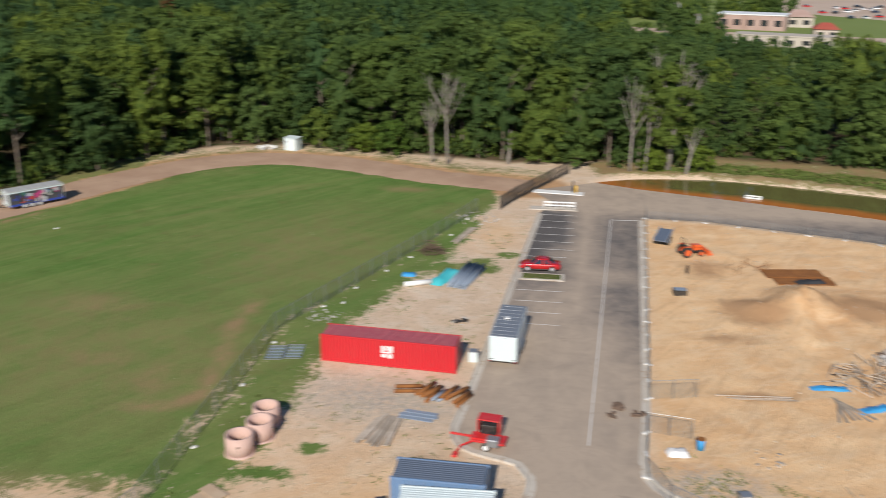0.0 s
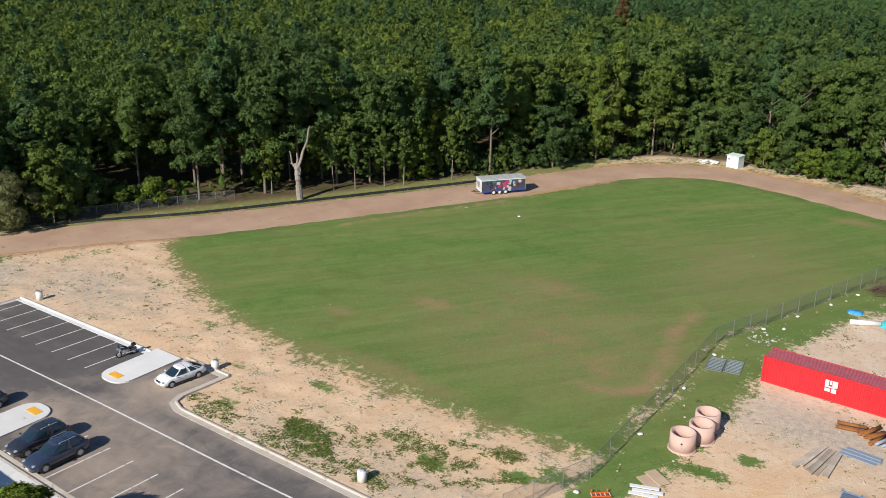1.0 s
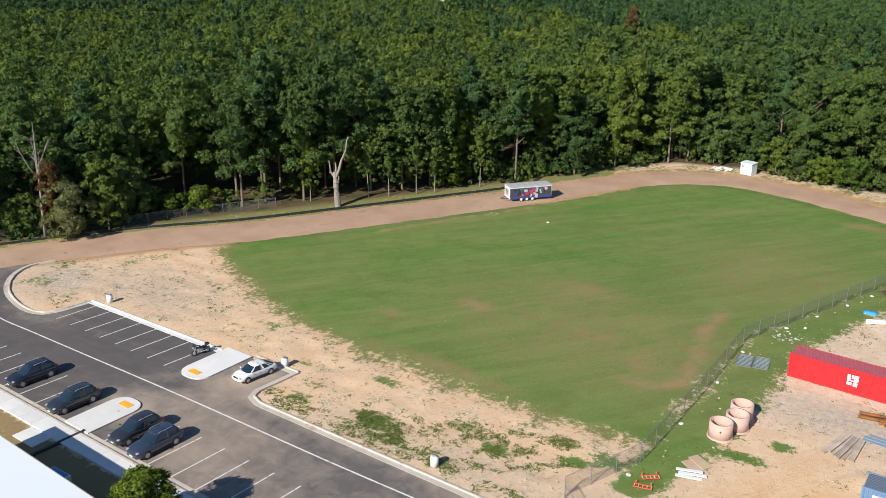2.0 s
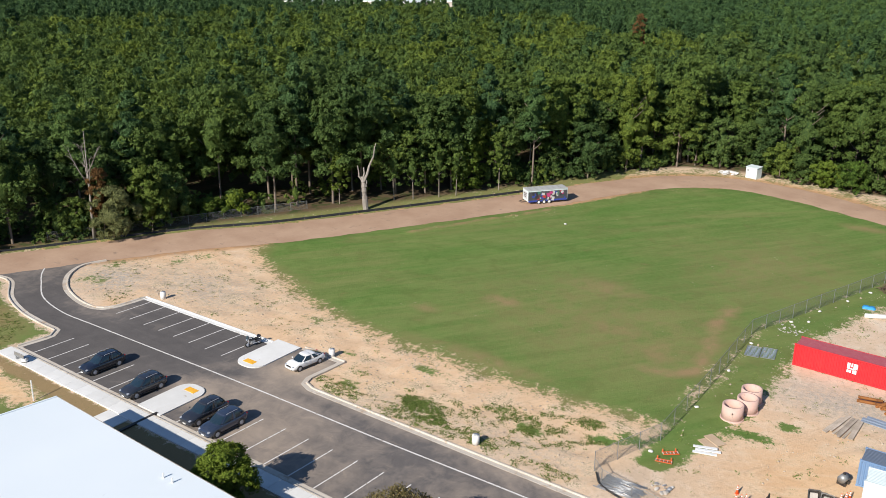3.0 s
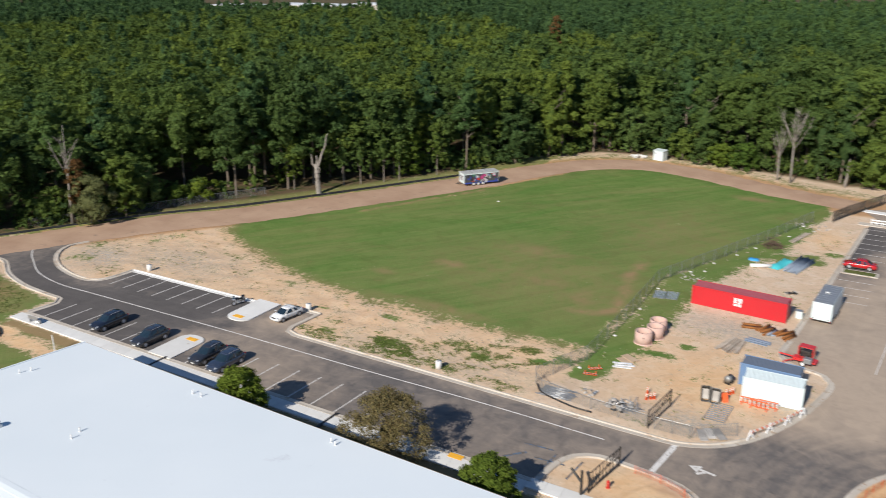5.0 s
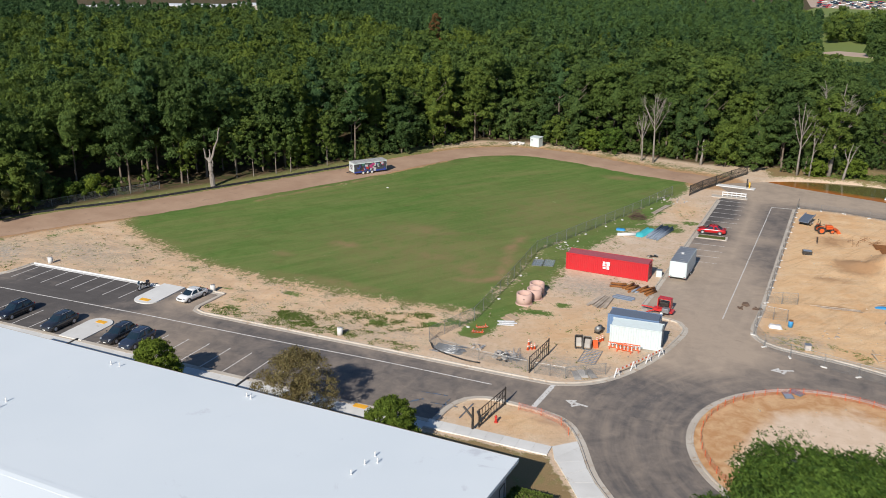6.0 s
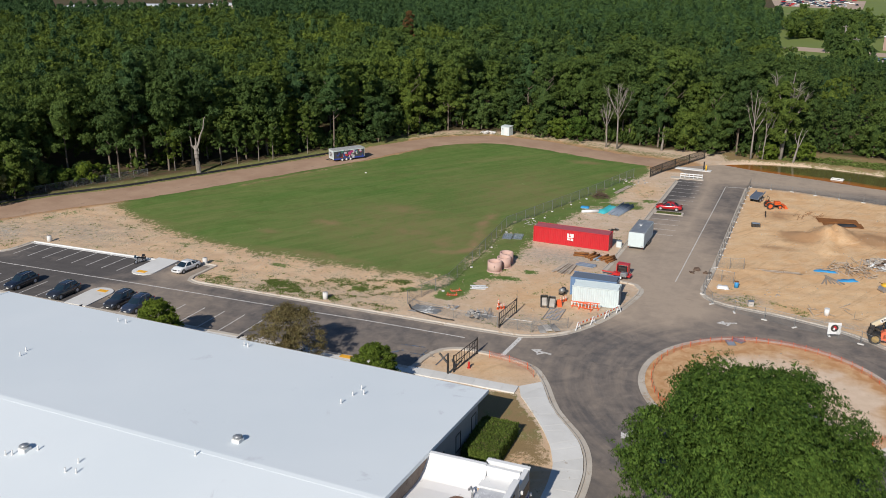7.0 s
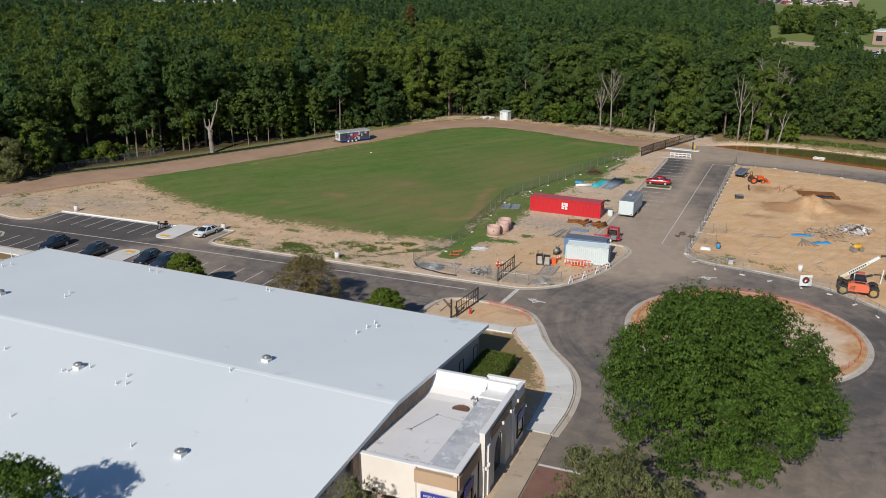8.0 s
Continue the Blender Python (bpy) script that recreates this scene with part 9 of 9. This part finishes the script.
for i, (x, y, h, r, k, mat, lab) in enumerate((
    (-106.8, 17.2, 8.2, 4.2, "broad", M_OLIVE, "low silvery leaved tree hanging over the track"),
    (-104.9, 22.9, 10.8, 3.1, "broad", M_HEDGE, "bright green young tree beside the old fence"),
    (-108.6, 16.8, 11.0, 2.0, "tall", M_EMBER_LEAF, "rust brown tree at the edge of the woods"),
    (-79.5, 73.0, 9.5, 4.0, "broad", M_BUSH, "yellow green willow-like tree by the track"),
    (25.0, 110.8, 17.0, 5.0, "tall", M_LEAF, "tall leafy tree by the pond"),
    (30.2, 111.5, 4.2, 2.8, "broad", M_BUSH, "bright green shrub by the pond"),
    (23.0, 110.2, 3.6, 2.4, "broad", M_BUSH, "bright green shrub by the pond"),
    (-26.0, 115.5, 5.0, 3.0, "broad", M_BUSH, "yellow green shrub beside the track"),
    (-30.5, 116.2, 5.6, 3.2, "broad", M_LEAF, "green shrub beside the track"),
    (-35.0, 117.5, 7.0, 3.4, "broad", M_LEAF, "green shrub behind the white shed"),
    (-21.0, 114.0, 6.0, 3.4, "broad", M_OAK, "blue green shrub beside the track"),
    (-101.0, 38.0, 4.0, 2.8, "bush", M_BUSH, "bright green shrub behind the old fence"),
    (-103.0, 33.5, 3.6, 2.6, "bush", M_BUSH, "bright green shrub behind the old fence"),
    (10.0, 112.5, 8.5, 4.6, "broad", M_LEAF, "leafy green tree beside the far gate"),
    (4.5, 112.0, 9.0, 4.8, "broad", M_LEAF, "leafy green tree beside the far gate"),
)):
    make_tree("edge_tree", lab, pose(x, y, 0, 0, 0, 40 * i), 420 + i, h, r, k, int(36 * r * math.sqrt(h)), 9, 0.28, mat, 0.14)
make_tree("pine_tree", "dead pine with rust brown needles among the green woods", pose(-108, 209, 0), 450, 22.5, 2.9, "tall", 320, 9, 0.36, M_EMBER_LEAF, 0.2)

# ---------------------------------------------------------------- distance beyond the woods
M_FARFIELD = surface("far meadow", (0.15, 0.20, 0.055), (0.20, 0.24, 0.075), 0.02, 0.95, 0, 0, (0.30, 0.25, 0.15), 0.64, 0.1, 0.15)
M_FARROAD = surface("far pale car park", (0.42, 0.31, 0.23), (0.52, 0.40, 0.31), 0.05, 0.9, 0, 0, None, 0.6, 0.1)
M_FARRED = surface("far red roof", (0.30, 0.06, 0.04), (0.36, 0.09, 0.06), 0.2, 0.8)
M_FARBRICK = surface("far brick wall", (0.32, 0.21, 0.17), (0.42, 0.30, 0.26), 0.4, 0.9)
M_FARBEIGE = surface("far beige wall", (0.40, 0.35, 0.29), (0.48, 0.42, 0.36), 0.4, 0.9)
structure("meadow", Geo().prism([(12, 300), (34, 262), (60, 236), (130, 205), (420, 190), (520, 900), (40, 900), (-4, 640), (10, 420)], 0.16, 0.3), M_FARFIELD, "far sunlit meadow beyond the woods", "meadow")
structure("far_road", Geo().prism([(14, 352), (30, 344), (70, 330), (200, 300), (200, 316), (70, 346), (24, 364)], 0.3, 0.34), M_FARROAD, "pale road crossing the far meadow", "road")
structure("far_car_park", Geo().prism([(0, 690), (64, 672), (72, 800), (-8, 800)], 0.3, 0.34), M_FARROAD, "far pale car park", "car park")
structure("far_car_park", Geo().prism([(106, 470), (120, 445), (150, 412), (190, 395), (420, 360), (430, 520), (220, 620), (124, 600)], 0.3, 0.34), M_FARROAD, "far pale car park", "car park")


def far_building(label, x, y, turn, w, d, h, wall, roof, hip=False):
    ob = thing("far_building", label, "building", pose(x, y, 0.25, 0, 0, turn))
    part("wall", Geo().box((0, 0, h / 2), (w, d, h)), wall, ob)
    if hip:
        part("roof", Geo().loft([[(-w / 2 - 0.6, -d / 2 - 0.6, h), (w / 2 + 0.6, -d / 2 - 0.6, h), (w / 2 + 0.6, d / 2 + 0.6, h), (-w / 2 - 0.6, d / 2 + 0.6, h)], [(-w / 5, -0.2, h + d * 0.28), (w / 5, -0.2, h + d * 0.28), (w / 5, 0.2, h + d * 0.28), (-w / 5, 0.2, h + d * 0.28)]]), roof, ob)
    else:
        part("roof", Geo().box((0, 0, h + 0.2), (w + 0.4, d + 0.4, 0.4)), roof, ob)
    n = max(2, int(w / 5))
    for i in range(n):
        part("window", Geo().box((-w / 2 + w * (i + 0.5) / n, -d / 2 - 0.03, h * 0.5), (w / n * 0.5, 0.1, h * 0.4)), M_GLASS, ob)
    return ob


far_building("long brick building with a white flat roof", 75, 366, -16, 27, 14, 6, M_FARBRICK, M_SIGNWHITE)
far_building("beige low building with a tiled roof", 76, 301, -16, 32, 10, 3.6, M_FARBEIGE, M_FARBEIGE)
far_building("small pavilion with a red hipped roof", 97, 334, -6, 8.5, 8, 3.4, M_FARBEIGE, M_FARRED, True)
far_building("small pavilion with a brown hipped roof", 96, 380, -6, 11, 10, 4.4, M_FARBEIGE, M_FARBRICK, True)
far_building("grey metal roofed hall hidden in the woods", -63, 178, 20, 16, 10, 11, M_FARBEIGE, M_STEEL)
far_building("white roofed hall hidden in the woods", -51, 212, 20, 18, 8, 12, M_FARBEIGE, M_SIGNWHITE)
for x, y, c in ((-352, 312, 30), (-318, 338, 40), (-290, 362, 30)):
    far_building("far white flat-roofed building behind the woods", x, y, 15, c, 18, 12, M_FARBEIGE, M_SIGNWHITE)


def utility_pole(m, h=11.0):
    ob = thing("utility_pole", "pale utility pole with transformer above the trees", "utility pole", m, "utility poles")
    part("pole", Geo().cyl((0, 0, -0.3), 0.32, h, 8, 0.2), M_DEADWOOD, ob)
    part("crossarm", Geo().box((0, 0, h - 0.9), (2.6, 0.16, 0.2)), M_DEADWOOD, ob)
    part("transformer", Geo().cyl((0.45, 0, h - 2.6), 0.4, 1.2, 10), M_STEEL, ob)


utility_pole(pose(45.3, 291, 0), 12)
utility_pole(pose(43.0, 352, 0), 12)
rng_far = random.Random(99)
for i in range(170):
    x, y = (rng_far.uniform(122, 300), rng_far.uniform(425, 520)) if i < 70 else (rng_far.uniform(54, 66), rng_far.uniform(300, 322)) if i < 78 else (rng_far.uniform(4, 62), 690 + 7.5 * rng_far.randrange(14))
    tone = rng_far.choice([P_WHITE, P_GREY, P_RED, P_BLUEGREY, P_WHITE])
    v = thing("far_car", "parked car in the far car park", "car", pose(x, y, 0.34, 0, 0, rng_far.choice([15, 105])), "far parked cars")
    part("body", Geo().loft([[(-2.2, -0.9, 0.3), (2.2, -0.9, 0.3), (2.2, 0.9, 0.3), (-2.2, 0.9, 0.3)], [(-2.2, -0.88, 0.95), (2.1, -0.88, 0.85), (2.1, 0.88, 0.85), (-2.2, 0.88, 0.95)]]), tone, v)
    part("cabin", Geo().loft([[(-1.6, -0.82, 0.9), (1.0, -0.82, 0.9), (1.0, 0.82, 0.9), (-1.6, 0.82, 0.9)], [(-1.1, -0.7, 1.45), (0.3, -0.7, 1.45), (0.3, 0.7, 1.45), (-1.1, 0.7, 1.45)]]), M_CARGLASS, v)


def far_groves():
    """Tree clumps on the far meadow, one mesh."""
    rng = np.random.default_rng(55)
    base = [crown(500 + i, h, r, k, 24, 6, 1.0, 0.0, (5, 3)) for i, (h, r, k) in enumerate(((11, 4.6, "broad"), (12, 4.2, "tall"), (9, 4.4, "broad")))]
    cos, fcs, tns, sol, kin, n = [], [], [], [], [], 0
    spots = [(rng.uniform(18, 46), rng.uniform(395, 450)) for _ in range(45)] + [(rng.uniform(36, 130), rng.uniform(228, 268)) for _ in range(80)] + [(rng.uniform(36, 52), rng.uniform(300, 350)) for _ in range(14)] + [(rng.uniform(60, 98), rng.uniform(402, 440)) for _ in range(34)] + [(rng.uniform(20, 58), rng.uniform(410, 450)) for _ in range(30)] + [(rng.uniform(96, 220), rng.uniform(240, 285)) for _ in range(50)]
    spots += [(rng.uniform(-14, 60), rng.uniform(440, 490)) for _ in range(60)] + [(rng.uniform(-20, 420), rng.uniform(820, 900)) for _ in range(120)]
    spots += [(rng.uniform(60, 72), rng.uniform(288, 296)) for _ in range(5)] + [(rng.uniform(84, 100), rng.uniform(284, 294)) for _ in range(8)]
    for x, y in spots:
        co, f, t, so = base[int(rng.integers(0, 3))]
        s = rng.uniform(0.7, 1.15) * (0.45 if y < 297 and x > 52 else 1.0)
        cos.append(co * s + np.array([x, y, 0.1])), fcs.append(f + n), tns.append(np.clip(t + rng.normal(0, 0.2), 0, 1)), sol.append(so), kin.append(np.full(len(co), rng.uniform(0, 0.97)))
        n += len(co)
    tagged(new("far_grove", crown_mesh("far_grove", tuple(np.concatenate(q) for q in (cos, fcs, tns, sol, kin)), M_LEAF)), "scattered green trees on the far meadow", "trees", "", "stuff")


far_groves()


# ---------------------------------------------------------------- weeds, clods and stones on the bare ground
def scatter_points(rng, n, poly, noise_size, seed, cut):
    """Random points of an outline, gathered into drifts."""
    a = np.array(poly)
    x = rng.uniform(a[:, 0].min(), a[:, 0].max(), n * 4)
    y = rng.uniform(a[:, 1].min(), a[:, 1].max(), n * 4)
    ok = inside(poly, x, y) & ~inside(ASPHALT, x, y) & (lumps(x, y, noise_size, seed) + rng.normal(0, 0.12, n * 4) > cut)
    ok &= line_distance(CLAY_LINE, x, y) > 5.0
    return x[ok][:n], y[ok][:n]


WEST_SAND = [(-99, 9), (-92, 2), (-84, 0.6), (-82, 6), (-50, 7.6), (-48, 0.9), (-18, 0.9), (-15, 12.5), (-32, 13), (-47, 14), (-60, 15.5), (-76, 19), (-90, 24)]
YARD_SAND = [(-15, 3.4), (-3, 1.2), (2, 1.6), (5, 5), (9.5, 16), (9.6, 21), (4.2, 25), (4.6, 34), (6.2, 84), (-1, 83), (-5.5, 68), (-11, 51), (-14, 41), (-13.4, 14)]
SITE_SAND = [(20.5, 82), (19.6, 34), (19.2, 23.5), (23, 20.4), (36, 17.4), (44, 12), (60, 12), (60, 72), (42, 79)]


def ground_scatter():
    rng = np.random.default_rng(808)
    weed_m = leaf_material("dry weeds", (0.15, 0.22, 0.05), (0.27, 0.31, 0.09), (0.24, 0.33, 0.08), 0.02, 0.05, 8.0)
    xs, ys, fs = [], [], []
    for n, poly, size, seed, cut, tuft in ((1100, WEST_SAND, 7.0, 21, 0.30, 1.0), (350, WEST_SAND, 30.0, 22, -1.0, 1.0), (1000, YARD_SAND, 6.0, 23, 0.22, 1.0), (120, YARD_SAND, 30.0, 24, -1.0, 1.0), (300, [(19.4, 23), (24, 19.8), (31, 18.8), (33, 21), (26, 24), (20.5, 27)], 5.0, 25, 0.1, 1.0), (700, [(-49, 0.6), (-17, 0.6), (-17, 2.6), (-48.5, 3.4)], 5.0, 26, 0.05, 1.0), (1500, [(-41, 6), (-34, 7.2), (-26, 11), (-19, 12.6), (-18, 9), (-23, 4.0), (-29, 1.2), (-36, 1.0)], 3.4, 27, 0.14, 1.0), (620, [(-39.4, 5.0), (-37, 5.8), (-34, 4.8), (-31, 2.4), (-33, 1.8), (-36, 2.4)], 2.2, 29, -0.3, 1.1), (420, [(-31.5, 8.4), (-29.3, 10), (-22, 8.3), (-24.9, 5.1), (-28, 6.4)], 2.2, 36, 0.0, 1.0), (160, [(-22.5, 10.5), (-20, 10.2), (-19.5, 12.2), (-22, 12.4)], 3.0, 30, -0.6, 1.0), (2200, [(-112, -8), (-103, -4), (-97, -7), (-86, -9), (-83, -14), (-84, -17), (-112, -16)], 4.0, 28, -0.9, 0.8), (1300, [(20, 110), (34, 110.5), (52, 106.5), (66, 101), (78, 98), (80, 104), (52, 114), (36, 117), (24, 113)], 5.0, 35, -0.3, 3.6)):
        x, y = scatter_points(rng, n, poly, size, seed, cut)
        xs.append(x), ys.append(y), fs.append(np.full(len(x), tuft))
    x, y = np.concatenate(xs), np.concatenate(ys)
    k = 9
    n = len(x)
    big = rng.uniform(0.5, 1.0, n) ** 2 * np.concatenate(fs)
    px = np.repeat(x, k) + rng.normal(0, 0.14, n * k) * np.repeat(big, k) * 1.5
    py = np.repeat(y, k) + rng.normal(0, 0.11, n * k) * np.repeat(big, k) * 1.5
    pz = np.repeat(height_at(x, y), k) + 0.04 * np.repeat(big, k)
    nor = np.stack([rng.normal(0, 1, n * k), rng.normal(0, 1, n * k), np.full(n * k, 2.0)], 1)
    nor /= np.linalg.norm(nor, axis=1)[:, None]
    co, f = leaf_quads(rng, np.stack([px, py, pz], 1), nor, 0.085 * np.repeat(big, k), 0.4)
    tone = np.repeat(np.repeat(rng.uniform(0, 1, n), k), 4)
    tagged(new("weeds", crown_mesh("weeds", (co, f, tone, np.full(len(co), 0.0)), weed_m)), "low dry weeds scattered over the sand", "weeds", "", "stuff")
    xs, ys = [], []
    for n, poly, size, seed, cut in ((2000, WEST_SAND, 8.0, 31, 0.08), (1100, YARD_SAND, 7.0, 32, 0.1), (700, SITE_SAND, 9.0, 33, 0.15), (300, arc(*RING, 12.5, 0, 360, 40), 6.0, 34, 0.0)):
        x, y = scatter_points(rng, n, poly, size, seed, cut)
        xs.append(x), ys.append(y)
    ring_x, ring_y = RING[0] + rng.normal(0, 5, 300), RING[1] + rng.normal(0, 5, 300)
    keep = np.hypot(ring_x - RING[0], ring_y - RING[1]) < 12
    x, y = np.concatenate(xs + [ring_x[keep]]), np.concatenate(ys + [ring_y[keep]])
    n = len(x)
    z = height_at(x, y)
    z[np.hypot(x - RING[0], y - RING[1]) < 12.5] = 0.11
    s = 0.03 + 0.1 * rng.uniform(0, 1, n) ** 4
    base = np.array([(-1, -0.7, 0), (0.9, -0.8, 0), (1, 0.8, 0), (-0.8, 1, 0), (-0.5, -0.3, 0.9), (0.5, -0.4, 0.8), (0.4, 0.5, 1.0), (-0.5, 0.4, 0.7)])
    co = base[None] * s[:, None, None] * rng.uniform(0.7, 1.3, (n, 8, 3))
    co += np.stack([x, y, z - 0.01], 1)[:, None, :]
    fq = np.array([(0, 1, 5, 4), (1, 2, 6, 5), (2, 3, 7, 6), (3, 0, 4, 7), (4, 5, 6, 7)])
    f = (fq[None] + (np.arange(n) * 8)[:, None, None]).reshape(-1, 4)
    me = bpy.data.meshes.new("stones")
    fast_mesh(me, co.reshape(-1, 3), f)
    me.materials.append(surface("sandy clods", (0.32, 0.25, 0.18), (0.52, 0.43, 0.33), 1.0, 0.95, 0, 0.2, (0.20, 0.15, 0.11), 0.56, 0.2, 0.2))
    tagged(new("stones", me), "small stones and clods strewn over the sand", "stones", "", "stuff")


ground_scatter()
for x, y, r in ((23.6, 7.6, 20), (24.4, 8.6, 60)):
    lattice_mat(pose(x, y, 0.11, 0, 0, r), 0.9, 1.4)

o = thing("erosion_sock", "bright orange fabric erosion sock laid round the lawn", "erosion sock")
part("tube", Geo().tube([(x, y, 0.16) for x, y in curve_through([(-104, -16.0), (-91, -16.8), (-85, -17.2), (-79.6, -17.9), (-77.6, -19.6), (-76.4, -22.2), (-76.2, -25.0), (-78, -31), (-84, -40)], 1.0)], 0.2, 8, 0.2), surface("orange sock fabric", (0.36, 0.13, 0.03), (0.50, 0.19, 0.05), 2.0, 0.9, 0, 0.3, (0.14, 0.13, 0.04), 0.54, 0.2), o, "", True)
o = thing("survey_stake", "white survey stake leaning out of the bare soil", "stake", pose(-68.2, -18.2, 0, 0, 18, 150))
part("tube", Geo().tube([(0, 0, -0.2), (0, 0, 2.1)], 0.06, 6), M_PVC, o)
o = thing("water_pump", "small white pump standing on the footpath", "pump", pose(-76.9, -14.2, 0.14, 0, 0, 20))
part("housing", Geo().box((0, 0, 0.22), (0.6, 0.4, 0.36), bev=0.06), M_PVC, o, "", True)
part("motor", Geo().cyl((0.25, -0.2, 0.42), 0.12, 0.4, 10, rot=(-90, 0, 0)), M_STEEL, o, "", True)
for a in (-0.2, 0.2):
    part("skid", Geo().box((0, a, 0.02), (0.7, 0.05, 0.04)), M_IRON, o)
M_BLUEPAINT = surface("worn blue bay paint", (0.08, 0.13, 0.20), (0.12, 0.16, 0.22), 1.5, 0.85, 0, 0.1, (0.12, 0.105, 0.095), 0.46, 0.3)
for x0, y0, x1, y1, w in ((-12.5, -7.2, -9.5, -7.0, 0.22), (-10.6, -9.0, -7.6, -8.8, 0.22), (-9.2, -10.8, -9.0, -7.4, 0.18), (-6.6, -10.8, -6.4, -7.4, 0.18), (-13.2, -10.4, -11.6, -8.6, 0.3)):
    stripe(x0, y0, x1, y1, w, M_BLUEPAINT)

M_GREYBARK = surface("grey sapling bark", (0.20, 0.17, 0.14), (0.30, 0.26, 0.22), 2.0, 0.9, 0, 0.2, (0.12, 0.10, 0.08), 0.6, 0.15, 0.2)
for i, (x, y, h) in enumerate(((-85.6, 60.0, 11.0), (-83.2, 62.4, 9.5), (-80.4, 66.4, 12.0), (-78.6, 69.2, 10.0), (-74.4, 77.0, 11.0), (-91.5, 52.0, 10.5))):
    o = make_tree("sapling", "slim sapling with a high thin crown and a pale trunk", pose(x, y, 0, 0, 0, 50 * i), 440 + i, h, 2.3, "tall", 220, 9, 0.22, M_LEAF, 0.12, M_GREYBARK)
    tagged(o, group="saplings before the woods")
